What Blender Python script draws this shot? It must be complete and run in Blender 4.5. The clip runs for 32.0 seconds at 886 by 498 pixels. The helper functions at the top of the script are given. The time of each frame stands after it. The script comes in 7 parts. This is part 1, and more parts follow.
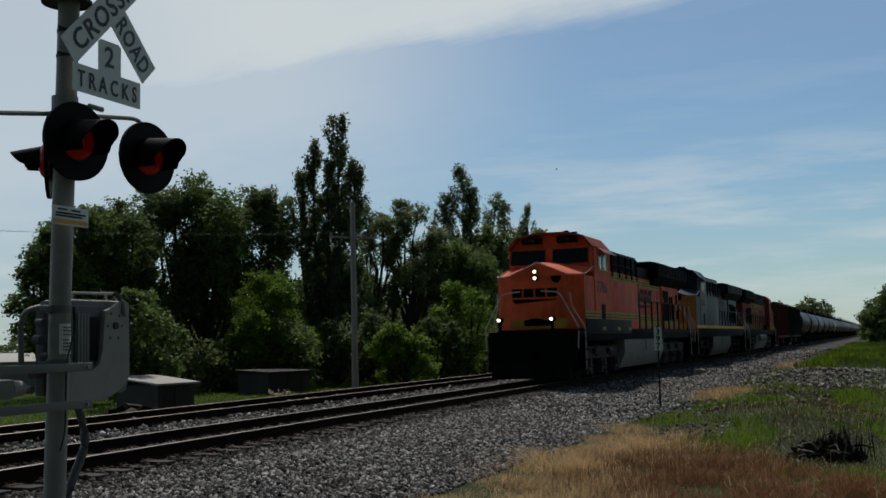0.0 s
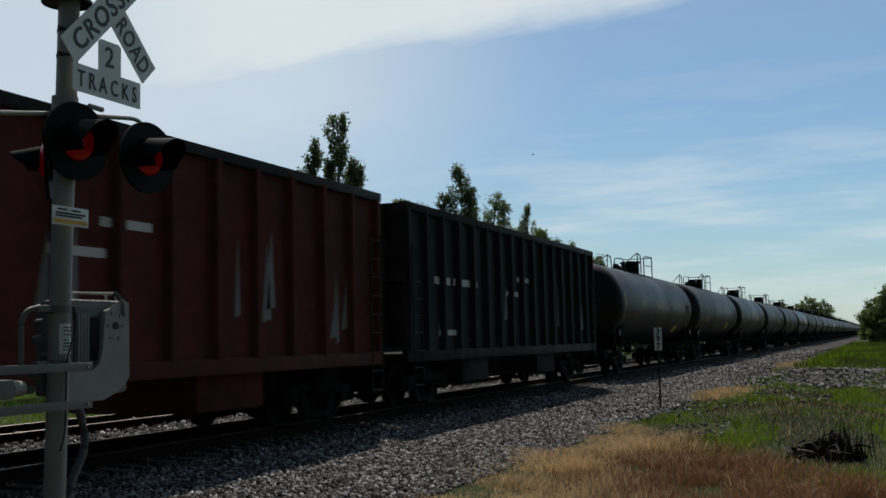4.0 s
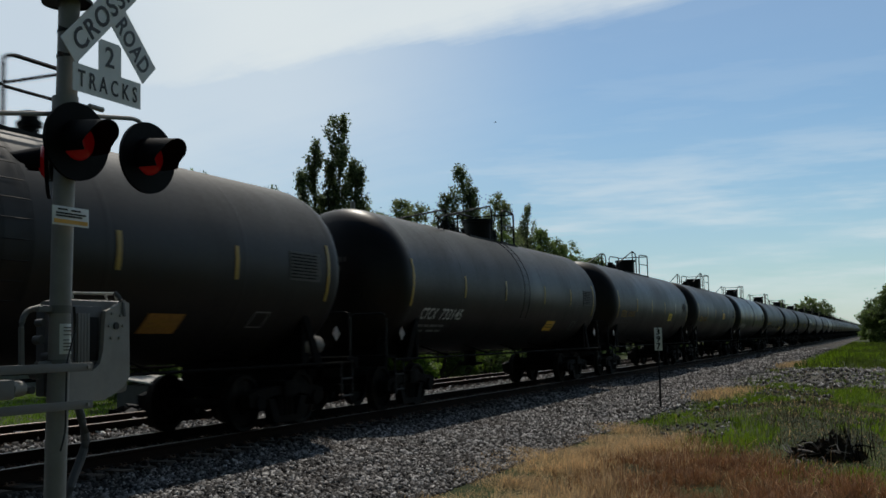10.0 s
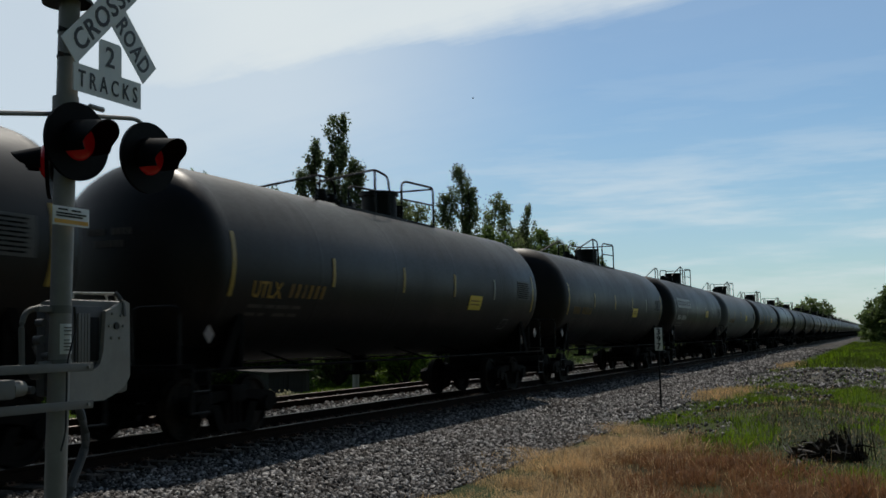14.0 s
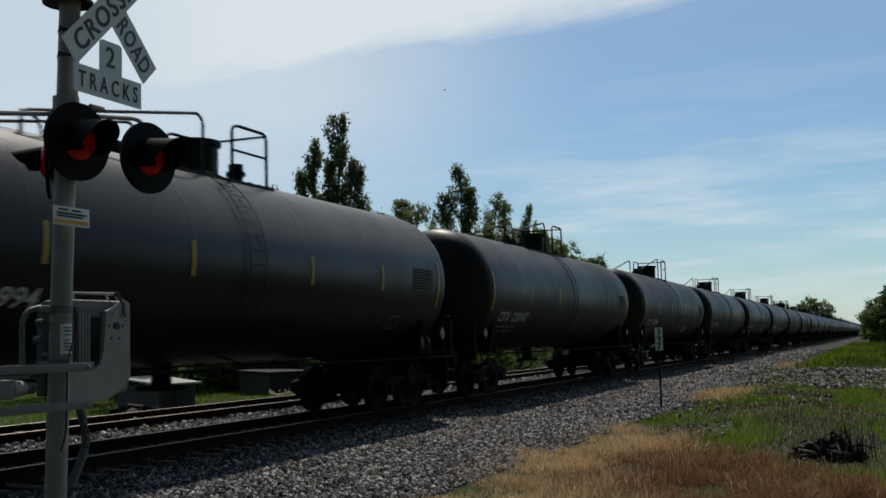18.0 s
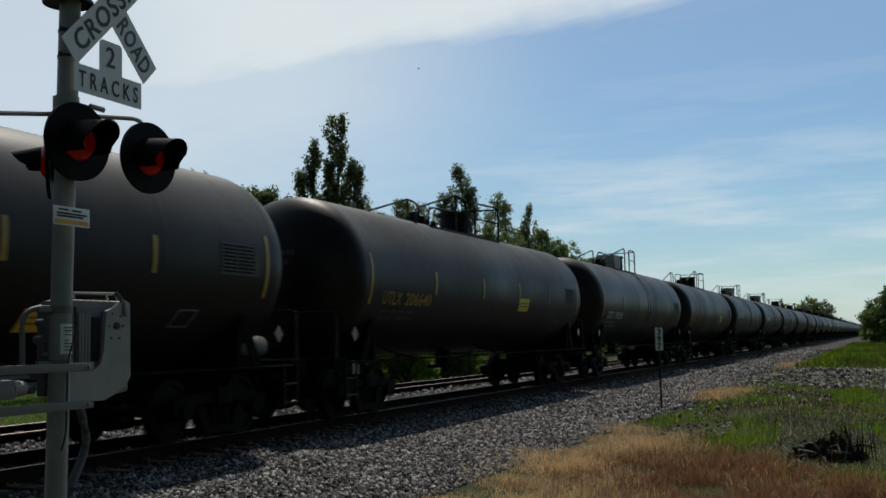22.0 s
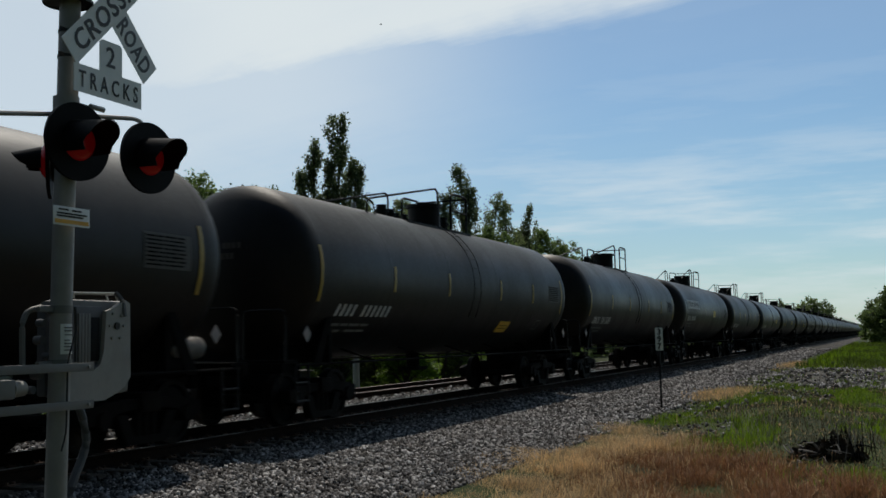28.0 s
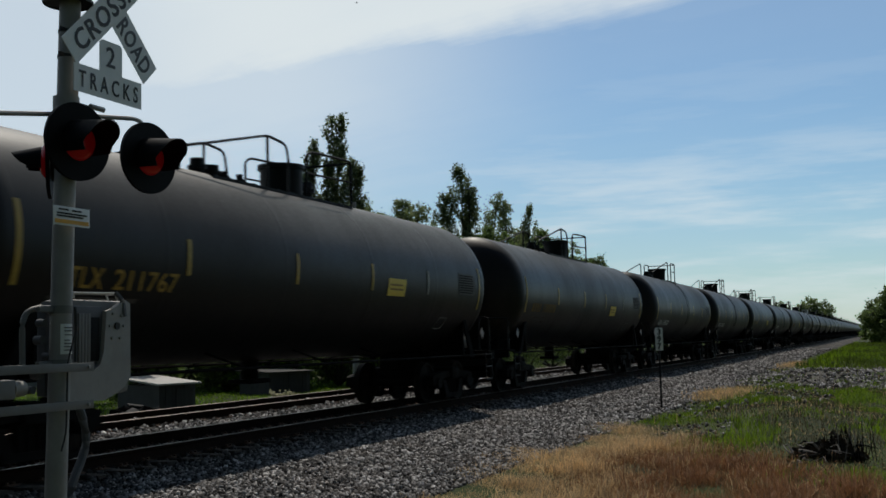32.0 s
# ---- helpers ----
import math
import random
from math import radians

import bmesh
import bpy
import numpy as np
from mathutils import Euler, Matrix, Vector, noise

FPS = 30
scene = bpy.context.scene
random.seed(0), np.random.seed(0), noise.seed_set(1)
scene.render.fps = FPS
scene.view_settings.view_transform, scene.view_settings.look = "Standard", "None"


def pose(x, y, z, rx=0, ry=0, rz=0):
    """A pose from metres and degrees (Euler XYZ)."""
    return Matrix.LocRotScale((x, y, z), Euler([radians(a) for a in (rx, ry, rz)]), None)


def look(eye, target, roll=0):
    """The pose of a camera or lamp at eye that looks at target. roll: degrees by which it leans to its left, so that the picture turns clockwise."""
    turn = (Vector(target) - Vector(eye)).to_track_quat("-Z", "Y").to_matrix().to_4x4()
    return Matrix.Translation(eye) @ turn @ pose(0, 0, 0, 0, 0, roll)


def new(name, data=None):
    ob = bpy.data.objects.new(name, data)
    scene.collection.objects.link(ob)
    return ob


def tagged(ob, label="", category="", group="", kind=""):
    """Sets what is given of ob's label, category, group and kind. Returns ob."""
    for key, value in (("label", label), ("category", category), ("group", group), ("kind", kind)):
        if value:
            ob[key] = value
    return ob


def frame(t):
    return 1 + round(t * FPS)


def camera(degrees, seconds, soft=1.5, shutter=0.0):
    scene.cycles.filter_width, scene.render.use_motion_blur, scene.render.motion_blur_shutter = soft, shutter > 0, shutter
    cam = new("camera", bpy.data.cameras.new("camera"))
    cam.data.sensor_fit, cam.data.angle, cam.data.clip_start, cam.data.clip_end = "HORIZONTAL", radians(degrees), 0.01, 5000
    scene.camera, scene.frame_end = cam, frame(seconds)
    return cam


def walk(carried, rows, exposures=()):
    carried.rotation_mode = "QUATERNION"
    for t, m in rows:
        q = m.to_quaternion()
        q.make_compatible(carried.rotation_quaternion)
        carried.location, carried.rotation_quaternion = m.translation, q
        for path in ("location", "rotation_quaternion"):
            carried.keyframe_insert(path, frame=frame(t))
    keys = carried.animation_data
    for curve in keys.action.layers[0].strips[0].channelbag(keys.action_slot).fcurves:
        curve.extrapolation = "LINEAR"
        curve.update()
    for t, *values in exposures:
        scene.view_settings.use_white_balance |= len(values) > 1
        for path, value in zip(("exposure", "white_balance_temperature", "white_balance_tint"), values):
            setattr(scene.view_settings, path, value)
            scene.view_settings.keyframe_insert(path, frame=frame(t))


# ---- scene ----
cam = camera(45.64, 32.0, soft=1.6, shutter=0.12)
EYE_Z = 1.3675          # above the top of the rails, which is z = 0


def aim(yaw, pitch, roll):
    """Camera pose at the origin of the plan: x runs along the track, y across it."""
    a, b = radians(yaw), radians(pitch)
    way = Vector((math.cos(a) * math.cos(b), math.sin(a) * math.cos(b), math.sin(b)))
    eye = Vector((0, 0, EYE_Z))
    return look(eye, eye + way * 10, roll)


walk(cam, [(0.0, aim(22.477, 5.015, -1.354)), (8.0, aim(22.485, 5.020, -1.354)),
           (20.0, aim(22.530, 5.025, -1.354)), (32.0, aim(22.535, 5.028, -1.354))],
     exposures=[(0.0, -1.16), (0.9, -1.16), (4.5, -0.90), (32.0, -0.90)])

# ---- world, sun ----
SUN_EL, SUN_AZ = 54.0, 24.0     # degrees; azimuth from +x towards +y
sun_dir = Vector((math.cos(radians(SUN_AZ)) * math.cos(radians(SUN_EL)),
                  math.sin(radians(SUN_AZ)) * math.cos(radians(SUN_EL)), math.sin(radians(SUN_EL))))
sun_data = bpy.data.lights.new("sun", "SUN")
sun_data.energy, sun_data.angle, sun_data.color = 4.2, radians(0.6), (1.0, 0.93, 0.82)
sun = new("sun", sun_data)
sun.matrix_world = look(sun_dir * 60, (0, 0, 0))

world = bpy.data.worlds.new("sky")
scene.world = world
world.use_nodes = True


class Nodes:
    """Short-hand for wiring a node tree."""

    def __init__(self, tree):
        self.tree = tree
        tree.nodes.clear()

    def add(self, kind, *links, **settings):
        n = self.tree.nodes.new(kind)
        for key, value in settings.items():
            if key.startswith("i_"):
                name = key[2:]
                n.inputs[int(name) if name.isdigit() else name.replace("_", " ")].default_value = value
            else:
                setattr_plain(n, key, value)
        for into, out in links:
            self.tree.links.new(out, n.inputs[into])
        return n

    def mix(self, fac, a, b, blend="MIX"):
        n = self.tree.nodes.new("ShaderNodeMix")
        n.data_type, n.blend_type = "RGBA", blend
        for into, v in ((0, fac), (6, a), (7, b)):
            if isinstance(v, bpy.types.NodeSocket):
                self.tree.links.new(v, n.inputs[into])
            elif into == 0:
                n.inputs[0].default_value = v
            else:
                n.inputs[into].default_value = (*v, 1.0) if len(v) == 3 else v
        return n.outputs[2]

    def math(self, op, a, b=0.0, c=0.0, clamp=False):
        n = self.tree.nodes.new("ShaderNodeMath")
        n.operation, n.use_clamp = op, clamp
        for i, v in enumerate((a, b, c)):
            if isinstance(v, bpy.types.NodeSocket):
                self.tree.links.new(v, n.inputs[i])
            else:
                n.inputs[i].default_value = v
        return n.outputs[0]

    def noise(self, vec, scale, detail=4.0, rough=0.55, dim="3D"):
        n = self.tree.nodes.new("ShaderNodeTexNoise")
        n.noise_dimensions = dim
        n.inputs["Scale"].default_value, n.inputs["Detail"].default_value, n.inputs["Roughness"].default_value = scale, detail, rough
        if vec is not None:
            self.tree.links.new(vec, n.inputs["Vector"])
        return n.outputs[0]

    def ramp(self, fac, lo, hi, a=0.0, b=1.0):
        n = self.tree.nodes.new("ShaderNodeMapRange")
        n.interpolation_type = "SMOOTHSTEP"
        self.tree.links.new(fac, n.inputs[0])
        for i, v in enumerate((lo, hi, a, b)):
            n.inputs[i + 1].default_value = v
        return n.outputs[0]

    def scaled(self, vec, scale, rot=(0, 0, 0)):
        n = self.tree.nodes.new("ShaderNodeMapping")
        n.inputs["Scale"].default_value, n.inputs["Rotation"].default_value = scale, rot
        self.tree.links.new(vec, n.inputs["Vector"])
        return n.outputs[0]


def setattr_plain(node, key, value):
    if key == "operation":
        node.operation = value
    elif key == "sky_type":
        node.sky_type = value


def build_sky():
    w = Nodes(world.node_tree)
    out = w.add("ShaderNodeOutputWorld")
    back = w.add("ShaderNodeBackground")
    sky = w.tree.nodes.new("ShaderNodeTexSky")
    sky.sky_type, sky.sun_disc = "NISHITA", False
    sky.sun_elevation, sky.sun_rotation = radians(SUN_EL), radians(90.0 - SUN_AZ)
    sky.air_density, sky.dust_density, sky.ozone_density = 1.0, 0.3, 1.6
    d = w.add("ShaderNodeTexCoord").outputs["Generated"]
    sep = w.add("ShaderNodeSeparateXYZ", (0, d))
    # directions flattened onto a high cloud layer
    up = w.math("ADD", w.math("MAXIMUM", sep.outputs[2], 0.0), 0.12)
    px, py = w.math("DIVIDE", sep.outputs[0], up), w.math("DIVIDE", sep.outputs[1], up)
    flat = w.add("ShaderNodeCombineXYZ", (0, px), (1, py)).outputs[0]
    # a broad bank of high cloud over the part of the sky across the track
    bank = w.math("ADD", w.math("ADD", w.math("MULTIPLY", sep.outputs[0], BANK[0]), w.math("MULTIPLY", sep.outputs[1], BANK[1])),
                  w.math("MULTIPLY", sep.outputs[2], BANK[2]))
    broad = w.noise(w.scaled(flat, (0.9, 1.6, 1), (0, 0, radians(-25))), 0.9, 6.0, 0.55)
    comb = w.noise(w.scaled(w.scaled(flat, (1, 1, 1), (0, 0, radians(100))), (0.8, 3.4, 1)), 1.5, 7.0, 0.62)
    soft = w.math("ADD", w.math("MULTIPLY", broad, 0.58), w.math("MULTIPLY", comb, 0.42))
    edge = w.math("ADD", bank, w.math("MULTIPLY", w.math("SUBTRACT", soft, 0.59), 0.15))
    # the bank ends again overhead, and the haze lies on the sun's side of the sky
    ahead = w.math("ADD", w.math("MULTIPLY", sep.outputs[0], 0.80), w.math("MULTIPLY", sep.outputs[1], 0.60))
    sunward = w.ramp(ahead, -0.15, 0.62)
    cover = w.math("MULTIPLY", w.ramp(edge, -0.026, 0.036), w.math("MULTIPLY", w.ramp(soft, 0.05, 0.55, 0.88, 1.0), w.ramp(sep.outputs[1], 0.50, 0.72, 1.0, 0.66)))
    cover = w.math("MULTIPLY", w.math("MULTIPLY", cover, w.ramp(edge, 0.34, 0.60, 1.0, 0.0)), sunward)
    level = w.add("ShaderNodeCombineXYZ", (0, w.math("MULTIPLY", sep.outputs[0], 2.2)), (1, w.math("MULTIPLY", sep.outputs[1], 2.2)), (2, w.math("MULTIPLY", sep.outputs[2], 19.0))).outputs[0]
    streak = w.noise(w.scaled(level, (1, 1, 1), (radians(-4), radians(6), 0)), 1.25, 6.0, 0.60)
    low = w.ramp(sep.outputs[2], 0.11, 0.20, 1.0, 0.22)
    thin = w.math("MULTIPLY", w.math("MULTIPLY", w.ramp(streak, 0.42, 0.64), 0.62), w.math("MULTIPLY", sunward, low))
    haze = w.math("MULTIPLY", w.math("MULTIPLY", w.ramp(sep.outputs[2], -0.05, 0.26, 0.56, 0.02), w.ramp(sep.outputs[1], -0.05, 0.40, 0.50, 1.0)), sunward)
    # a thinner veil trails under the bank, thickest across the track
    veil = w.math("MULTIPLY", w.math("MULTIPLY", w.ramp(edge, -0.20, 0.0), w.ramp(sep.outputs[1], 0.22, 0.52, 0.12, 0.72)), sunward)
    total = w.math("MAXIMUM", w.math("MAXIMUM", cover, veil), thin)
    tint = w.mix(1.0, sky.outputs[0], SKY_TINT, "MULTIPLY")
    # away from the sun the clear sky is deeper
    away = w.add("ShaderNodeCombineColor", (0, w.ramp(ahead, -0.5, 0.5, 0.42, 1.0)), (1, w.ramp(ahead, -0.5, 0.5, 0.36, 1.0)), (2, w.ramp(ahead, -0.5, 0.5, 0.28, 1.0))).outputs[0]
    col = w.mix(total, w.mix(haze, w.mix(1.0, tint, away, "MULTIPLY"), HAZE), CLOUD)
    w.tree.links.new(col, back.inputs[0])
    back.inputs[1].default_value = SKY_STRENGTH
    w.tree.links.new(back.outputs[0], out.inputs[0])


BANK = (-0.307, 0.083, 0.948)
SKY_TINT = (0.80, 1.02, 1.12)
CLOUD = (9.3, 10.2, 10.6)
HAZE = (5.5, 6.6, 7.3)
SKY_STRENGTH = 0.14
build_sky()


# ---- materials ----
def material(name, base, rough=0.6, metal=0.0, vary=0.25, grain=9.0, stains=0.0, stain=(0.08, 0.06, 0.045), bump=0.15,
             bump_scale=60.0, spec=0.5, random=0.0, stretch=(1, 1, 1), coat=0.0, streaks=0.0):
    """A painted, metal, wood or stone surface: grain and patches at two scales, stains with a shape of their own, fine relief."""
    m = bpy.data.materials.new(name)
    m.use_nodes = True
    w = Nodes(m.node_tree)
    out = w.add("ShaderNodeOutputMaterial")
    bsdf = w.add("ShaderNodeBsdfPrincipled")
    w.tree.links.new(bsdf.outputs[0], out.inputs[0])
    info = w.add("ShaderNodeObjectInfo")
    obj = w.scaled(w.add("ShaderNodeTexCoord").outputs["Object"], stretch)
    shift = w.tree.nodes.new("ShaderNodeVectorMath")
    shift.operation = "ADD"
    w.tree.links.new(obj, shift.inputs[0])
    w.tree.links.new(w.math("MULTIPLY", info.outputs["Random"], 37.0), shift.inputs[1])
    vec = shift.outputs[0]
    fine, broad = w.noise(vec, grain, 5.0, 0.65), w.noise(vec, grain * 0.09, 4.0, 0.6)
    dark = tuple(c * (1 - vary) for c in base)
    light = tuple(min(1.0, c * (1 + vary * 0.8)) for c in base)
    both = w.math("ADD", w.math("MULTIPLY", fine, 0.5), w.math("MULTIPLY", broad, 0.5))
    col = w.mix(w.ramp(both, 0.33, 0.67), dark, light)
    if random:
        col = w.mix(1.0, col, w.add("ShaderNodeCombineColor", (0, w.ramp(info.outputs["Random"], 0, 1, 1 - random, 1 + random * 0.6)),
                                    (1, w.ramp(info.outputs["Random"], 0, 1, 1 - random, 1 + random * 0.6)),
                                    (2, w.ramp(info.outputs["Random"], 0, 1, 1 - random, 1 + random * 0.55))).outputs[0], "MULTIPLY")
    if stains:
        blot = w.noise(w.scaled(vec, (1.0, 1.0, 0.35)), 1.7, 7.0, 0.7)
        col = w.mix(w.math("MULTIPLY", w.ramp(blot, 0.48, 0.68), stains), col, stain)
    worn = w.ramp(broad, 0.25, 0.75, max(0.02, rough - 0.09), min(1.0, rough + 0.09))
    if streaks:
        # grime washed down the side in runs, duller where it lies
        runs = w.noise(w.scaled(vec, (1.0, 0.22, 0.22)), 2.6, 7.0, 0.68)
        mask = w.ramp(runs, 0.46, 0.70)
        col = w.mix(w.math("MULTIPLY", mask, streaks), col, stain)
        speck = w.noise(vec, 16.0, 5.0, 0.75)
        worn = w.math("ADD", worn, w.math("ADD", w.math("MULTIPLY", mask, 0.05), w.math("MULTIPLY", w.math("SUBTRACT", speck, 0.5), 0.30)), clamp=True)
    w.tree.links.new(col, bsdf.inputs["Base Color"])
    w.tree.links.new(worn, bsdf.inputs["Roughness"])
    bsdf.inputs["Metallic"].default_value = metal
    bsdf.inputs["Specular IOR Level"].default_value = spec
    bsdf.inputs["Coat Weight"].default_value = coat
    if bump:
        b = w.add("ShaderNodeBump", i_Strength=bump, i_Distance=0.01)
        w.tree.links.new(w.noise(vec, bump_scale, 3.0, 0.6), b.inputs["Height"])
        w.tree.links.new(b.outputs[0], bsdf.inputs["Normal"])
    return m


def leafy(name, base, vary=0.35, translucent=0.35, rough=0.55):
    """Leaves and blades: every island of the mesh takes its own tone, and some light comes through."""
    m = bpy.data.materials.new(name)
    m.use_nodes = True
    w = Nodes(m.node_tree)
    out = w.add("ShaderNodeOutputMaterial")
    geo = w.add("ShaderNodeNewGeometry").outputs["Random Per Island"]
    big = w.noise(w.add("ShaderNodeTexCoord").outputs["Object"], 0.35, 3.0, 0.6)
    tone = w.math("ADD", w.math("MULTIPLY", geo, 0.6), w.math("MULTIPLY", big, 0.4))
    lo = tuple(c * (1 - vary) for c in base)
    hi = (min(1, base[0] * (1 + vary * 1.3)), min(1, base[1] * (1 + vary)), base[2] * (1 + vary * 0.4))
    col = w.mix(w.ramp(tone, 0.2, 0.8), lo, hi)
    bsdf = w.add("ShaderNodeBsdfPrincipled", i_Roughness=rough)
    bsdf.inputs["Specular IOR Level"].default_value = 0.3
    tr = w.add("ShaderNodeBsdfTranslucent")
    w.tree.links.new(col, bsdf.inputs["Base Color"])
    w.tree.links.new(col, tr.inputs[0])
    mx = w.add("ShaderNodeMixShader", i_0=translucent)
    w.tree.links.new(bsdf.outputs[0], mx.inputs[1])
    w.tree.links.new(tr.outputs[0], mx.inputs[2])
    w.tree.links.new(mx.outputs[0], out.inputs[0])
    return m


def glowing(name, colour, strength):
    m = bpy.data.materials.new(name)
    m.use_nodes = True
    w = Nodes(m.node_tree)
    out = w.add("ShaderNodeOutputMaterial")
    bsdf = w.add("ShaderNodeBsdfPrincipled", i_Roughness=0.25)
    bsdf.inputs["Base Color"].default_value = (*colour, 1)
    bsdf.inputs["Emission Color"].default_value = (*colour, 1)
    bsdf.inputs["Emission Strength"].default_value = strength
    w.tree.links.new(bsdf.outputs[0], out.inputs[0])
    return m


def glass(name, tint=(0.02, 0.025, 0.03), rough=0.06):
    m = bpy.data.materials.new(name)
    m.use_nodes = True
    w = Nodes(m.node_tree)
    out = w.add("ShaderNodeOutputMaterial")
    bsdf = w.add("ShaderNodeBsdfPrincipled", i_Roughness=rough)
    bsdf.inputs["Base Color"].default_value = (*tint, 1)
    w.tree.links.new(bsdf.outputs[0], out.inputs[0])
    return m


TANK_BLACK = material("tank_black", (0.0088, 0.0070, 0.0060), 0.46, vary=0.35, grain=3.0, stains=0.45, stain=(0.019, 0.0150, 0.0120), bump=0.10, bump_scale=9, random=0.35, spec=0.25, streaks=0.22)
TANK_GLOSS = material("tank_gloss", (0.0085, 0.0090, 0.0115), 0.34, vary=0.25, grain=2.0, stains=0.3, stain=(0.016, 0.015, 0.014), bump=0.05, bump_scale=8, random=0.25, spec=0.26, streaks=0.2)
TANK_GREY = material("tank_grey", (0.085, 0.088, 0.094), 0.5, vary=0.2, grain=2.0, stains=0.3, stain=(0.06, 0.055, 0.05), bump=0.04, bump_scale=12)
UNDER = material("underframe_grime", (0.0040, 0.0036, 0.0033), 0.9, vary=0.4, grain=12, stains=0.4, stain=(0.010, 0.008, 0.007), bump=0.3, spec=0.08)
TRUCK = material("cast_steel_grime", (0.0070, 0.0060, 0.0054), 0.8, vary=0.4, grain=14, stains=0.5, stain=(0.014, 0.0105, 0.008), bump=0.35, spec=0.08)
TRUCK_GREY = material("grey_truck_paint", (0.060, 0.050, 0.046), 0.75, spec=0.2, vary=0.35, grain=8, stains=0.6, stain=(0.05, 0.042, 0.035), bump=0.3)
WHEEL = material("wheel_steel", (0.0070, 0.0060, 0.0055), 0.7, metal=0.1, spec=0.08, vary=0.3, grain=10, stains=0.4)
RAILING = material("black_pipe", (0.006, 0.006, 0.0062), 0.6, spec=0.2, vary=0.3, grain=20)
STRIP_Y = material("yellow_strip", (0.52, 0.34, 0.045), 0.45, vary=0.2, grain=30, stains=0.35, stain=(0.2, 0.15, 0.05))
STRIP_W = material("white_strip", (0.30, 0.285, 0.24), 0.45, vary=0.2, grain=30, stains=0.4, stain=(0.2, 0.18, 0.14))
MARK_W = material("white_lettering", (0.62, 0.62, 0.60), 0.6, vary=0.15, grain=25, stains=0.25, stain=(0.2, 0.2, 0.2))
MARK_Y = material("gold_lettering", (0.42, 0.25, 0.03), 0.6, vary=0.2, grain=25, stains=0.35, stain=(0.1, 0.07, 0.03))
MARK_DULL = material("dull_gold_lettering", (0.26, 0.145, 0.022), 0.65, vary=0.35, grain=25, stains=0.55, stain=(0.06, 0.04, 0.02))
MARK_FAINT = material("worn_lettering", (0.075, 0.062, 0.052), 0.7, vary=0.4, grain=30, stains=0.5, stain=(0.02, 0.018, 0.016))
MARK_DIM = material("faded_lettering", (0.19, 0.19, 0.185), 0.7, vary=0.25, grain=30)
PLACARD_O = material("orange_placard", (0.80, 0.46, 0.035), 0.5, vary=0.1, grain=30)
PLACARD_DIM = material("soiled_orange_placard", (0.36, 0.17, 0.025), 0.6, vary=0.35, grain=14, stains=0.6, stain=(0.06, 0.035, 0.015))
PLACARD_Y = material("yellow_placard", (0.75, 0.55, 0.05), 0.5, vary=0.1, grain=30)
PLACARD_W = material("pale_placard", (0.24, 0.19, 0.18), 0.5, vary=0.15, grain=40)
PLACARD_INK = material("placard_ink", (0.30, 0.16, 0.02), 0.6, vary=0.2)
PANEL_DIM = material("data_panel_grey", (0.085, 0.084, 0.080), 0.7, vary=0.35, grain=25, stains=0.4, stain=(0.03, 0.028, 0.026))
HOUSING_W = material("pale_housing", (0.42, 0.42, 0.40), 0.6, vary=0.15, grain=10, stains=0.3)
CYL_GREY = material("air_cylinder_grey", (0.15, 0.135, 0.12), 0.6, vary=0.3, grain=10, stains=0.5)

# ---- building helpers ----
def box(bm, x0, x1, y0, y1, z0, z1, bevel=0.0, m=None):
    mat = Matrix.Translation(((x0 + x1) / 2, (y0 + y1) / 2, (z0 + z1) / 2)) @ Matrix.Diagonal((abs(x1 - x0), abs(y1 - y0), abs(z1 - z0), 1))
    if m is not None:
        mat = m @ mat
    vs = bmesh.ops.create_cube(bm, size=1.0, matrix=mat)["verts"]
    if bevel:
        es = list({e for v in vs for e in v.link_edges})
        bmesh.ops.bevel(bm, geom=es, offset=bevel, segments=2, profile=0.6, affect="EDGES")
    return vs


def cyl(bm, p0, p1, r, r2=None, seg=10, caps=True):
    p0, p1 = Vector(p0), Vector(p1)
    d = p1 - p0
    mat = Matrix.Translation((p0 + p1) / 2) @ d.to_track_quat("Z", "Y").to_matrix().to_4x4()
    return bmesh.ops.create_cone(bm, cap_ends=caps, segments=seg, radius1=r, radius2=r if r2 is None else r2, depth=d.length, matrix=mat)["verts"]


def pipe(bm, pts, r, seg=6):
    """A bent pipe along the points, with its bends rounded."""
    pts = [Vector(p) for p in pts]
    path = [pts[0]]
    for a, b, c in zip(pts, pts[1:], pts[2:]):
        k = min(0.12, (b - a).length * 0.4, (c - b).length * 0.4)
        p, q = b + (a - b).normalized() * k, b + (c - b).normalized() * k
        path += [p, (p + q) * 0.25 + b * 0.5, q]
    path.append(pts[-1])
    rings = []
    for i, p in enumerate(path):
        t = (path[min(i + 1, len(path) - 1)] - path[max(i - 1, 0)]).normalized()
        side = t.cross(Vector((0, 0, 1)))
        if side.length < 0.2:
            side = t.cross(Vector((0, 1, 0)))
        side.normalize()
        up = side.cross(t)
        rings.append([bm.verts.new(p + (side * math.cos(a) + up * math.sin(a)) * r) for a in (2 * math.pi * j / seg for j in range(seg))])
    for a, b in zip(rings, rings[1:]):
        for j in range(seg):
            bm.faces.new((a[j], a[(j + 1) % seg], b[(j + 1) % seg], b[j]))
    bm.faces.new(rings[0][::-1])
    bm.faces.new(rings[-1])


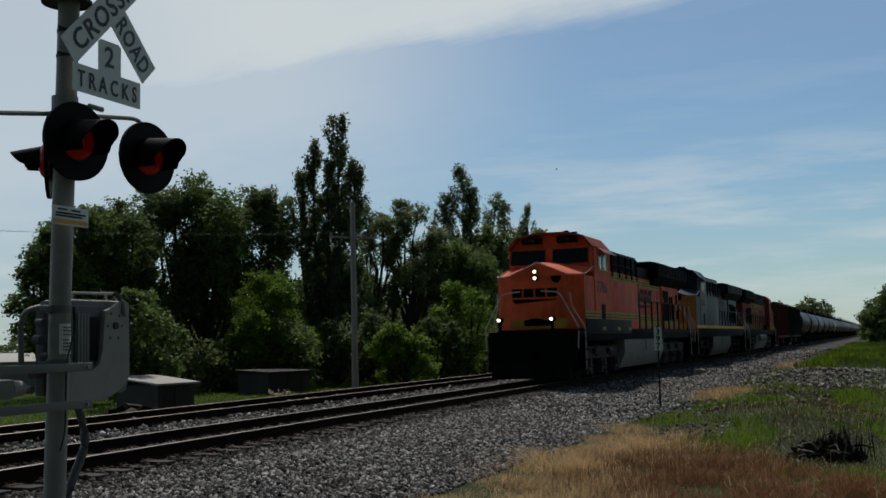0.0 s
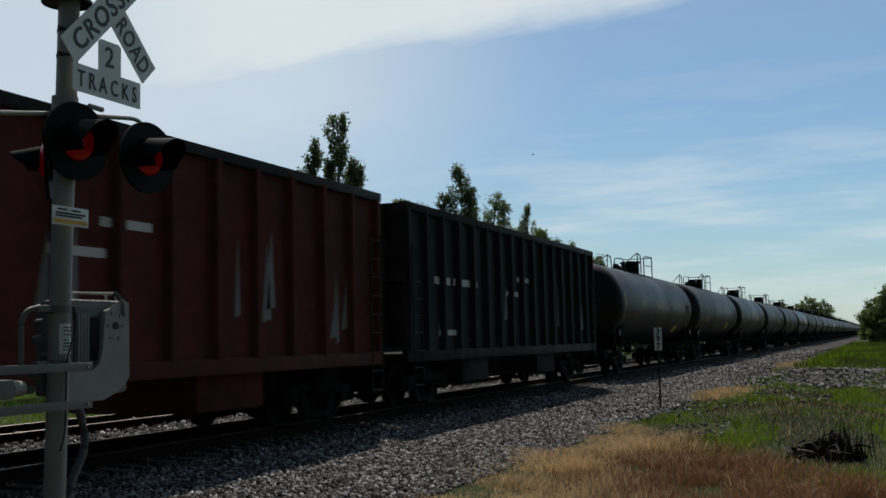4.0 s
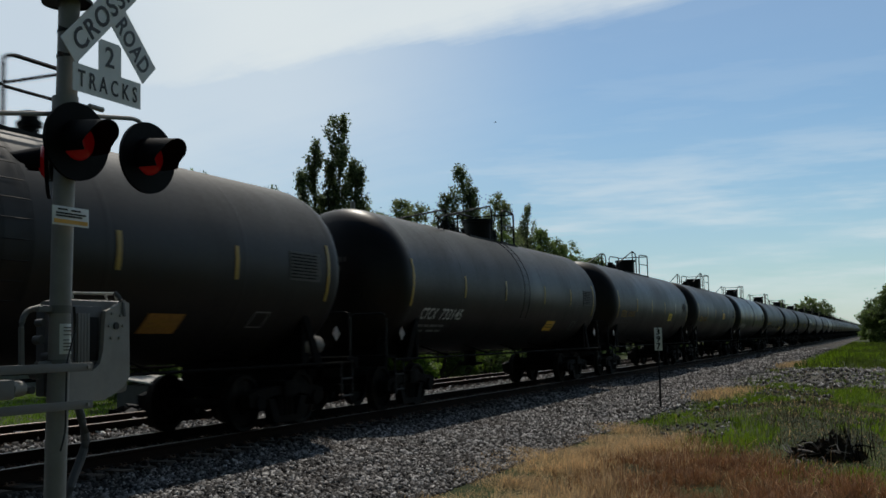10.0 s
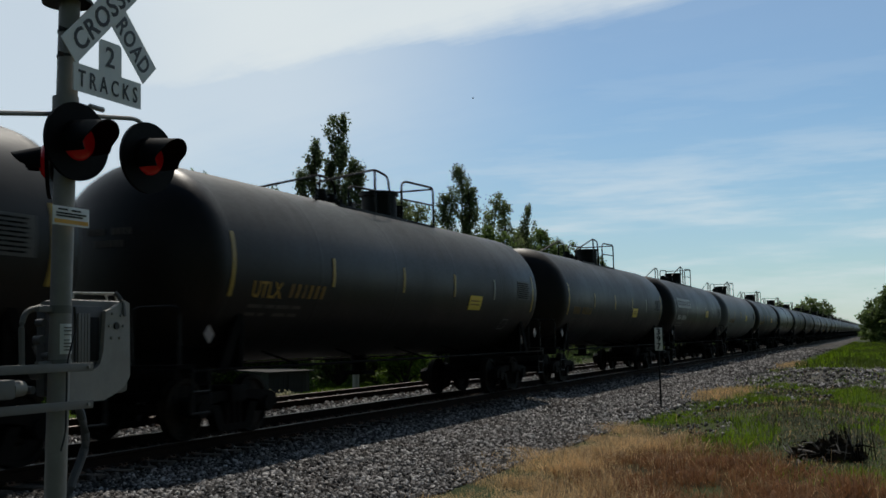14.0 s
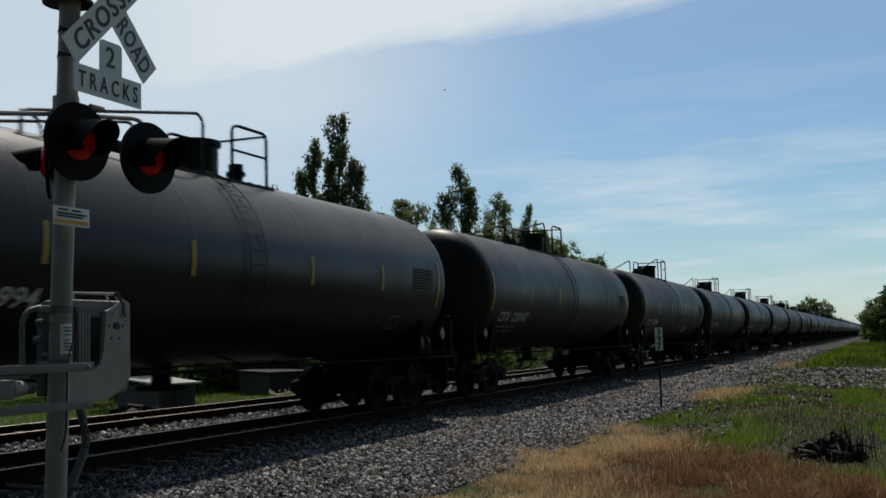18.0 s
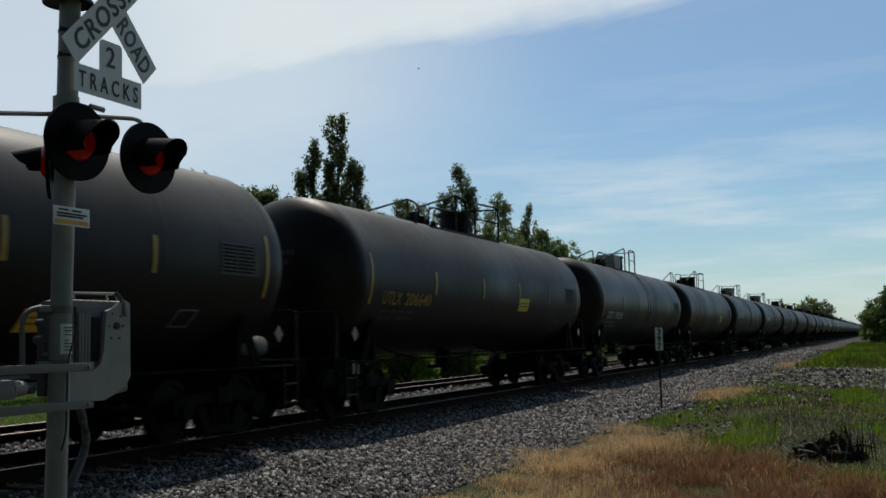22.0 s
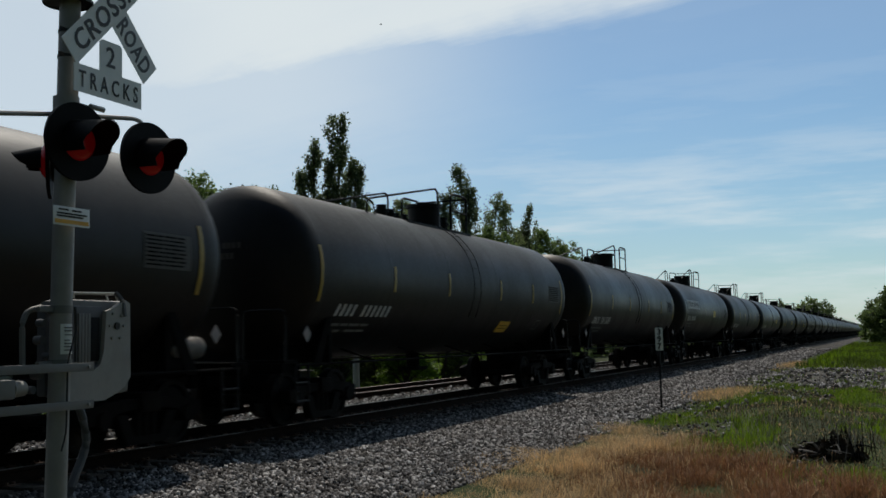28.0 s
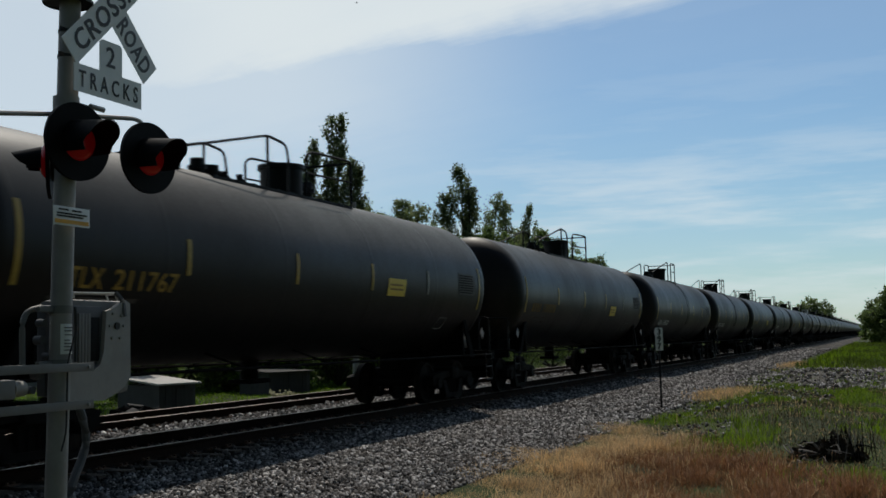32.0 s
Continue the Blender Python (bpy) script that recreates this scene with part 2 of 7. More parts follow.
def prism(bm, outline, y0, y1, plane="xz"):
    """An outline extruded along the axis that its plane lacks."""
    def at(a, b, c):
        return (a, c, b) if plane == "xz" else ((c, a, b) if plane == "yz" else (a, b, c))
    lo = [bm.verts.new(at(a, b, y0)) for a, b in outline]
    hi = [bm.verts.new(at(a, b, y1)) for a, b in outline]
    n = len(outline)
    bm.faces.new(lo)
    bm.faces.new(hi[::-1])
    for i in range(n):
        bm.faces.new((lo[(i + 1) % n], lo[i], hi[i], hi[(i + 1) % n]))


def lathe_x(bm, profile, zc, seg=40, y=0.0):
    """A body turned about a line along x: profile rows are (x, radius)."""
    rings = []
    for x, r in profile:
        if r < 1e-4:
            rings.append([bm.verts.new((x, y, zc))])
        else:
            rings.append([bm.verts.new((x, y + r * math.sin(2 * math.pi * j / seg), zc + r * math.cos(2 * math.pi * j / seg))) for j in range(seg)])
    for a, b in zip(rings, rings[1:]):
        for j in range(seg):
            k = (j + 1) % seg
            if len(a) == 1:
                bm.faces.new((a[0], b[k], b[j]))
            elif len(b) == 1:
                bm.faces.new((a[j], a[k], b[0]))
            else:
                bm.faces.new((a[j], a[k], b[k], b[j]))


def mesh_of(name, bm, mat, smooth=True, angle=35):
    bmesh.ops.recalc_face_normals(bm, faces=bm.faces)
    me = bpy.data.meshes.new(name)
    bm.to_mesh(me)
    bm.free()
    if smooth:
        me.shade_smooth()
        me.set_sharp_from_angle(angle=radians(angle))
    for one in (mat if isinstance(mat, (list, tuple)) else [mat]):
        me.materials.append(one)
    return me


def part(name, bm, mat, parent=None, label="", smooth=True, at=None):
    me = bm if isinstance(bm, bpy.types.Mesh) else mesh_of(name, bm, mat, smooth)
    ob = new(name, me)
    if parent is not None:
        ob.parent = parent
    if at is not None:
        ob.matrix_basis = at
    if label:
        ob["label"] = label
    return ob


def thing(name, m, label, category, group="", kind=""):
    ob = new(name)
    ob.matrix_basis = m
    ob.empty_display_size = 0.3
    return tagged(ob, label, category, group, kind)


def letters(text, size, thick=0.004, spacing=1.05, shear=0.0, bold=0.0):
    """The outline of a word as a bmesh in its own plane: x along the word, y up, from the left end of the baseline."""
    cu = bpy.data.curves.new("word", "FONT")
    cu.body, cu.size, cu.extrude, cu.space_character, cu.shear, cu.offset = text, size, thick / 2, spacing, shear, bold
    cu.resolution_u = 3
    ob = bpy.data.objects.new("word", cu)
    scene.collection.objects.link(ob)
    me = bpy.data.meshes.new_from_object(ob.evaluated_get(bpy.context.evaluated_depsgraph_get()))
    bm = bmesh.new()
    bm.from_mesh(me)
    bpy.data.objects.remove(ob)
    bpy.data.curves.remove(cu)
    bpy.data.meshes.remove(me)
    return bm


def bars(rows):
    """Plain bars in the plane of a sign: rows of (x0, x1, y0, y1)."""
    bm = bmesh.new()
    for x0, x1, y0, y1 in rows:
        box(bm, x0, x1, y0, y1, -0.002, 0.002)
    return bm


def place(bm, m):
    bmesh.ops.transform(bm, matrix=m, verts=bm.verts)
    return bm


# a word's plane turned to face the camera's side of the track (towards -y)
FACING = Matrix(((1, 0, 0, 0), (0, 0, -1, 0), (0, 1, 0, 0), (0, 0, 0, 1)))

# ---- plan ----
TRACK_Y = (10.33, 14.40)
GAUGE = 1.505            # between the middles of the rail heads
SPEED = 24.262


def ground_z(x, y):
    """Height of the land across the line."""
    rows = ((-400, -0.75), (-30, -0.70), (0.0, -0.62), (3.0, -0.60), (5.3, -0.53), (6.0, -0.46), (7.6, -0.32), (8.7, -0.29), (9.1, -0.215), (16.3, -0.2), (17.3, -0.42), (18.6, -0.8), (22, -0.85), (60, -1.0), (400, -1.0))
    for (a, za), (b, zb) in zip(rows, rows[1:]):
        if y <= b:
            k = max(0.0, (y - a) / (b - a))
            return za + (zb - za) * k
    return rows[-1][1]

# ---- rolling stock ----
TANK_R, TANK_ZC, SHELL = 1.545, 2.66, 7.43     # radius, axis height, half length of the straight shell


def tank_mesh():
    bm = bmesh.new()
    prof = [(-SHELL - 0.80 * math.cos(a), TANK_R * math.sin(a)) for a in (math.pi / 2 * i / 9 for i in range(9))]
    seams = (-SHELL + 0.1, -4.6, -1.55, 1.55, 4.6, SHELL - 0.1)
    for s in seams:
        prof += [(s - 0.09, TANK_R), (s - 0.06, TANK_R), (s - 0.03, TANK_R), (s - 0.012, TANK_R + 0.0025), (s + 0.012, TANK_R + 0.0025), (s + 0.03, TANK_R), (s + 0.06, TANK_R), (s + 0.09, TANK_R)]
    prof += [(SHELL + 0.80 * math.cos(a), TANK_R * math.sin(a)) for a in (math.pi / 2 * i / 9 for i in range(8, -1, -1))]
    lathe_x(bm, prof, TANK_ZC, 44)
    return bm


def wrap(bm, height0, lift=0.006):
    """Lay a flat sheet (x along the car, y up from height0) round the near side of the tank."""
    a0 = math.asin(max(-1, min(1, (height0 - TANK_ZC) / TANK_R)))
    for v in bm.verts:
        r = TANK_R + lift + v.co.z
        a = a0 + v.co.y / TANK_R
        v.co = Vector((v.co.x, -r * math.cos(a), TANK_ZC + r * math.sin(a)))
    return bm


def sheet(x0, x1, y0, y1, rows=5, slant=0.0):
    bm = bmesh.new()
    g = []
    for j in range(rows + 1):
        y = y0 + (y1 - y0) * j / rows
        k = slant * j / rows
        g.append([bm.verts.new((x + k, y, z)) for x in (x0, x1) for z in (0.0, 0.004)])
    for a, b in zip(g, g[1:]):
        bm.faces.new((a[1], a[3], b[3], b[1]))
        bm.faces.new((a[0], a[1], b[1], b[0]))
        bm.faces.new((a[3], a[2], b[2], b[3]))
    return bm


def wheelset(parent, x, r=0.457, mat=None):
    """One axle with its two wheels."""
    bm = bmesh.new()
    prof = [(-0.07, 0.0), (-0.07, r * 0.35), (-0.03, r * 0.45), (-0.03, r * 0.80), (-0.065, r * 0.86), (-0.065, r), (0.055, r), (0.065, r + 0.022), (0.085, r + 0.022), (0.085, r * 0.85), (0.02, r * 0.78), (0.02, r * 0.4), (0.08, r * 0.3), (0.08, 0.0)]
    seg = 22
    rings = [[bm.verts.new((p * math.cos(2 * math.pi * j / seg), q, p * math.sin(2 * math.pi * j / seg))) for j in range(seg)] if p > 1e-4 else [bm.verts.new((0, q, 0))] for q, p in prof]
    for a, b in zip(rings, rings[1:]):
        for j in range(seg):
            k = (j + 1) % seg
            if len(a) == 1:
                bm.faces.new((a[0], b[k], b[j]))
            elif len(b) == 1:
                bm.faces.new((a[j], a[k], b[0]))
            else:
                bm.faces.new((a[j], a[k], b[k], b[j]))
    me = mesh_of("wheel", bm, mat or WHEEL)
    ax = bmesh.new()
    cyl(ax, (0, -1.02, 0), (0, 1.02, 0), 0.08, seg=10)
    axle = part("axle", ax, TRUCK, parent, at=pose(x, 0, r))
    part("wheel", me, None, axle, at=pose(0, -GAUGE / 2, 0))
    part("wheel", me, None, axle, at=pose(0, GAUGE / 2, 0, 0, 0, 180))


def freight_truck(parent, x):
    """A two-axle truck: cast side frames with springs, bolster, four wheels."""
    for k in (-0.89, 0.89):
        wheelset(parent, x + k)
    for side in (-1, 1):
        bm = bmesh.new()
        top = [(-1.18, 0.40), (-1.18, 0.60), (-0.95, 0.66), (-0.45, 0.70), (0.45, 0.70), (0.95, 0.66), (1.18, 0.60), (1.18, 0.40), (0.78, 0.40), (0.66, 0.52), (0.40, 0.56), (-0.40, 0.56), (-0.66, 0.52), (-0.78, 0.40)]
        prism(bm, top, -0.09, 0.09)
        prism(bm, [(-0.62, 0.50), (-0.42, 0.50), (-0.26, 0.20), (0.26, 0.20), (0.42, 0.50), (0.62, 0.50), (0.42, 0.10), (-0.42, 0.10)], -0.08, 0.08)
        for k in (-0.89, 0.89):
            cyl(bm, (k, -0.13 * 1.0, 0.457), (k, 0.13, 0.457), 0.13, seg=12)
        for sx in (-0.16, 0.0, 0.16):
            cyl(bm, (sx, 0, 0.2), (sx, 0, 0.56), 0.07, seg=8)
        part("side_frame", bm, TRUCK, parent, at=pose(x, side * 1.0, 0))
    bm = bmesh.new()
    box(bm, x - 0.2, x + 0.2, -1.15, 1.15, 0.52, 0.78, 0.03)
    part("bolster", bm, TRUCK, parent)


def coupler(parent, x, way):
    bm = bmesh.new()
    box(bm, x - 0.12 - 0.5 * (way < 0), x + 0.12 + 0.5 * (way > 0), -0.09, 0.09, 0.78, 0.95, 0.02)
    e = x + way * 0.62
    prism(bm, [(e - 0.14, -0.14), (e + 0.14 * 1, -0.16), (e + 0.16, 0.05), (e, 0.16), (e - 0.14, 0.16)], 0.72, 1.0, "xy")
    part("coupler", bm, TRUCK, parent)


def join(bm, other):
    """Put the faces of another bmesh into bm."""
    me = bpy.data.meshes.new("one")
    other.to_mesh(me)
    other.free()
    bm.from_mesh(me)
    bpy.data.meshes.remove(me)


def bar_rows(x, y, widths, height, gap=0.03):
    out = []
    for w_ in widths:
        if w_ > 0:
            out.append((x, x + w_, y, y + height))
        x += abs(w_) + gap
    return out


def tank_car(m, paint, style, text="", mark=None, strips=None, placard=None, housing=False, logo=False, far=False, label="", seed=0, base=2.12, scrawl=False):
    """A tank car standing on the rails, its middle at the origin of m. placard: its material, place along the car and height; base: the foot of the lettering."""
    rnd = random.Random(seed)
    car = thing("tank_car", m, label, "tank car", "tank cars of the freight train")
    key = (paint.name, style, housing, far)
    if key in TANK_KITS:
        for ob in TANK_KITS[key]:
            copy_part(ob, car)
    else:
        tank_kit(car, paint, style, housing, far)
        TANK_KITS[key] = list(car.children)
    if far:
        return car
    # lettering, reflective strips and placards on the near side
    mark, strips = mark or MARK_Y, strips or STRIP_Y
    for x in ((-7.25, -4.18, -1.25, 1.5, 4.12, 7.15) if style == "A" else (-7.35, -4.42, -1.62, 1.75, 4.4, 7.15)):
        tall = 0.98 if abs(x) > 6 else 0.50
        lean = rnd.uniform(-0.04, 0.04)
        tape = STRIP_W if style == "A" and 4 < x < 5 else strips
        key = ("strip", tape.name, tall)
        if key not in DECAL:
            DECAL[key] = mesh_of("reflective_strip", wrap(sheet(-0.036, 0.036, 0, tall, 6), 2.11 if tall > 0.6 else 2.36), tape)
        part("reflective_strip", DECAL[key], None, car, at=pose(x + lean, 0, 0))
    x = -6.68
    words = text.split()
    for name, word in zip(("reporting_mark", "car_number"), words):
        bm = letters(word, 0.37, 0.003, 1.06, 0.18 if style == "B" and not housing else 0.0, 0.004)
        wide = max(v.co.x for v in bm.verts)
        bmesh.ops.scale(bm, vec=((0.215 * len(word)) / wide, 1, 1), verts=bm.verts)
        part(name, wrap(place(bm, Matrix.Translation((x, 0, 0))), base), mark, car)
        x += 0.215 * (len(word) + 0.9)
    if len(words) < 2:
        key = ("bar", mark.name, base)
        if key not in DECAL:
            DECAL[key] = mesh_of("letter_bar", wrap(sheet(-0.045, 0.045, 0.02, 0.25, 3, 0.05), base), MARK_DULL if mark is MARK_Y else mark)
        for i in range(6 if words else 11):
            if words or i != 4:
                part("letter_bar", DECAL[key], None, car, at=pose(x + 0.08 + i * 0.205, 0, 0))
    key = ("small", mark.name, base)
    if key not in DECAL:
        bm = bmesh.new()
        for row, y in enumerate((0.0, -0.14)):
            for x0, x1, y0, y1 in bar_rows(-6.68, y, (0.42, 0.28, 0.4, 0.3) if row == 0 else (0.3, 0.2, -0.1, 0.4, 0.3), 0.06, 0.06):
                join(bm, sheet(x0, x1, y0, y1, 2))
        DECAL[key] = mesh_of("small_lettering", wrap(bm, base - 0.16), MARK_FAINT if mark is MARK_Y else MARK_DIM)
    part("small_lettering", DECAL[key], None, car, at=pose(0, 0, 0))
    if logo:
        bm = bmesh.new()
        x = -6.7
        for w_ in (0.50, 0.50, 0.52, 0.52, 0.52, 0.50):
            for piece in ((x, x + 0.13, 0, 0.44), (x + w_ - 0.13, x + w_, 0.0, 0.44), (x + 0.13, x + w_ - 0.13, 0.34, 0.44), (x + 0.13, x + w_ - 0.13, 0.0, 0.10)):
                join(bm, sheet(*piece, 4))
            x += w_ + 0.07
        part("painted_emblem", wrap(bm, 2.71), MARK_W, car, "white block emblem")
    if placard is not None:
        paint_, px, pz = placard
        part("placard", wrap(sheet(px - 0.40, px + 0.40, 0, 0.34, 4, 0.03), pz - 0.165), paint_, car)
        bm = bmesh.new()
        for x0, x1, y0, y1 in ((-0.30, 0.26, 0.20, 0.235), (-0.30, 0.30, 0.115, 0.15)):
            join(bm, sheet(px + x0, px + x1, y0, y1, 1, 0.003))
        part("placard_lines", wrap(bm, pz - 0.165, 0.011), PLACARD_INK, car)
    if scrawl:
        for x0, x1, z0 in ((-6.3, -3.3, 1.88), (-2.4, -0.7, 1.84), (0.3, 3.7, 1.86)):
            x = x0
            while x < x1:
                w_, h_ = rnd.uniform(0.20, 0.34), rnd.uniform(0.24, 0.40)
                turn, bend = rnd.uniform(0, 6.3), rnd.uniform(0.6, 1.6)
                bm = bmesh.new()
                pipe(bm, [(x + w_ * (0.5 + 0.5 * math.cos(turn + a * bend)), h_ * (0.5 + 0.5 * math.sin(turn * 1.7 + a)), 0.0) for a in (0.0, 0.8, 1.6, 2.4, 3.2, 4.0, 4.8)], 0.011, 4)
                part("painted_scrawl", wrap(bm, z0, 0.004), MARK_FAINT, car, "thin pale spray-painted scrawl")
                x += w_ + 0.06
    key = ("head", mark.name)
    if key not in DECAL:
        bm = bmesh.new()
        for z, bars_ in ((3.02, ((-0.42, -0.06), (0.04, 0.46))), (2.84, ((-0.3, 0.32),))):
            for y0, y1 in bars_:
                for i in range(int((y1 - y0) / 0.09)):
                    y = y0 + 0.09 * i
                    k = math.hypot(y, z - TANK_ZC) / TANK_R
                    x = -SHELL - 0.80 * math.sqrt(max(0.0, 1 - k * k)) - 0.008
                    box(bm, x - 0.004, x + 0.004, y, y + 0.06, z, z + 0.10)
        DECAL[key] = mesh_of("head_lettering", bm, MARK_FAINT)
    part("head_lettering", DECAL[key], None, car)
    key = ("data", "rear")
    if key not in DECAL:
        bm = sheet(-0.5, 0.5, 0, 0.48, 5)
        DECAL[key] = mesh_of("data_panel", wrap(bm, 2.42, 0.004), PANEL_DIM)
        bm = bmesh.new()
        for row in range(8):
            for x0, x1, y0, y1 in bar_rows(-0.46, 0.04 + row * 0.054, (0.2, 0.12, 0.26, 0.16) if row % 2 else (0.34, 0.1, 0.3), 0.022, 0.03):
                join(bm, sheet(x0, x1, y0, y1, 1))
        DECAL[("data", "lines")] = mesh_of("data_lines", wrap(bm, 2.42, 0.009), UNDER)
    panel = part("data_panel", DECAL[key], None, car, at=pose(6.38, 0, 0))
    part("data_lines", DECAL[("data", "lines")], None, panel)
    key = ("frame", "sign")
    if key not in DECAL:
        bm = bmesh.new()
        for a in ((-0.22, 0.22, 0, 0.025), (-0.22, 0.22, 0.275, 0.30), (-0.22, -0.195, 0, 0.30), (0.195, 0.22, 0, 0.30)):
            join(bm, sheet(a[0] + a[2] * 0.25, a[1] + a[2] * 0.25, a[2], a[3], 3, (a[3] - a[2]) * 0.25))
        DECAL[key] = mesh_of("placard_holder", wrap(bm, 1.66), MARK_DIM)
    part("placard_holder", DECAL[key], None, car, at=pose(5.3, 0, 0))
    return car


TANK_KITS, DECAL = {}, {}


def copy_part(ob, parent):
    c = ob.copy()
    scene.collection.objects.link(c)
    c.parent = parent
    for k in ob.children:
        copy_part(k, c)
    return c


def tank_kit(car, paint, style, housing, far):
    part("tank", tank_mesh(), paint, car)
    # top platform
    half = 2.35 if style == "A" else 1.9
    bm = bmesh.new()
    zt = 4.08
    for y in (-0.68, 0.68):
        box(bm, -half, half, y - 0.03, y + 0.03, zt - 0.10, zt)
    for i in range(13):
        x = -half + 0.1 + (2 * half - 0.2) * i / 12
        box(bm, x - 0.05, x + 0.05, -0.68, -0.42, zt - 0.02, zt + 0.02)
        box(bm, x - 0.05, x + 0.05, 0.42, 0.68, zt - 0.02, zt + 0.02)
    for x in (-half + 0.2, 0.0, half - 0.2):
        for y in (-0.68, 0.68):
            cyl(bm, (x, y, 3.95), (x, y, zt), 0.035, seg=6)
    part("platform", bm, RAILING, car)
    for side in (-1, 1):
        bm = bmesh.new()
        y, top = side * 0.66, 5.0
        if style == "A":
            pipe(bm, [(-3.2, y, 3.98), (-3.2, y, 4.40), (-0.7, y, top), (-0.08, y, top - 0.06), (0.0, y, top - 0.35), (0.0, y, zt)], 0.026)
            pipe(bm, [(-0.7, y, zt), (-0.7, y, top)], 0.026)
            pipe(bm, [(0.62, y, zt), (0.62, y, top - 0.14), (0.82, y, top - 0.05), (2.4, y, top), (2.4, y, zt - 0.1)], 0.026)
            pipe(bm, [(0.62, y, zt + 0.45), (2.4, y, zt + 0.5)], 0.02)
        else:
            pipe(bm, [(-3.9, y, 3.95), (-3.9, y, 4.34), (-0.25, y, top), (-0.12, y, top - 0.1), (-0.12, y, zt)], 0.026)
            pipe(bm, [(-3.9, y, 4.34), (-3.6, y, 4.30), (-3.5, y, 3.95)], 0.022)
            pipe(bm, [(0.68, y, zt), (0.68, y, top - 0.06), (0.82, y, top), (1.72, y, top), (1.72, y, zt - 0.1)], 0.028)
            pipe(bm, [(0.68, y, zt + 0.5), (1.72, y, zt + 0.5)], 0.022)
        part("railing", bm, RAILING, car)
    for x in ((2.4,) if style == "A" else (1.72,)):
        bm = bmesh.new()
        pipe(bm, [(x, -0.66, 4.97), (x, 0.66, 4.97)], 0.022)
        part("end_rail", bm, RAILING, car)
    # manway, valves
    bm = bmesh.new()
    if housing:
        prism(bm, [(-0.62, 4.10), (0.22, 4.10), (0.32, 4.48), (0.32, 4.74), (-0.78, 4.74), (-0.78, 4.48)], -0.38, 0.38)
        part("valve_housing", bm, HOUSING_W, car, "pale grey valve housing")
        bm = bmesh.new()
    mx = 0.83 if style == "A" else 0.55
    cyl(bm, (mx, 0, 4.05), (mx, 0, 4.66), 0.40, seg=20)
    cyl(bm, (mx, 0, 4.66), (mx, 0, 4.74), 0.45, seg=20)
    part("manway", bm, RAILING, car)
    for x, r, h in ((-1.35, 0.13, 0.34), (-1.0, 0.09, 0.28), (-1.75, 0.12, 0.40), (1.85, 0.13, 0.46), (-0.5, 0.06, 0.3)):
        bm = bmesh.new()
        cyl(bm, (x, 0.05, 4.1), (x, 0.05, 4.1 + h), r, seg=10)
        cyl(bm, (x, 0.05, 4.1 + h * 0.55), (x, 0.05, 4.1 + h * 0.7), r * 1.35, seg=10)
        part("valve", bm, RAILING, car)
    bm = bmesh.new()
    box(bm, -1.95, -0.85, -0.22, 0.32, 4.10, 4.2, 0.02)
    part("valve_plate", bm, RAILING, car)
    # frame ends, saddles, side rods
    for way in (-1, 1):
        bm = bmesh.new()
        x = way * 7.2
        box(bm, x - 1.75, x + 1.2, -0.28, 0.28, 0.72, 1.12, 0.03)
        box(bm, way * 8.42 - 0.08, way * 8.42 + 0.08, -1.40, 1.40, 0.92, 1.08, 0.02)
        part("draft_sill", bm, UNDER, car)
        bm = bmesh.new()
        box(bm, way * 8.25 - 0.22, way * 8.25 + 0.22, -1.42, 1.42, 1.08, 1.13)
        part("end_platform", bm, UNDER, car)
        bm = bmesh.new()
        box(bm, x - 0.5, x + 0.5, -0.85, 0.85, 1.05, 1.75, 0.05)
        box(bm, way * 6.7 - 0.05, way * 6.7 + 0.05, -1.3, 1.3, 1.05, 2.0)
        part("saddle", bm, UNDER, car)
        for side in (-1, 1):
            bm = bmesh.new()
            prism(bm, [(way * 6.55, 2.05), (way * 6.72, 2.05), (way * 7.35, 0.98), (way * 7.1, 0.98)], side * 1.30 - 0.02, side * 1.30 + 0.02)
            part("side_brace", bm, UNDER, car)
            bm = bmesh.new()
            pipe(bm, [(way * 8.3, side * 0.55, 1.12), (way * 8.3, side * 0.55, 1.95), (way * 8.3, side * 1.35, 1.95), (way * 8.3, side * 1.35, 1.12)], 0.022)
            part("end_handrail", bm, RAILING, car)
            bm = bmesh.new()
            for z in (0.45, 0.75):
                pipe(bm, [(way * 8.15, side * 1.45, z), (way * 7.75, side * 1.45, z)], 0.02)
            for e in (8.15, 7.75):
                pipe(bm, [(way * e, side * 1.45, 0.42), (way * e, side * 1.45, 1.08)], 0.02)
            part("step", bm, RAILING, car)
        if not far:
            freight_truck(car, way * 6.55)
        else:
            bm = bmesh.new()
            box(bm, way * 6.55 - 1.3, way * 6.55 + 1.3, -1.1, 1.1, 0.12, 0.75, 0.05)
            part("truck", bm, TRUCK, car)
        coupler(car, way * 8.4, way)
    for side in (-1, 1):
        bm = bmesh.new()
        pipe(bm, [(-8.2, side * 1.44, 1.04), (8.2, side * 1.44, 1.04)], 0.026)
        for x in (-5.2, -2.6, 0.0, 2.6, 5.2):
            pipe(bm, [(x, side * 1.44, 1.04), (x, side * 0.7, 1.28)], 0.018)
        part("side_rail", bm, UNDER, car)
    if far:
        return
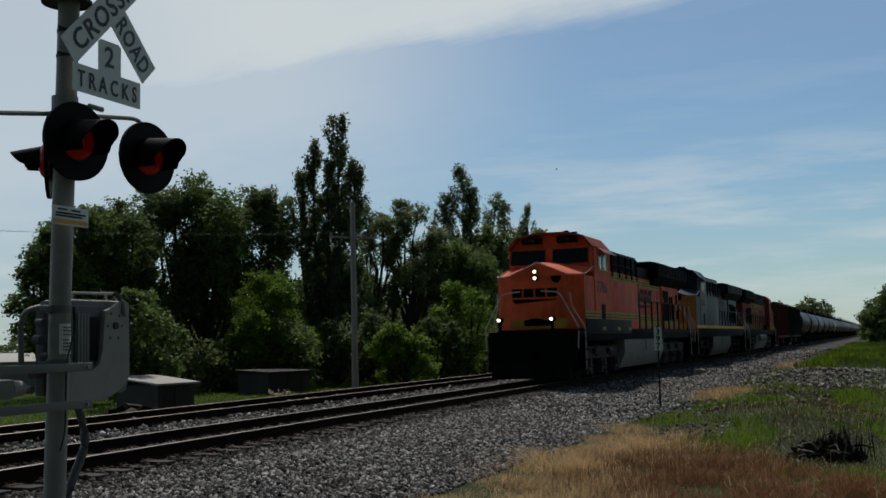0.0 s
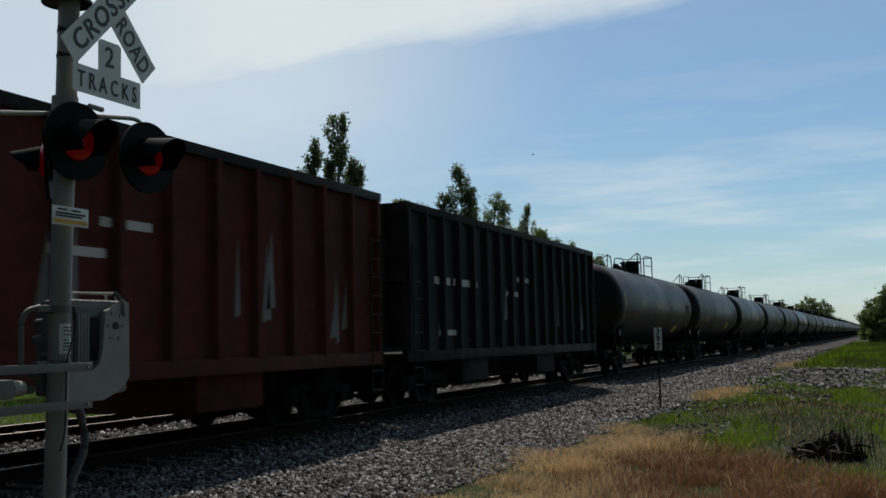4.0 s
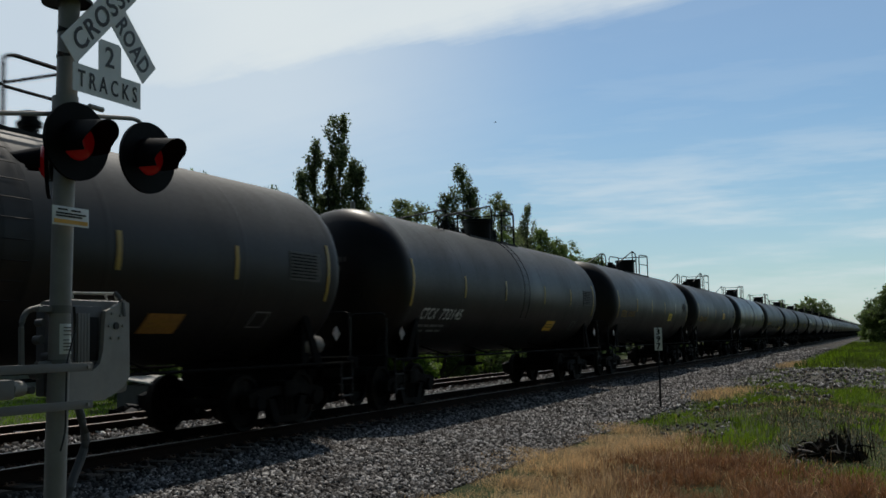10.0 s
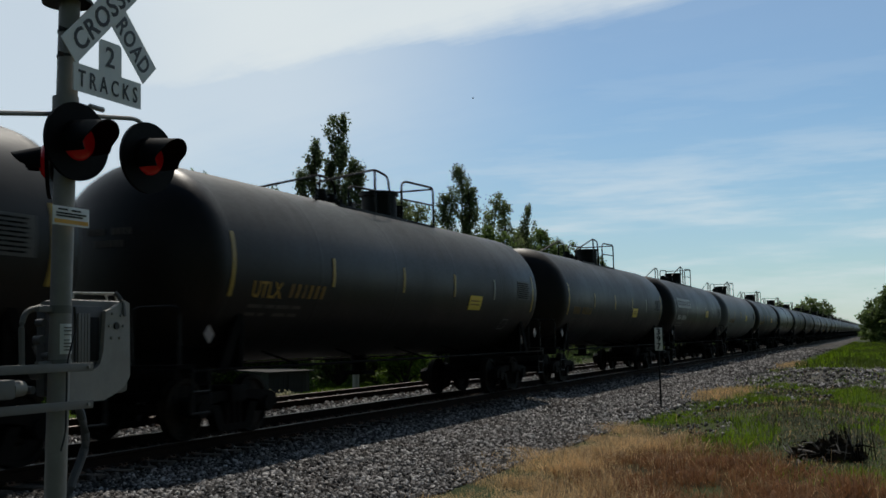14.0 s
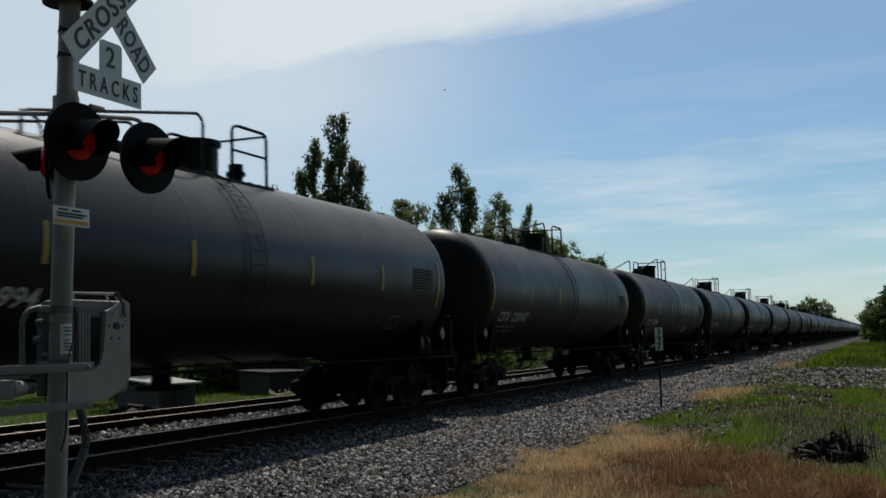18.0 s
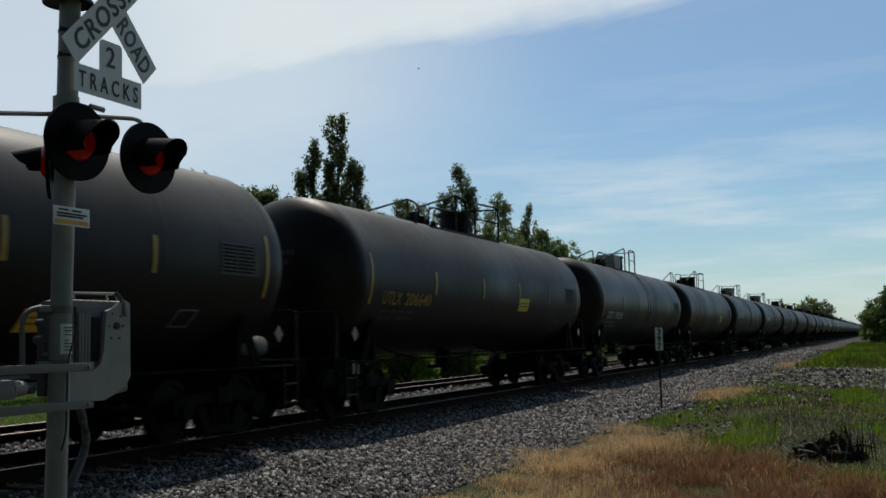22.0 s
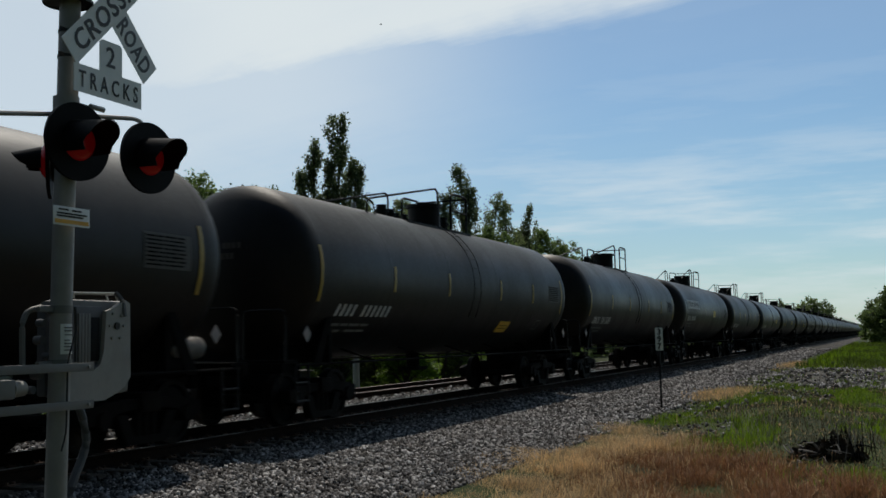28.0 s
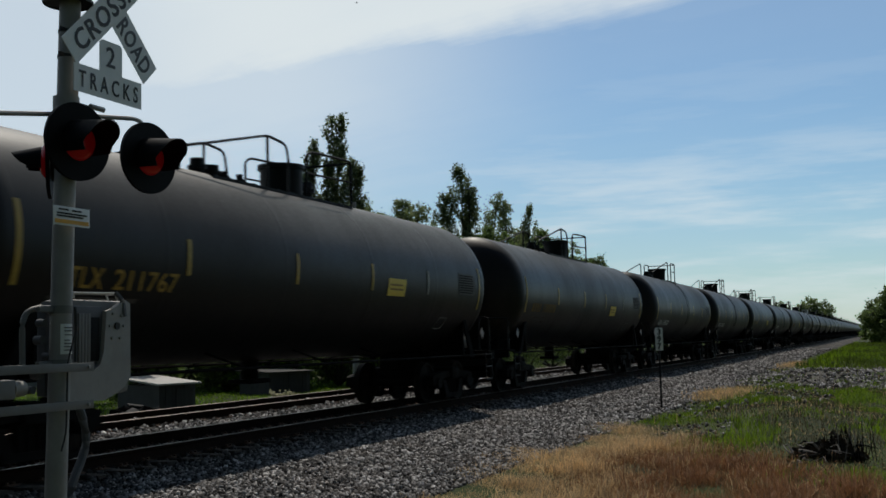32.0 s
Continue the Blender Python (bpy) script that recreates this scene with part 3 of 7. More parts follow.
    if style == "B":
        bm = bmesh.new()
        arc = [radians(66 - 8.5 * i) for i in range(12)]
        round_ = [(-(TANK_R + 0.045) * math.cos(a), TANK_ZC + (TANK_R + 0.045) * math.sin(a)) for a in arc]
        pipe(bm, [(-0.22, y, z) for y, z in round_], 0.009, 5)
        ladder = part("ladder", bm, RAILING, car)
        bm = bmesh.new()
        pipe(bm, [(0.22, y, z) for y, z in round_], 0.009, 5)
        part("ladder_rail", bm, RAILING, ladder)
        rung = bmesh.new()
        pipe(rung, [(-0.22, 0, 0), (0.22, 0, 0)], 0.007, 4)
        me = mesh_of("rung", rung, RAILING)
        for y, z in round_:
            part("rung", me, None, ladder, at=pose(0, y, z))
    bm = bmesh.new()
    lathe_x(bm, [(7.35, 0.0), (7.37, 0.12), (7.45, 0.17), (8.1, 0.17), (8.18, 0.12), (8.2, 0.0)], 1.36, 14, -0.75)
    part("brake_cylinder", bm, CYL_GREY, car, "grey brake cylinder")
    bm = bmesh.new()
    cyl(bm, (-0.3, 0, 0.78), (-0.3, 0, 1.15), 0.16, seg=12)
    box(bm, -0.6, 0.0, -0.25, 0.25, 0.72, 0.80, 0.02)
    part("bottom_outlet", bm, UNDER, car)
    for x, way in ((7.68, 1), (-7.68, -1)):
        bm = bmesh.new()
        s = 0.125
        prism(bm, [(x - s, 1.55), (x, 1.55 - s * 1.1), (x + s, 1.55), (x, 1.55 + s * 1.1)], -1.40, -1.385)
        part("diamond_placard", bm, PLACARD_W, car, "small white and red diamond placard")


# tank cars in the order in which they pass: paint, style, lettering, colour, placard, pale housing, emblem
CONSIST = "UUUUUCCcUUGUUUPWUGCcCCCUBUBBcUCCCPCGU" + "UCCUcUCBUUCcUU"
NUMBERS = {1: "UTLX 211584", 2: "UTLX", 3: "UTLX", 4: "UTLX", 5: "CTCX 732742", 6: "CTCX 733398", 7: "CTCX 733145", 8: "UTLX", 9: "UTLX", 10: "CTCX 732750", 11: "UTLX", 12: "UTLX",
           16: "UTLX", 17: "DBUX 302994", 18: "CITX 220107", 19: "CTCX 733004", 20: "CTCX 733014", 21: "CTCX 733253", 22: "CTCX 733132", 23: "UTLX 206640", 24: "CBTX 740560",
           25: "UTLX", 26: "CBTX 740707", 27: "CBTX 740990", 30: "CTCX 733102", 32: "DBUX 301580", 33: "PROX", 34: "DBUX 301574", 36: "UTLX 211767"}
# placards on the side: o orange, y yellow; along the car and up from the rail
PLACARDS = {0: ("y", 4.12, 1.74), 1: ("y", 3.36, 1.95), 2: ("o", 2.22, 2.54), 3: ("o", 2.13, 2.46), 4: ("y", 2.22, 2.10), 6: ("d", 2.98, 1.74), 7: ("o", 2.88, 1.79), 8: ("y", 2.89, 2.22),
            9: ("o", 2.07, 2.47), 11: ("y", 4.40, 1.86), 12: ("y", 2.83, 2.26), 13: ("y", 2.1, 2.3), 14: ("y", 2.0, 2.5), 15: ("y", 1.79, 2.47), 16: ("o", 1.85, 2.47), 19: ("d", 2.80, 1.72), 20: ("d", 2.75, 1.76),
            21: ("o", 2.76, 1.77), 22: ("o", 2.72, 1.76), 23: ("y", 1.90, 2.29), 25: ("y", 2.92, 2.29), 28: ("d", 2.7, 1.76), 29: ("y", 2.1, 2.3), 30: ("o", 2.69, 1.77), 31: ("o", 2.62, 1.75), 33: ("y", 1.86, 2.54), 35: ("y", 3.33, 2.45), 36: ("y", 2.6, 2.45)}
LETTER_FOOT = {24: 2.05, 26: 2.48, 27: 2.46}
# how far each car's rear end lies from an even spacing
DRIFT = ((0, -0.15), (2, -0.4), (5, -0.2), (9, 0.1), (15, 0.3), (18, 0.42), (22, 0.4), (25, 0.25), (28, 0.0), (31, -0.2), (36, -0.38), (90, -0.4))
FIRST_REAR, PITCH = 150.72, 18.046


def drift(k):
    for (a, da), (b, db) in zip(DRIFT, DRIFT[1:]):
        if k <= b:
            return da + (db - da) * (k - a) / (b - a)
    return DRIFT[-1][1]


train = []          # (thing, place along the track at the start)


def build_tank_cars():
    for k in range(72):
        u = FIRST_REAR + k * PITCH + drift(k) - SHELL
        m = pose(u, TRACK_Y[0], 0)
        far = k >= len(CONSIST)
        kind = "U" if far else CONSIST[k]
        text = NUMBERS.get(k, "")
        hue, px, pz = PLACARDS.get(k, ("y", 2.6, 2.3) if kind == "U" else ("", 0, 0))
        sign = {"y": (PLACARD_Y, px, pz), "o": (PLACARD_O, px, pz), "d": (PLACARD_DIM, px, pz), "": None}[hue]
        foot = LETTER_FOOT.get(k, 2.12 if kind in "UWP" else 1.86)
        if kind == "U":
            car = tank_car(m, TANK_BLACK, "A", text, MARK_Y, STRIP_Y, sign, far=far, seed=k, base=foot, scrawl=k == 11,
                           label="black tank car with gold lettering and a dusty shell" if not far else "distant black tank car on the main track")
        elif kind == "W":
            car = tank_car(m, TANK_GREY, "A", text, MARK_Y, STRIP_Y, sign, seed=k, base=foot, label="grey tank car with gold lettering and a yellow placard")
        elif kind == "G":
            car = tank_car(m, TANK_GLOSS, "B", text, MARK_W, STRIP_Y, sign, seed=k, base=foot, label="glossy blue-black tank car with white lettering")
        elif kind in "Cc":
            car = tank_car(m, TANK_GLOSS if k == 5 else TANK_BLACK, "B", text, MARK_W, STRIP_Y, sign, seed=k, base=foot, label="black tank car with white slanted lettering")
        elif kind == "B":
            car = tank_car(m, TANK_BLACK, "B", text, MARK_W, STRIP_Y, sign, True, seed=k, base=foot, label="black tank car with a pale valve housing on top")
        else:
            car = tank_car(m, TANK_BLACK, "A", text, MARK_W, STRIP_W, sign, logo=True, seed=k, base=foot, label="black tank car with a white block emblem and number")
        train.append((car, u))

# ---- locomotives ----
ORANGE = material("orange_paint", (0.86, 0.125, 0.046), 0.6, spec=0.14, vary=0.22, grain=2.5, stains=0.38, stain=(0.09, 0.03, 0.015), bump=0.04, bump_scale=20)
OLD_ORANGE = material("weathered_orange", (0.38, 0.066, 0.034), 0.75, spec=0.12, vary=0.40, grain=2.0, stains=0.85, stain=(0.085, 0.036, 0.024), bump=0.06, bump_scale=20)
GOLD = material("gold_stripe", (0.58, 0.33, 0.055), 0.6, spec=0.12, vary=0.35, grain=4, stains=0.55, stain=(0.12, 0.066, 0.028))
SILL_GOLD = material("gold_sill_stripe", (0.85, 0.44, 0.05), 0.55, spec=0.15, vary=0.2, grain=5, stains=0.3, stain=(0.25, 0.12, 0.03))
OLD_GOLD = material("weathered_gold_stripe", (0.46, 0.25, 0.035), 0.75, spec=0.1, vary=0.40, grain=3, stains=0.75, stain=(0.075, 0.042, 0.026))
LOCO_BLACK = material("loco_black", (0.0038, 0.0038, 0.0042), 0.75, spec=0.06, vary=0.35, grain=4, stains=0.35, stain=(0.02, 0.017, 0.015))
LOCO_GREY = material("loco_dark_grey", (0.018, 0.018, 0.0185), 0.7, spec=0.1, vary=0.25, grain=4, stains=0.45, stain=(0.04, 0.035, 0.03))
BLUE = material("dark_blue_paint", (0.021, 0.033, 0.056), 0.52, spec=0.19, vary=0.2, grain=3, stains=0.3, stain=(0.05, 0.055, 0.06), bump=0.03, bump_scale=18)
YELLOW = material("yellow_nose", (0.42, 0.17, 0.012), 0.5, vary=0.15, grain=4, stains=0.3, stain=(0.2, 0.1, 0.02))
FUEL = material("fuel_tank_grey", (0.22, 0.215, 0.205), 0.65, vary=0.3, grain=2, stains=0.5, stain=(0.10, 0.085, 0.07), bump=0.1)
FUEL_DARK = material("fuel_tank_dark", (0.036, 0.033, 0.031), 0.65, vary=0.3, grain=2, stains=0.5, stain=(0.05, 0.045, 0.04), bump=0.1)
FUEL_OLD = material("fuel_tank_stained", (0.15, 0.14, 0.125), 0.7, vary=0.35, grain=2, stains=0.6, stain=(0.06, 0.048, 0.038), bump=0.1)
CAB_GLASS = glass("cab_glass")
ROOF_PALE = material("cab_roof_edge", (0.42, 0.34, 0.30), 0.4, vary=0.2, grain=6, stains=0.3)
HANDRAIL = material("pale_handrail", (0.55, 0.54, 0.50), 0.5, vary=0.15, grain=20, stains=0.2)
HEADLIGHT = glowing("headlight", (1.0, 0.90, 0.74), 7.0)
LENS_OFF = glass("lamp_lens", (0.35, 0.34, 0.30), 0.15)
RED_DOOR = material("red_door", (0.30, 0.05, 0.02), 0.6, vary=0.2, grain=4, stains=0.4, stain=(0.1, 0.03, 0.02))
TAN = material("number_tan", (0.10, 0.05, 0.02), 0.6)
NUMBER_BRONZE = material("number_bronze", (0.34, 0.145, 0.048), 0.65, spec=0.2, vary=0.3, grain=6)
BRONZE = material("faded_bronze", (0.085, 0.056, 0.036), 0.7, spec=0.2, vary=0.45, grain=6, stains=0.6, stain=(0.03, 0.028, 0.028))
EMBLEM_WORN = material("sooty_emblem", (0.060, 0.036, 0.026), 0.75, spec=0.1, vary=0.5, grain=5, stains=0.7, stain=(0.20, 0.062, 0.036))


def six_wheel_truck(parent, x, paint):
    """A three-axle locomotive truck with its side frames and pedestals."""
    for k in (-1.98, 0.0, 1.98):
        wheelset(parent, x + k, 0.533)
    for side in (-1, 1):
        bm = bmesh.new()
        prism(bm, [(-2.75, 0.78), (-2.75, 1.02), (-2.3, 1.08), (2.3, 1.08), (2.75, 1.02), (2.75, 0.78), (2.3, 0.68), (-2.3, 0.68)], -0.1, 0.1)
        for k in (-1.98, 0.0, 1.98):
            prism(bm, [(k - 0.34, 0.72), (k + 0.34, 0.72), (k + 0.26, 0.42), (k + 0.40, 0.18), (k + 0.20, 0.16), (k + 0.14, 0.30), (k - 0.14, 0.30), (k - 0.20, 0.16), (k - 0.40, 0.18), (k - 0.26, 0.42)], -0.12, 0.12)
            cyl(bm, (k, -0.18, 0.53), (k, 0.14, 0.53), 0.15, seg=12)
        for k in (-1.0, 1.0):
            cyl(bm, (k, side * 0.04, 0.72), (k, side * 0.04, 1.15), 0.13, seg=10)
        part("side_frame", bm, paint, parent, at=pose(x, side * 1.12, 0))
        for k in (-1.55, 0.45):
            bm = bmesh.new()
            cyl(bm, (x + k, side * 1.26, 0.92), (x + k + 0.45, side * 1.26, 0.92), 0.11, seg=10)
            part("brake_cylinder", bm, paint, parent)
    # one black block for motors and the shade around them, added to stop daylight
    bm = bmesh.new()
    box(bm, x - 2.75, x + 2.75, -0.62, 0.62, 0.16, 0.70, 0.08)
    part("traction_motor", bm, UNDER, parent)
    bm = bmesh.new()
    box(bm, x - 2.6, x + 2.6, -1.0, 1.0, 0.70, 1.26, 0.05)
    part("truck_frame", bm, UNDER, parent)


def lamp_post(x, y):
    """A short bracket that carries a lamp over the deck."""
    bm = bmesh.new()
    box(bm, x - 0.04, x + 0.04, y - 0.04, y + 0.04, 1.58, 1.95, 0.01)
    return bm


def locomotive(m, hull, stripe, nose, fuel_mat, truck_mat, number, label, emblem, lit, old=False):
    """A six-axle road diesel, 22.3 m long; its nose points along -x in its own space."""
    root = thing("locomotive", m, label, "locomotive", "locomotives of the freight train")
    blue = hull is BLUE
    upper = BLUE if blue else LOCO_GREY

    def slab(name, x0, x1, y0, y1, z0, z1, mat, bevel=0.0, label="", parent=None):
        b = bmesh.new()
        box(b, x0, x1, y0, y1, z0, z1, bevel)
        return part(name, b, mat, parent or root, label)

    rail_mat = RAILING
    slab("frame", -11.06 if not old else -10.7, 10.4, -1.48, 1.48, 1.28, 1.60, LOCO_BLACK, 0.02)
    cab0, cab1 = (-8.80, -6.44) if not old else (-8.1, -5.95)      # cab from front to rear
    nf = -10.0 if not old else -9.45                              # front corner of the nose
    wide1 = -1.9 if not old else -5.95                            # end of the full-width body
    for s in (-1, 1):
        slab("side_sill", nf, 10.3, s * 1.50 - 0.02, s * 1.50 + 0.02, 1.47, 1.68 if not blue else 1.74, LOCO_BLACK, 0.005)
        if not old and not blue:
            slab("step_panel", nf, -3.4, s * 1.505 - 0.02, s * 1.505 + 0.02, 1.50, 2.0, LOCO_GREY, 0.01)
            for x in (-7.9, -5.7, -3.9):
                slab("reflector", x, x + 0.42, s * 1.53 - 0.004, s * 1.53 + 0.004, 1.62, 1.74, GOLD)
    # nose with a sloping top
    ntop = 3.42 if not old else 2.95
    fr = nf - 0.28                                                # flat of the nose
    bm = bmesh.new()
    back = nf + 0.03 if blue else cab0 + 0.1
    prism(bm, [(fr, -1.0), (fr, 1.0), (nf, 1.48), (back, 1.48), (back, -1.48), (nf, -1.48)], 1.68, ntop, "xy")
    part("nose", bm, nose, root)
    if blue:
        slab("nose_rear", back, cab0 + 0.1, -1.485, 1.485, 1.68, ntop, hull)
    bm = bmesh.new()
    zs = 3.74 if not old else 3.40
    v = [bm.verts.new(p) for p in ((fr - 0.04, -1.02, ntop), (fr - 0.04, 1.02, ntop), (nf - 0.02, 1.5, ntop), (cab0, 1.5, zs), (cab0, -1.5, zs), (nf - 0.02, -1.5, ntop), (fr - 0.04, 0, ntop + (0.44 if not old else 0.34)), (cab0, 0, zs + 0.26))]
    for f in ((0, 1, 6), (1, 2, 6), (2, 3, 7, 6), (5, 0, 6), (4, 5, 6, 7), (3, 4, 7), (5, 4, 3, 2, 1, 0)):
        bm.faces.new([v[i] for i in f])
    part("nose_top", bm, nose if not blue else BLUE, root)
    for s in (-1, 1):
        bm = bmesh.new()
        pipe(bm, [(fr - 0.05, s * 0.02, ntop + (0.46 if not old else 0.36)), (fr - 0.06, s * 1.02, ntop + 0.02), (nf - 0.03, s * 1.51, ntop + 0.02), (cab0, s * 1.51, zs + 0.02)], 0.02, 5)
        part("nose_trim", bm, ROOF_PALE, root, "pale trim along the edge of the nose")
    # stripe band and its dark notch low on the nose
    slab("nose_band", fr - 0.012, fr + 0.01, -0.98, 0.98, 1.72, 2.02, stripe)
    bm = bmesh.new()
    prism(bm, [(-0.42, 1.80), (0.5, 1.80), (0.5, 1.98), (0.1, 2.06), (-0.42, 1.94)], fr - 0.03, fr - 0.012, "yz")
    part("nose_notch", bm, LOCO_BLACK, root)
    # cab
    eave, hip, top = (4.18, 4.52, 4.68) if old else (4.40, 4.78, 4.93)
    bm = bmesh.new()
    prism(bm, [(-1.5, 1.68), (1.5, 1.68), (1.5, eave), (1.18, hip), (0.55, top), (-0.55, top), (-1.18, hip), (-1.5, eave)], cab0 + 0.12, cab1, "yz")
    part("cab", bm, hull, root)
    bm = bmesh.new()
    prism(bm, [(1.53, eave + 0.04), (1.2, hip + 0.05), (0.55, top + 0.05), (-0.55, top + 0.05), (-1.2, hip + 0.05), (-1.53, eave + 0.04), (-1.44, eave + 0.02), (-1.14, hip - 0.01), (-0.53, top - 0.02), (0.53, top - 0.02), (1.14, hip - 0.01), (1.44, eave + 0.02)], cab0 - 0.15, cab1 + 0.03, "yz")
    part("cab_roof", bm, OLD_ORANGE if not blue else BLUE, root)
    sill, head = (3.48, 4.10) if old else (3.90, 4.40)
    bm = bmesh.new()
    v = [bm.verts.new(p) for p in ((cab0 + 0.13, -1.47, sill - 0.30), (cab0 + 0.13, 1.47, sill - 0.30), (cab0 + 0.13, 1.47, eave + 0.02), (cab0 + 0.13, -1.47, eave + 0.02), (cab0 - 0.18, -1.42, sill - 0.32), (cab0 - 0.18, 1.42, sill - 0.32), (cab0 - 0.06, 1.40, eave + 0.03), (cab0 - 0.06, -1.40, eave + 0.03))]
    for f in ((0, 1, 2, 3), (4, 5, 6, 7), (0, 1, 5, 4), (2, 3, 7, 6), (0, 3, 7, 4), (1, 2, 6, 5)):
        bm.faces.new([v[i] for i in f])
    part("windshield_wall", bm, hull, root)
    for y0, y1 in ((-1.36, -0.13), (0.13, 1.36)):
        bm = bmesh.new()
        bm.faces.new([bm.verts.new(p) for p in ((cab0 - 0.185, y0, sill), (cab0 - 0.185, y1, sill), (cab0 - 0.085, y1, head), (cab0 - 0.085, y0, head))])
        bmesh.ops.solidify(bm, geom=bm.faces[:], thickness=0.02)
        part("windshield", bm, CAB_GLASS, root)
        bm = bmesh.new()
        pipe(bm, [(cab0 - 0.20, (y0 + y1) / 2, sill - 0.03), (cab0 - 0.17, (y0 + y1) / 2 + 0.35, sill + 0.22)], 0.012, 5)
        part("wiper", bm, LOCO_BLACK, root)
    for y in (-0.62, 0.62):
        board = slab("number_board", cab0 - 0.15, cab0 + 0.2, y - 0.33, y + 0.33, hip - 0.16, hip + 0.06, LOCO_BLACK, 0.02)
        bm = letters(number, 0.20, 0.004, 1.0)
        bmesh.ops.scale(bm, vec=(0.9, 1, 1), verts=bm.verts)
        part("number", place(bm, Matrix.Translation((cab0 - 0.156, y + 0.24, hip - 0.12)) @ Matrix(((0, 0, -1, 0), (-1, 0, 0, 0), (0, 1, 0, 0), (0, 0, 0, 1)))), MARK_FAINT if not blue else MARK_DIM, board)
    for s in (-1, 1):
        bm = letters(number, 0.56, 0.006, 1.0, 0.05, 0.008)
        wide = max(v.co.x for v in bm.verts)
        bmesh.ops.scale(bm, vec=(1.36 / wide, 1, 1), verts=bm.verts)
        x = -8.43 if not old else -8.0
        mm = Matrix.Translation((x, -1.506, 2.90)) @ FACING if s < 0 else Matrix.Translation((x + 1.36, 1.506, 2.90)) @ pose(0, 0, 0, 0, 0, 180) @ FACING
        part("number", place(bm, mm), TAN if not blue else NUMBER_BRONZE, root, "fleet number under the cab window")
        for x0, x1 in (((-8.16, -7.66), (-7.58, -7.0)) if not old else ((-7.85, -7.15), (-7.05, -6.25))):
            win = slab("side_window", x0, x1, s * 1.505 - 0.012, s * 1.505 + 0.012, 3.72, 4.24 if not old else 4.2, CAB_GLASS, 0.01)
            for a in ((x0 - 0.04, x0, 3.68, 4.24), (x1, x1 + 0.04, 3.68, 4.24), (x0, x1, 3.68, 3.72)):
                slab("window_frame", a[0], a[1], s * 1.51 - 0.02, s * 1.51 + 0.02, a[2], a[3], HANDRAIL if not old else hull, parent=win)
        if not old:
            bm = bmesh.new()
            v = [bm.verts.new(p) for p in ((-8.25, s * 1.46, 4.50), (-6.42, s * 1.46, 4.50), (-6.42, s * 1.76, 4.24), (-8.25, s * 1.76, 4.24))]
            bm.faces.new(v)
            bmesh.ops.solidify(bm, geom=bm.faces[:], thickness=0.025)
            part("awning", bm, ROOF_PALE if not blue else BLUE, root, "pale sun awning over the cab window")
            slab("battery_door", -7.86, -7.36, s * 1.512 - 0.012, s * 1.512 + 0.012, 1.94, 2.51, LOCO_BLACK, 0.02)
        else:
            slab("cab_door", -5.90, -4.45, s * 1.135 - 0.03, s * 1.135 + 0.012, 2.30, 3.95, RED_DOOR, 0.01)
            slab("battery_box", -4.9, -3.6, s * 1.34 - 0.12, s * 1.34 + 0.12, 1.62, 2.05, LOCO_BLACK, 0.02)
    # bodies behind the cab
    if not old:
        slab("equipment_cabin", cab1, wide1, -1.49, 1.49, 1.66, 3.72, hull, 0.01)
        slab("brake_grid_house", cab1, wide1, -1.47, 1.47, 3.72, 4.48 if not blue else 4.58, upper, 0.08)
        for s in (-1, 1):
            for x in (-6.2, -5.05, -3.95, -3.0, -2.1):
                slab("grille_post", x - 0.06, x + 0.06, s * 1.49 - 0.05, s * 1.49 + 0.05, 3.55, 4.36, LOCO_BLACK, 0.02)
            for x0, x1 in ((-6.05, -5.2), (-4.85, -4.1), (-3.75, -3.15)):
                slab("grille", x0, x1, s * 1.475 - 0.01, s * 1.475 + 0.01, 3.82, 4.36, UNDER, 0.01)
            bm = bmesh.new()
            pipe(bm, [(-6.3, s * 1.56, 3.98), (-2.0, s * 1.56, 3.98)], 0.018)
            part("grab_rail", bm, LOCO_GREY, root)
            bm = bmesh.new()
            pipe(bm, [(-2.0, s * 1.5, 4.3), (-1.6, s * 1.42, 3.6), (-1.5, s * 1.42, 2.7)], 0.025)
            part("drain_pipe", bm, LOCO_BLACK, root)
    h0 = wide1
    rear = 9.9 if old else 8.75                                   # rear end of the hood
    slab("engine_hood", h0, 4.6, -1.12, 1.12, 1.66, 3.80, hull)
    slab("hood_top", h0, 4.6, -1.08, 1.08, 3.80, 4.30 if not old else 4.22, upper, 0.12)
    slab("radiator_cab", 4.58, rear, -1.18, 1.18, 1.66, 3.72, hull)
    if old:
        slab("brake_grid_house", -5.15, 2.3, -1.16, 1.16, 3.78, 4.60, LOCO_BLACK, 0.06)
        for s in (-1, 1):
            for x0, x1 in ((-3.0, -2.1), (-1.6, 0.2)):
                slab("grille", x0, x1, s * 1.165 - 0.01, s * 1.165 + 0.01, 4.18, 4.5, UNDER)
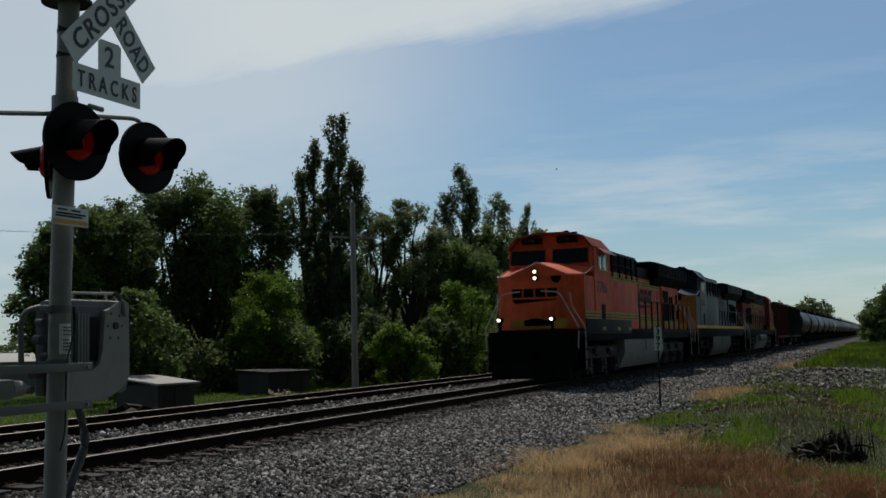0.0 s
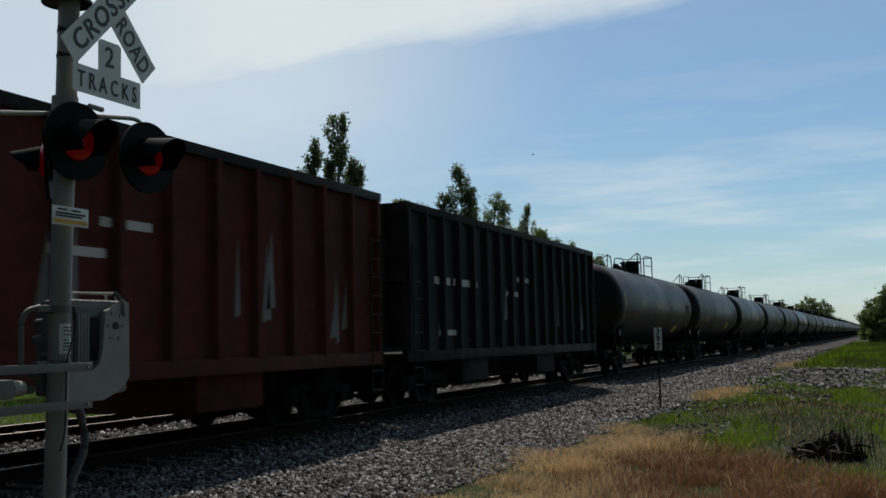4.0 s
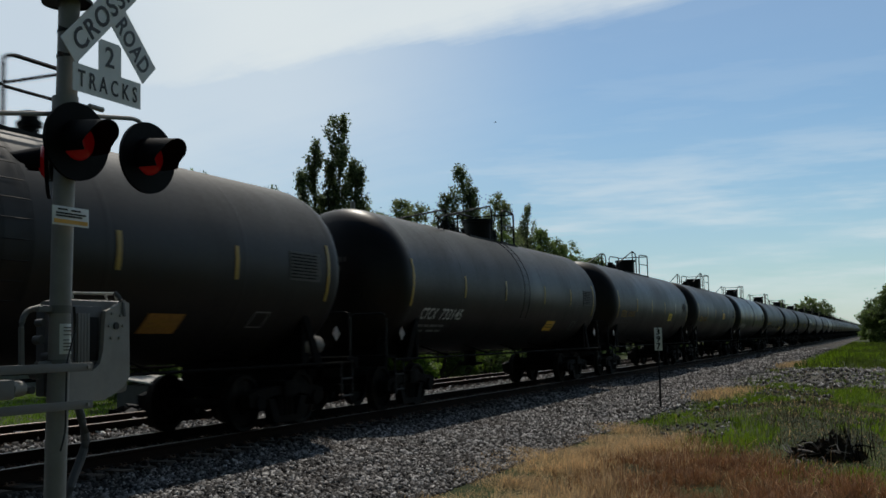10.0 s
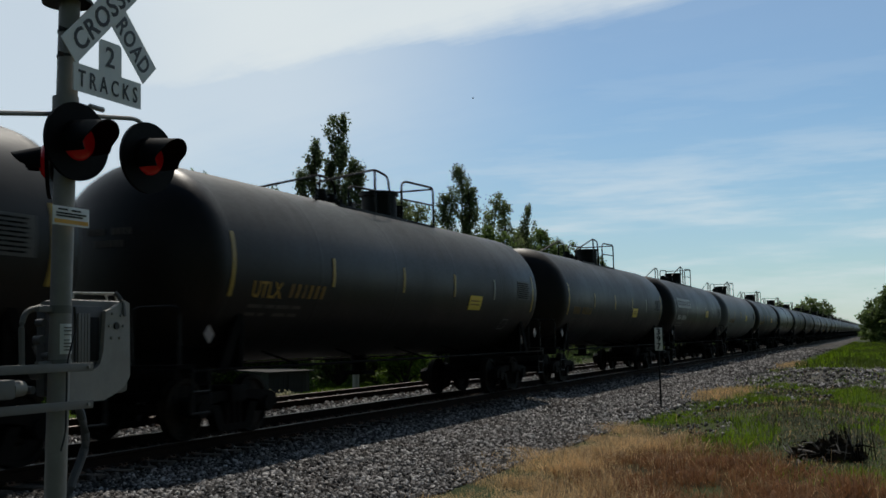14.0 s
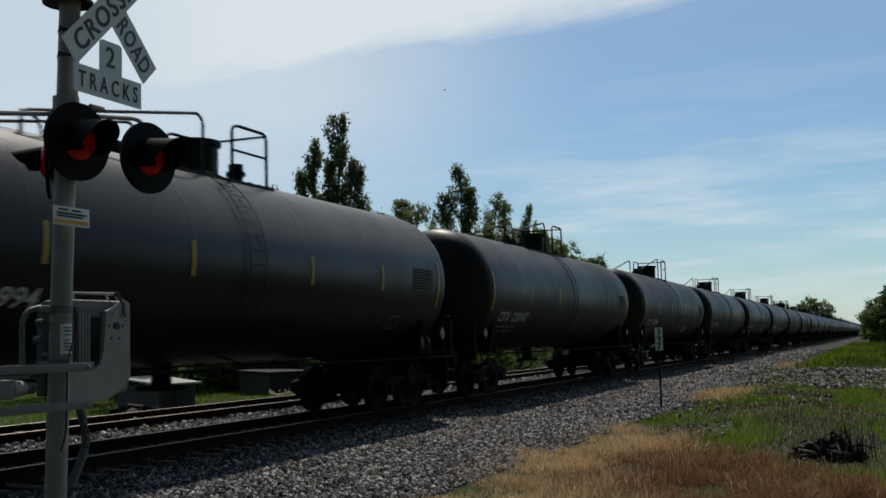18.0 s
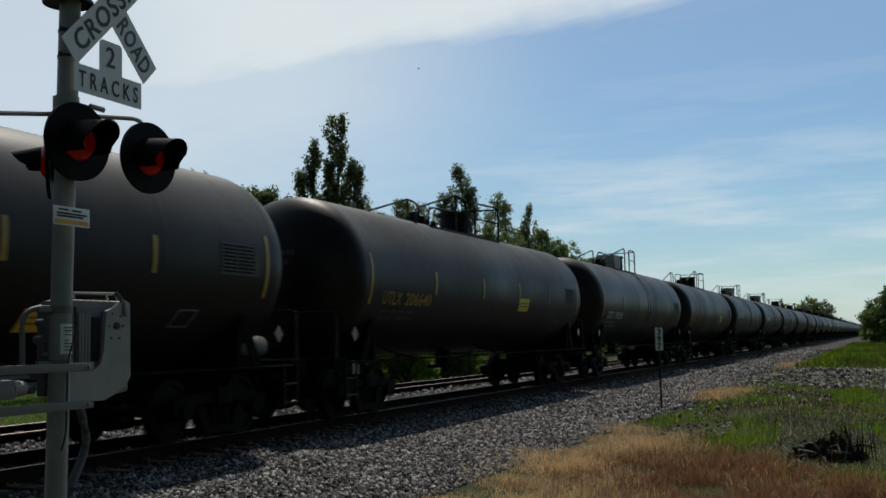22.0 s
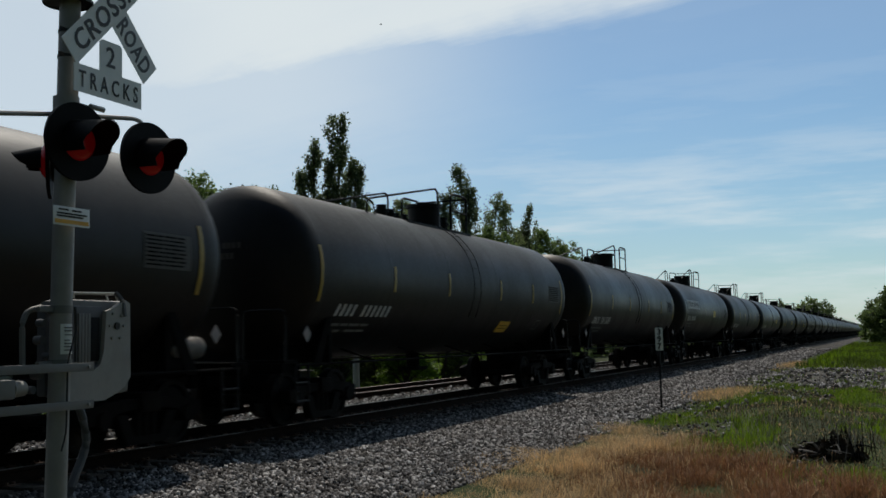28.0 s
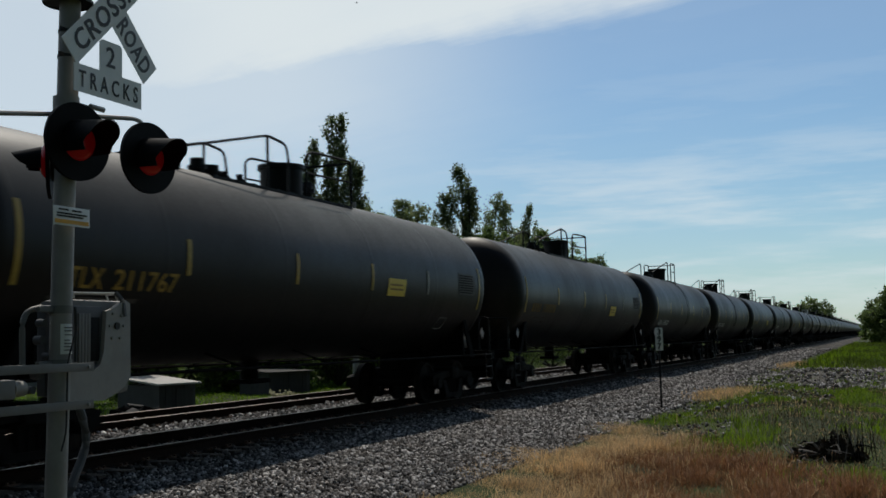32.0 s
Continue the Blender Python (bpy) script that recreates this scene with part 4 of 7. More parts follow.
    if not blue:
        for s in (-1, 1):
            for x0, x1, y in ((nf, cab1, 1.50), (cab1, wide1, 1.497), (max(cab1, wide1), 4.6, 1.127), (4.6, rear - 0.01, 1.187)):
                if x1 - x0 < 0.1:
                    continue
                low = slab("lower_stripe", x0 + 0.002, x1 - 0.002, s * (y - 0.004), s * (y + 0.004), 1.76 if x0 > -2 or old else 2.0, 2.27, stripe)
                for z in (2.06, 2.16):
                    slab("pin_stripe", x0 + 0.002, x1 - 0.002, s * (y + 0.004), s * (y + 0.008), z, z + 0.022, LOCO_BLACK, parent=low)
            for x0, x1, y in ((cab1, wide1, 1.497), (wide1, 4.4, 1.127)):
                if x1 - x0 < 0.1:
                    continue
                up = slab("upper_stripe", x0 + 0.002, x1 - 0.002, s * (y - 0.004), s * (y + 0.004), 3.42, 3.70, stripe)
                for z in (3.50, 3.60):
                    slab("pin_stripe", x0 + 0.002, x1 - 0.002, s * (y + 0.004), s * (y + 0.008), z, z + 0.02, LOCO_BLACK, parent=up)
    else:
        for s in (-1, 1):
            slab("lower_stripe", nf, 10.3, s * 1.50 - 0.01, s * 1.50 + 0.01, 1.745, 1.90, stripe)
    # radiator wings
    bm = bmesh.new()
    w0 = 2.3 if not old else 5.4
    prism(bm, [(-1.14, 3.58), (-1.52, 4.0), (-1.52, 4.54), (-1.2, 4.62), (1.2, 4.62), (1.52, 4.54), (1.52, 4.0), (1.14, 3.58)], w0, rear + 0.55, "yz")
    part("radiator_wing", bm, LOCO_BLACK if not blue else LOCO_GREY, root)
    for s in (-1, 1):
        for i in range(9 if not old else 5):
            x = w0 + 0.15 + i * 0.79
            slab("radiator_screen", x, x + 0.70, s * 1.522 - 0.008, s * 1.522 + 0.008, 4.06, 4.50, LOCO_GREY if blue else UNDER)
        for i in range(11 if not old else 14):
            x = h0 + 0.55 + i * 0.5
            slab("engine_door", x, x + 0.45, s * 1.128 - 0.012, s * 1.128 + 0.012, 2.34, 3.36, hull, 0.008)
        if hull is ORANGE:
            slab("radiator_hatch", 4.85, 6.05, s * 1.19 - 0.02, s * 1.19 + 0.012, 2.06, 3.44, UNDER, 0.02)
            for x, w_, z0, z1 in ((6.35, 0.14, 2.1, 3.2), (6.85, 0.16, 2.1, 3.2), (7.35, 0.14, 2.1, 2.9), (8.05, 0.5, 2.15, 2.6), (7.95, 0.3, 2.9, 3.35)):
                slab("louvre", x, x + w_, s * 1.20 - 0.03, s * 1.20 + 0.01, z0, z1, UNDER)
        else:
            for i in range(7):
                x = 4.95 + i * 0.50
                slab("louvre", x, x + (0.15 if i % 2 else 0.19), s * 1.20 - 0.03, s * 1.20 + 0.01, 2.15, 3.35 - 0.1 * (i > 4), UNDER)
        for x in (4.75, 8.75):
            slab("number_light", x, x + 0.16, s * 1.20, s * 1.21, 2.9, 3.1, MARK_DIM)
    for x, w_, h in ((-4.6, 0.5, 0.14), (-3.1, 0.55, 0.14), (0.1, 0.5, 0.22), (1.5, 0.3, 0.28)):
        slab("roof_hatch", x - w_, x + w_, -0.5, 0.5, 4.25, 4.32 + h + (0.14 if x < -2 and not old else 0.0), LOCO_BLACK, 0.03)
    if not old:
        slab("roof_unit", -7.7, -6.7, -0.55, 0.45, 4.93, 5.08, LOCO_BLACK, 0.04)
    for x, h in ((-6.8, 0.32), (-7.9, 0.22)):
        bm = bmesh.new()
        cyl(bm, (x, -0.35, 4.66), (x, -0.35, top + 0.05 + h * 0.6), 0.09, seg=8)
        part("antenna", bm, LOCO_BLACK, root)
    # emblem on the engine hood, as plain shapes
    for s in (-1, 1):
        x, z0, z1, w_, n = {"dark": (-1.0, 2.80, 3.34, 0.72, 4), "blue": (-0.1, 2.72, 3.60, 0.85, 3), "gold": (-0.85, 2.42, 3.28, 0.90, 4)}[emblem]
        mat = {"blue": BRONZE, "dark": EMBLEM_WORN, "gold": OLD_GOLD}[emblem]
        t = (z1 - z0) * (0.34 if emblem == "dark" else 0.20)
        stem = 0.34 if emblem == "dark" else 0.22
        k = 0.22
        for i in range(n):
            bm = bmesh.new()
            for a, b, c, e in ((x, z0, x + w_ * stem, z1), (x + w_ * stem, z0, x + w_, z0 + t), (x + w_ * stem, z1 - t, x + w_ * (1.0 if i % 2 else 0.86), z1), (x + w_ * (0.98 - stem), z0 + t, x + w_ * 0.98, z1 - t)):
                sh = lambda q: k * (q - z0) / (z1 - z0)
                prism(bm, [(a + sh(b), b), (c + sh(b), b), (c + sh(e), e), (a + sh(e), e)], s * 1.146 - 0.004, s * 1.146 + 0.004)
            part("painted_emblem", bm, mat, root, "painted emblem block")
            x += w_ + 0.14
        if emblem == "dark":
            bm = bmesh.new()
            prism(bm, [(-1.5, 2.70), (2.6, 2.66), (-1.35, 2.46)], s * 1.142 - 0.004, s * 1.142 + 0.004)
            part("painted_wedge", bm, mat, root)
    # fuel tank
    f0, f1 = (-4.3, 3.2) if not old else (-3.3, 4.2)
    bm = bmesh.new()
    prism(bm, [(-1.44, 0.80), (-1.44, 1.28), (1.44, 1.28), (1.44, 0.80), (1.2, 0.24), (-1.2, 0.24)], f0, f1, "yz")
    part("fuel_tank", bm, fuel_mat, root)
    for s in (-1, 1):
        if old:
            for x0, x1 in ((-1.3, 0.92), (1.06, 3.13)):
                bm = bmesh.new()
                lathe_x(bm, [(x0, 0.0), (x0 + 0.05, 0.2), (x0 + 0.12, 0.27), (x1 - 0.12, 0.27), (x1 - 0.05, 0.2), (x1, 0.0)], 1.08, 16, s * 1.40)
                part("air_reservoir", bm, FUEL_OLD, root)
        else:
            slab("tank_strap", -0.55, -0.48, s * 1.445 - 0.012, s * 1.445 + 0.012, 0.82, 1.26, LOCO_GREY)
    six_wheel_truck(root, -6.75, truck_mat)
    six_wheel_truck(root, 6.75, truck_mat)
    # ends: steps, plough, couplers, handrails
    for way in (-1, 1):
        e = 10.45 if way > 0 else (11.12 if not old else 10.75)      # end of the deck
        low = old and way < 0
        bm = bmesh.new()
        box(bm, way * e - 0.06, way * e + 0.06, -1.45, 1.45, 0.62, 1.62, 0.02)
        part("end_plate", bm, LOCO_BLACK, root)
        bm = bmesh.new()
        prism(bm, [(way * (e - 0.06), 0.12), (way * (e + 0.28), 0.12), (way * (e + 0.12), 0.68), (way * (e - 0.06), 0.68)], -1.30, 1.30)
        part("plough", bm, LOCO_BLACK, root)
        coupler(root, way * (e - 0.1), way)
        for s in (-1, 1):
            bm = bmesh.new()
            for i, z in enumerate((0.38, 0.70, 1.02, 1.34)):
                box(bm, way * (e - 0.48) - 0.26, way * (e - 0.48) + 0.26, s * 1.50 - 0.16 - 0.02 * i, s * 1.50 + 0.06 - 0.02 * i, z - 0.02, z + 0.02)
            for x in (e - 0.75, e - 0.2):
                box(bm, way * x - 0.012, way * x + 0.012, s * 1.42 - 0.12, s * 1.42 + 0.12, 0.34, 1.5)
            part("steps", bm, UNDER, root)
            bm = bmesh.new()
            pipe(bm, [(way * e, s * 1.52, 1.05), (way * e, s * 1.56, 1.72), (way * e, s * (0.95 if not low else 1.3), 2.84 if not low else 2.1), (way * e, s * 0.35, 2.90 if not low else 2.15)], 0.02)
            pipe(bm, [(way * (e - 0.75), s * 1.57, 0.40), (way * (e - 0.75), s * 1.57, 1.72), (way * (e - 0.36), s * 1.25, 2.4 if not low else 2.0), (way * (e - 0.30), s * 1.22, 2.85 if not low else 2.15)], 0.02)
            part("end_handrail", bm, HANDRAIL, root, "pale bent grab rail")
    for s in (-1, 1):
        bm = bmesh.new()
        first = -1.65 if not old else -4.4
        pipe(bm, [(9.45, s * 1.46, 1.66), (9.45, s * 1.46, 2.82), (first - 0.1, s * 1.46, 2.82), (first - 0.25, s * 1.46, 3.05)], 0.024)
        part("handrail", bm, rail_mat, root)
        n = 9 if not old else 11
        for i in range(n):
            x = first + (9.0 - first) * i / (n - 0.5)
            slab("handrail_post", x - 0.042, x + 0.042, s * 1.46 - 0.03, s * 1.46 + 0.03, 1.60, 2.82, rail_mat)
    # lamps
    glow = HEADLIGHT if lit else LENS_OFF
    for z in ((3.36, 3.57) if not old else (3.0, 3.18)):
        bm = bmesh.new()
        cyl(bm, (fr - 0.08, 0.08, z), (fr + 0.10, 0.08, z), 0.10, seg=16)
        hood = part("headlight_ring", bm, LOCO_BLACK, root)
        bm = bmesh.new()
        cyl(bm, (fr - 0.10, 0.08, z), (fr - 0.07, 0.08, z), 0.05, seg=16)
        part("headlight", bm, glow, root, "headlight lens")
    deck = -11.1 if not old else -10.75
    for y in (-0.66, 1.10):
        bm = bmesh.new()
        cyl(bm, (deck, y, 2.0), (deck + 0.22, y, 2.0), 0.10, seg=16)
        part("ditch_light_can", bm, LOCO_BLACK, root)
        bm = bmesh.new()
        part("lamp_post", lamp_post(deck + 0.12, y), LOCO_BLACK, root)
        cyl(bm, (deck - 0.03, y, 2.0), (deck + 0.01, y, 2.0), 0.05, seg=16)
        part("ditch_light", bm, glow, root, "ditch light lens")
    for i in range(4):
        slab("nose_emblem", fr - 0.015, fr + 0.005, 0.56 - i * 0.40, 0.90 - i * 0.40, 2.74, 3.02, LOCO_BLACK if not blue else LOCO_GREY, 0.0, "dark plain emblem block on the nose")
    bm = bmesh.new()
    prism(bm, [(-0.95, 2.66), (0.92, 2.68), (0.8, 2.54)], fr - 0.015, fr + 0.005, "yz")
    part("nose_wedge", bm, LOCO_BLACK if not blue else LOCO_GREY, root)
    slab("nose_door", fr - 0.025, fr + 0.01, -0.98, -0.66, 2.06, 3.1, nose, 0.01)
    bm = bmesh.new()
    cyl(bm, (fr - 0.02, -0.62, 3.36), (fr + 0.02, -0.62, 3.36), 0.17, seg=20)
    part("nose_roundel", bm, LOCO_BLACK, root)
    return root


# ---- tall-sided gondolas ----
RUST_RED = material("oxide_red", (0.105, 0.026, 0.022), 0.8, spec=0.12, vary=0.35, grain=3, stains=0.6, stain=(0.055, 0.030, 0.027), bump=0.15)
SOOT = material("soot_black", (0.012, 0.0115, 0.011), 0.75, spec=0.2, vary=0.35, grain=3, stains=0.5, stain=(0.05, 0.045, 0.04), bump=0.15)


def gondola(m, paint, half, ribs, label, slope=False):
    """A high-sided hopper with ribbed walls."""
    car = thing("hopper_car", m, label, "hopper car", "buffer cars behind the locomotives")
    top, bot = 4.22, 1.08
    for s in (-1, 1):
        bm = bmesh.new()
        box(bm, -half, half, s * 1.40 - 0.02, s * 1.40 + 0.02, bot, top)
        part("side_wall", bm, paint, car)
        bm = bmesh.new()
        box(bm, -half - 0.04, half + 0.04, s * 1.44 - 0.08, s * 1.44 + 0.08, top - 0.14, top + 0.03, 0.02)
        part("top_rail", bm, SOOT, car)
        bm = bmesh.new()
        box(bm, -half - 0.04, half + 0.04, s * 1.44 - 0.07, s * 1.44 + 0.07, bot - 0.12, bot + 0.12, 0.02)
        part("side_sill", bm, paint, car)
        rib = bmesh.new()
        prism(rib, [(-0.10, 0.0), (-0.055, 0.12), (0.055, 0.12), (0.10, 0.0)], bot + 0.1, top - 0.1, "xy")
        me = mesh_of("rib", rib, paint)
        for i in range(ribs):
            x = -half + 0.12 + (2 * half - 0.24) * i / (ribs - 1)
            part("rib", me, None, car, at=pose(x, s * 1.42, 0, 0, 0, 0 if s > 0 else 180))
        for way in (-1, 1):
            bm = bmesh.new()
            for e in (0.0, 0.42):
                pipe(bm, [(way * (half - 0.15 - e), s * 1.57, 0.45), (way * (half - 0.15 - e), s * 1.57, 3.4)], 0.016)
            for i in range(9):
                pipe(bm, [(way * (half - 0.15), s * 1.57, 0.5 + i * 0.35), (way * (half - 0.57), s * 1.57, 0.5 + i * 0.35)], 0.013)
            part("ladder", bm, RAILING, car)
    for way in (-1, 1):
        bm = bmesh.new()
        box(bm, way * half - 0.03, way * half + 0.03, -1.42, 1.42, bot + 0.2, top)
        part("end_wall", bm, paint, car)
        bm = bmesh.new()
        for y in (-1.0, -0.35, 0.35, 1.0):
            box(bm, way * (half + 0.06) - 0.05, way * (half + 0.06) + 0.05, y - 0.05, y + 0.05, bot + 0.2, top - 0.1)
        box(bm, way * (half + 0.06) - 0.06, way * (half + 0.06) + 0.06, -1.45, 1.45, 2.6, 2.75)
        part("end_ribs", bm, paint, car)
        bm = bmesh.new()
        box(bm, way * half - 1.9 * (way > 0) - 0.0, way * half + 1.9 * (way < 0) + way * 0.55, -0.3, 0.3, 0.72, 1.10, 0.03)
        part("draft_sill", bm, UNDER, car)
        freight_truck(car, way * (half - 1.75))
        coupler(car, way * (half + 0.45), way)
        bm = bmesh.new()
        box(bm, way * (half - 4.6) - 0.9, way * (half - 4.6) + 0.9, -1.2, 1.2, 0.40, 1.1, 0.08)
        part("hopper_bay", bm, paint, car)
    rnd = random.Random(int(half * 100))
    for i in range(16):
        x, w_ = rnd.uniform(-half + 0.4, half - 0.4), rnd.uniform(0.03, 0.16)
        z0 = bot + rnd.uniform(0.15, 0.9)
        bm = bmesh.new()
        prism(bm, [(x - w_, z0), (x + w_, z0 + 0.05), (x + w_ * 0.3, z0 + rnd.uniform(0.3, 1.3))], -1.424, -1.4205)
        part("scuff", bm, MARK_DIM, car, "pale scuffed streak")
    bm = bmesh.new()
    box(bm, -half + 0.05, half - 0.05, -1.38, 1.38, bot, bot + 0.06)
    part("floor_plate", bm, paint, car)
    bm = bmesh.new()
    for x0, x1, z0, z1 in ((-half + 1.6, -half + 2.5, 2.62, 2.78), (-half + 2.7, -half + 4.2, 2.62, 2.78), (-half + 6.3, -half + 7.3, 2.5, 2.62), (-half + 1.8, -half + 2.8, 1.5, 1.62), (-half + 7.2, -half + 8.2, 2.9, 3.02)):
        box(bm, x0, x1, -1.428, -1.42, z0, z1)
    part("lettering", bm, MARK_W, car)
    return car


def build_head():
    l1 = locomotive(pose(32.8 + 11.15, TRACK_Y[0], 0), ORANGE, GOLD, ORANGE, FUEL, TRUCK_GREY, "7796",
                    "orange and black diesel locomotive with gold stripes, headlights on", "dark", True)
    l2 = locomotive(pose(55.1 + 11.15, TRACK_Y[0], 0), BLUE, SILL_GOLD, YELLOW, FUEL_DARK, TRUCK, "3094",
                    "dark blue diesel locomotive with a yellow nose and sill", "blue", False)
    l3 = locomotive(pose(77.4 + 11.15, TRACK_Y[0], 0, 0, 0, 180), OLD_ORANGE, OLD_GOLD, OLD_ORANGE, FUEL_OLD, TRUCK_GREY, "5278",
                    "weathered orange diesel locomotive coupled rear end first", "gold", False, True)
    g1 = gondola(pose(107.7, TRACK_Y[0], 0), RUST_RED, 7.5, 15, "oxide red high-sided hopper car with ribbed walls")
    g2 = gondola(pose(123.9, TRACK_Y[0], 0), SOOT, 7.5, 17, "sooty black high-sided hopper car with ribbed walls")
    for ob in (l1, l2, l3, g1, g2):
        train.append((ob, ob.location.x))

# ---- ground ----
def ground_material():
    m = bpy.data.materials.new("ground")
    m.use_nodes = True
    w = Nodes(m.node_tree)
    out = w.add("ShaderNodeOutputMaterial")
    bsdf = w.add("ShaderNodeBsdfPrincipled", i_Roughness=0.95)
    bsdf.inputs["Specular IOR Level"].default_value = 0.2
    obj = w.add("ShaderNodeTexCoord").outputs["Object"]
    sep = w.add("ShaderNodeSeparateXYZ", (0, obj))
    n1, n2, n3 = w.noise(obj, 0.45, 5.0), w.noise(obj, 3.0, 5.0), w.noise(obj, 28.0, 4.0, 0.7)
    grass = w.mix(w.ramp(n1, 0.35, 0.65), (0.022, 0.030, 0.009), (0.048, 0.066, 0.014))
    grass = w.mix(w.math("MULTIPLY", w.ramp(n2, 0.45, 0.75), 0.5), grass, (0.085, 0.072, 0.035))
    cells = w.tree.nodes.new("ShaderNodeTexVoronoi")
    cells.inputs["Scale"].default_value = 17.0
    w.tree.links.new(obj, cells.inputs["Vector"])
    grey = w.add("ShaderNodeSeparateColor", (0, cells.outputs["Color"])).outputs[0]
    stone = w.mix(w.math("POWER", grey, 1.6), (0.010, 0.009, 0.009), (0.17, 0.16, 0.15))
    stone = w.mix(w.math("MULTIPLY", w.ramp(n1, 0.4, 0.7), 0.4), stone, (0.13, 0.105, 0.085))
    # ballast bed between its two toes, with a ragged edge
    wob = w.math("MULTIPLY", w.math("SUBTRACT", w.noise(obj, 0.8, 5.0, 0.65), 0.5), 1.6)
    yy = w.math("ADD", sep.outputs[1], wob)
    bed = w.math("MULTIPLY", w.ramp(yy, 5.2, 5.7), w.ramp(yy, 18.0, 18.7, 1.0, 0.0))
    # dirt and broken stone on the bank beside the ballast
    ex = w.math("POWER", w.math("ABSOLUTE", w.math("DIVIDE", w.math("SUBTRACT", sep.outputs[0], 50.0), 14.0)), 2.0)
    ey = w.math("POWER", w.math("ABSOLUTE", w.math("DIVIDE", w.math("SUBTRACT", sep.outputs[1], 2.0), 3.0)), 2.0)
    spot = w.math("ADD", w.math("ADD", ex, ey), w.math("MULTIPLY", w.math("SUBTRACT", n1, 0.5), 1.6))
    grass = w.mix(w.ramp(spot, 0.7, 1.2, 0.85, 0.0), grass, w.mix(w.ramp(n3, 0.3, 0.7), (0.045, 0.040, 0.035), (0.17, 0.155, 0.14)))
    col = w.mix(bed, grass, stone)
    w.tree.links.new(col, bsdf.inputs["Base Color"])
    b = w.add("ShaderNodeBump", i_Strength=0.9, i_Distance=0.04)
    h = w.math("ADD", w.math("MULTIPLY", cells.outputs["Distance"], 0.7), w.math("MULTIPLY", n3, 0.5))
    w.tree.links.new(h, b.inputs["Height"])
    w.tree.links.new(b.outputs[0], bsdf.inputs["Normal"])
    w.tree.links.new(bsdf.outputs[0], out.inputs[0])
    return m


def relief(x, y):
    """Small rise and fall of the rough ground on the camera's side."""
    k = max(0.0, min(1.0, (5.3 - y) / 1.5)) * max(0.0, min(1.0, (x - 6) / 6)) * max(0.0, min(1.0, (160 - x) / 60))
    z = k * (0.16 * noise.noise((x * 0.16, y * 0.3, 3.1)) + 0.06 * noise.noise((x * 0.7, y * 0.8, 9.4)))
    # a low bank with brush on it beside the ballast
    z += 0.42 * math.exp(-((x - 24.5) / 5.0) ** 2 - ((y - 2.1) / 1.7) ** 2) * k
    z += 0.40 * math.exp(-((x - 46.0) / 8.0) ** 2 - ((y - 2.6) / 2.2) ** 2) * k
    return z


def land(x, y):
    return ground_z(x, y) + relief(x, y)


def build_ground():
    xs = [-1500, -700, -300, -120, -50, -25, -12, -6] + [-4 + i * 1.0 for i in range(84)] + [85, 95, 110, 130, 160, 200, 260, 350, 500, 800, 1300, 2200, 4000]
    ys = [-2500, -1000, -400, -150, -60, -30, -16, -10, -7] + [-5 + i * 0.5 for i in range(54)] + [24, 28, 34, 42, 55, 75, 110, 180, 300, 600, 1200, 2500]
    verts = [(x, y, land(x, y)) for x in xs for y in ys]
    n = len(ys)
    faces = [(i * n + j, (i + 1) * n + j, (i + 1) * n + j + 1, i * n + j + 1) for i in range(len(xs) - 1) for j in range(n - 1)]
    me = bpy.data.meshes.new("ground")
    me.from_pydata(verts, [], faces)
    me.shade_smooth()
    me.materials.append(ground_material())
    tagged(new("ground", me), "grassy land with a grey ballast bed under the tracks", "ground", kind="structure")


build_ground()



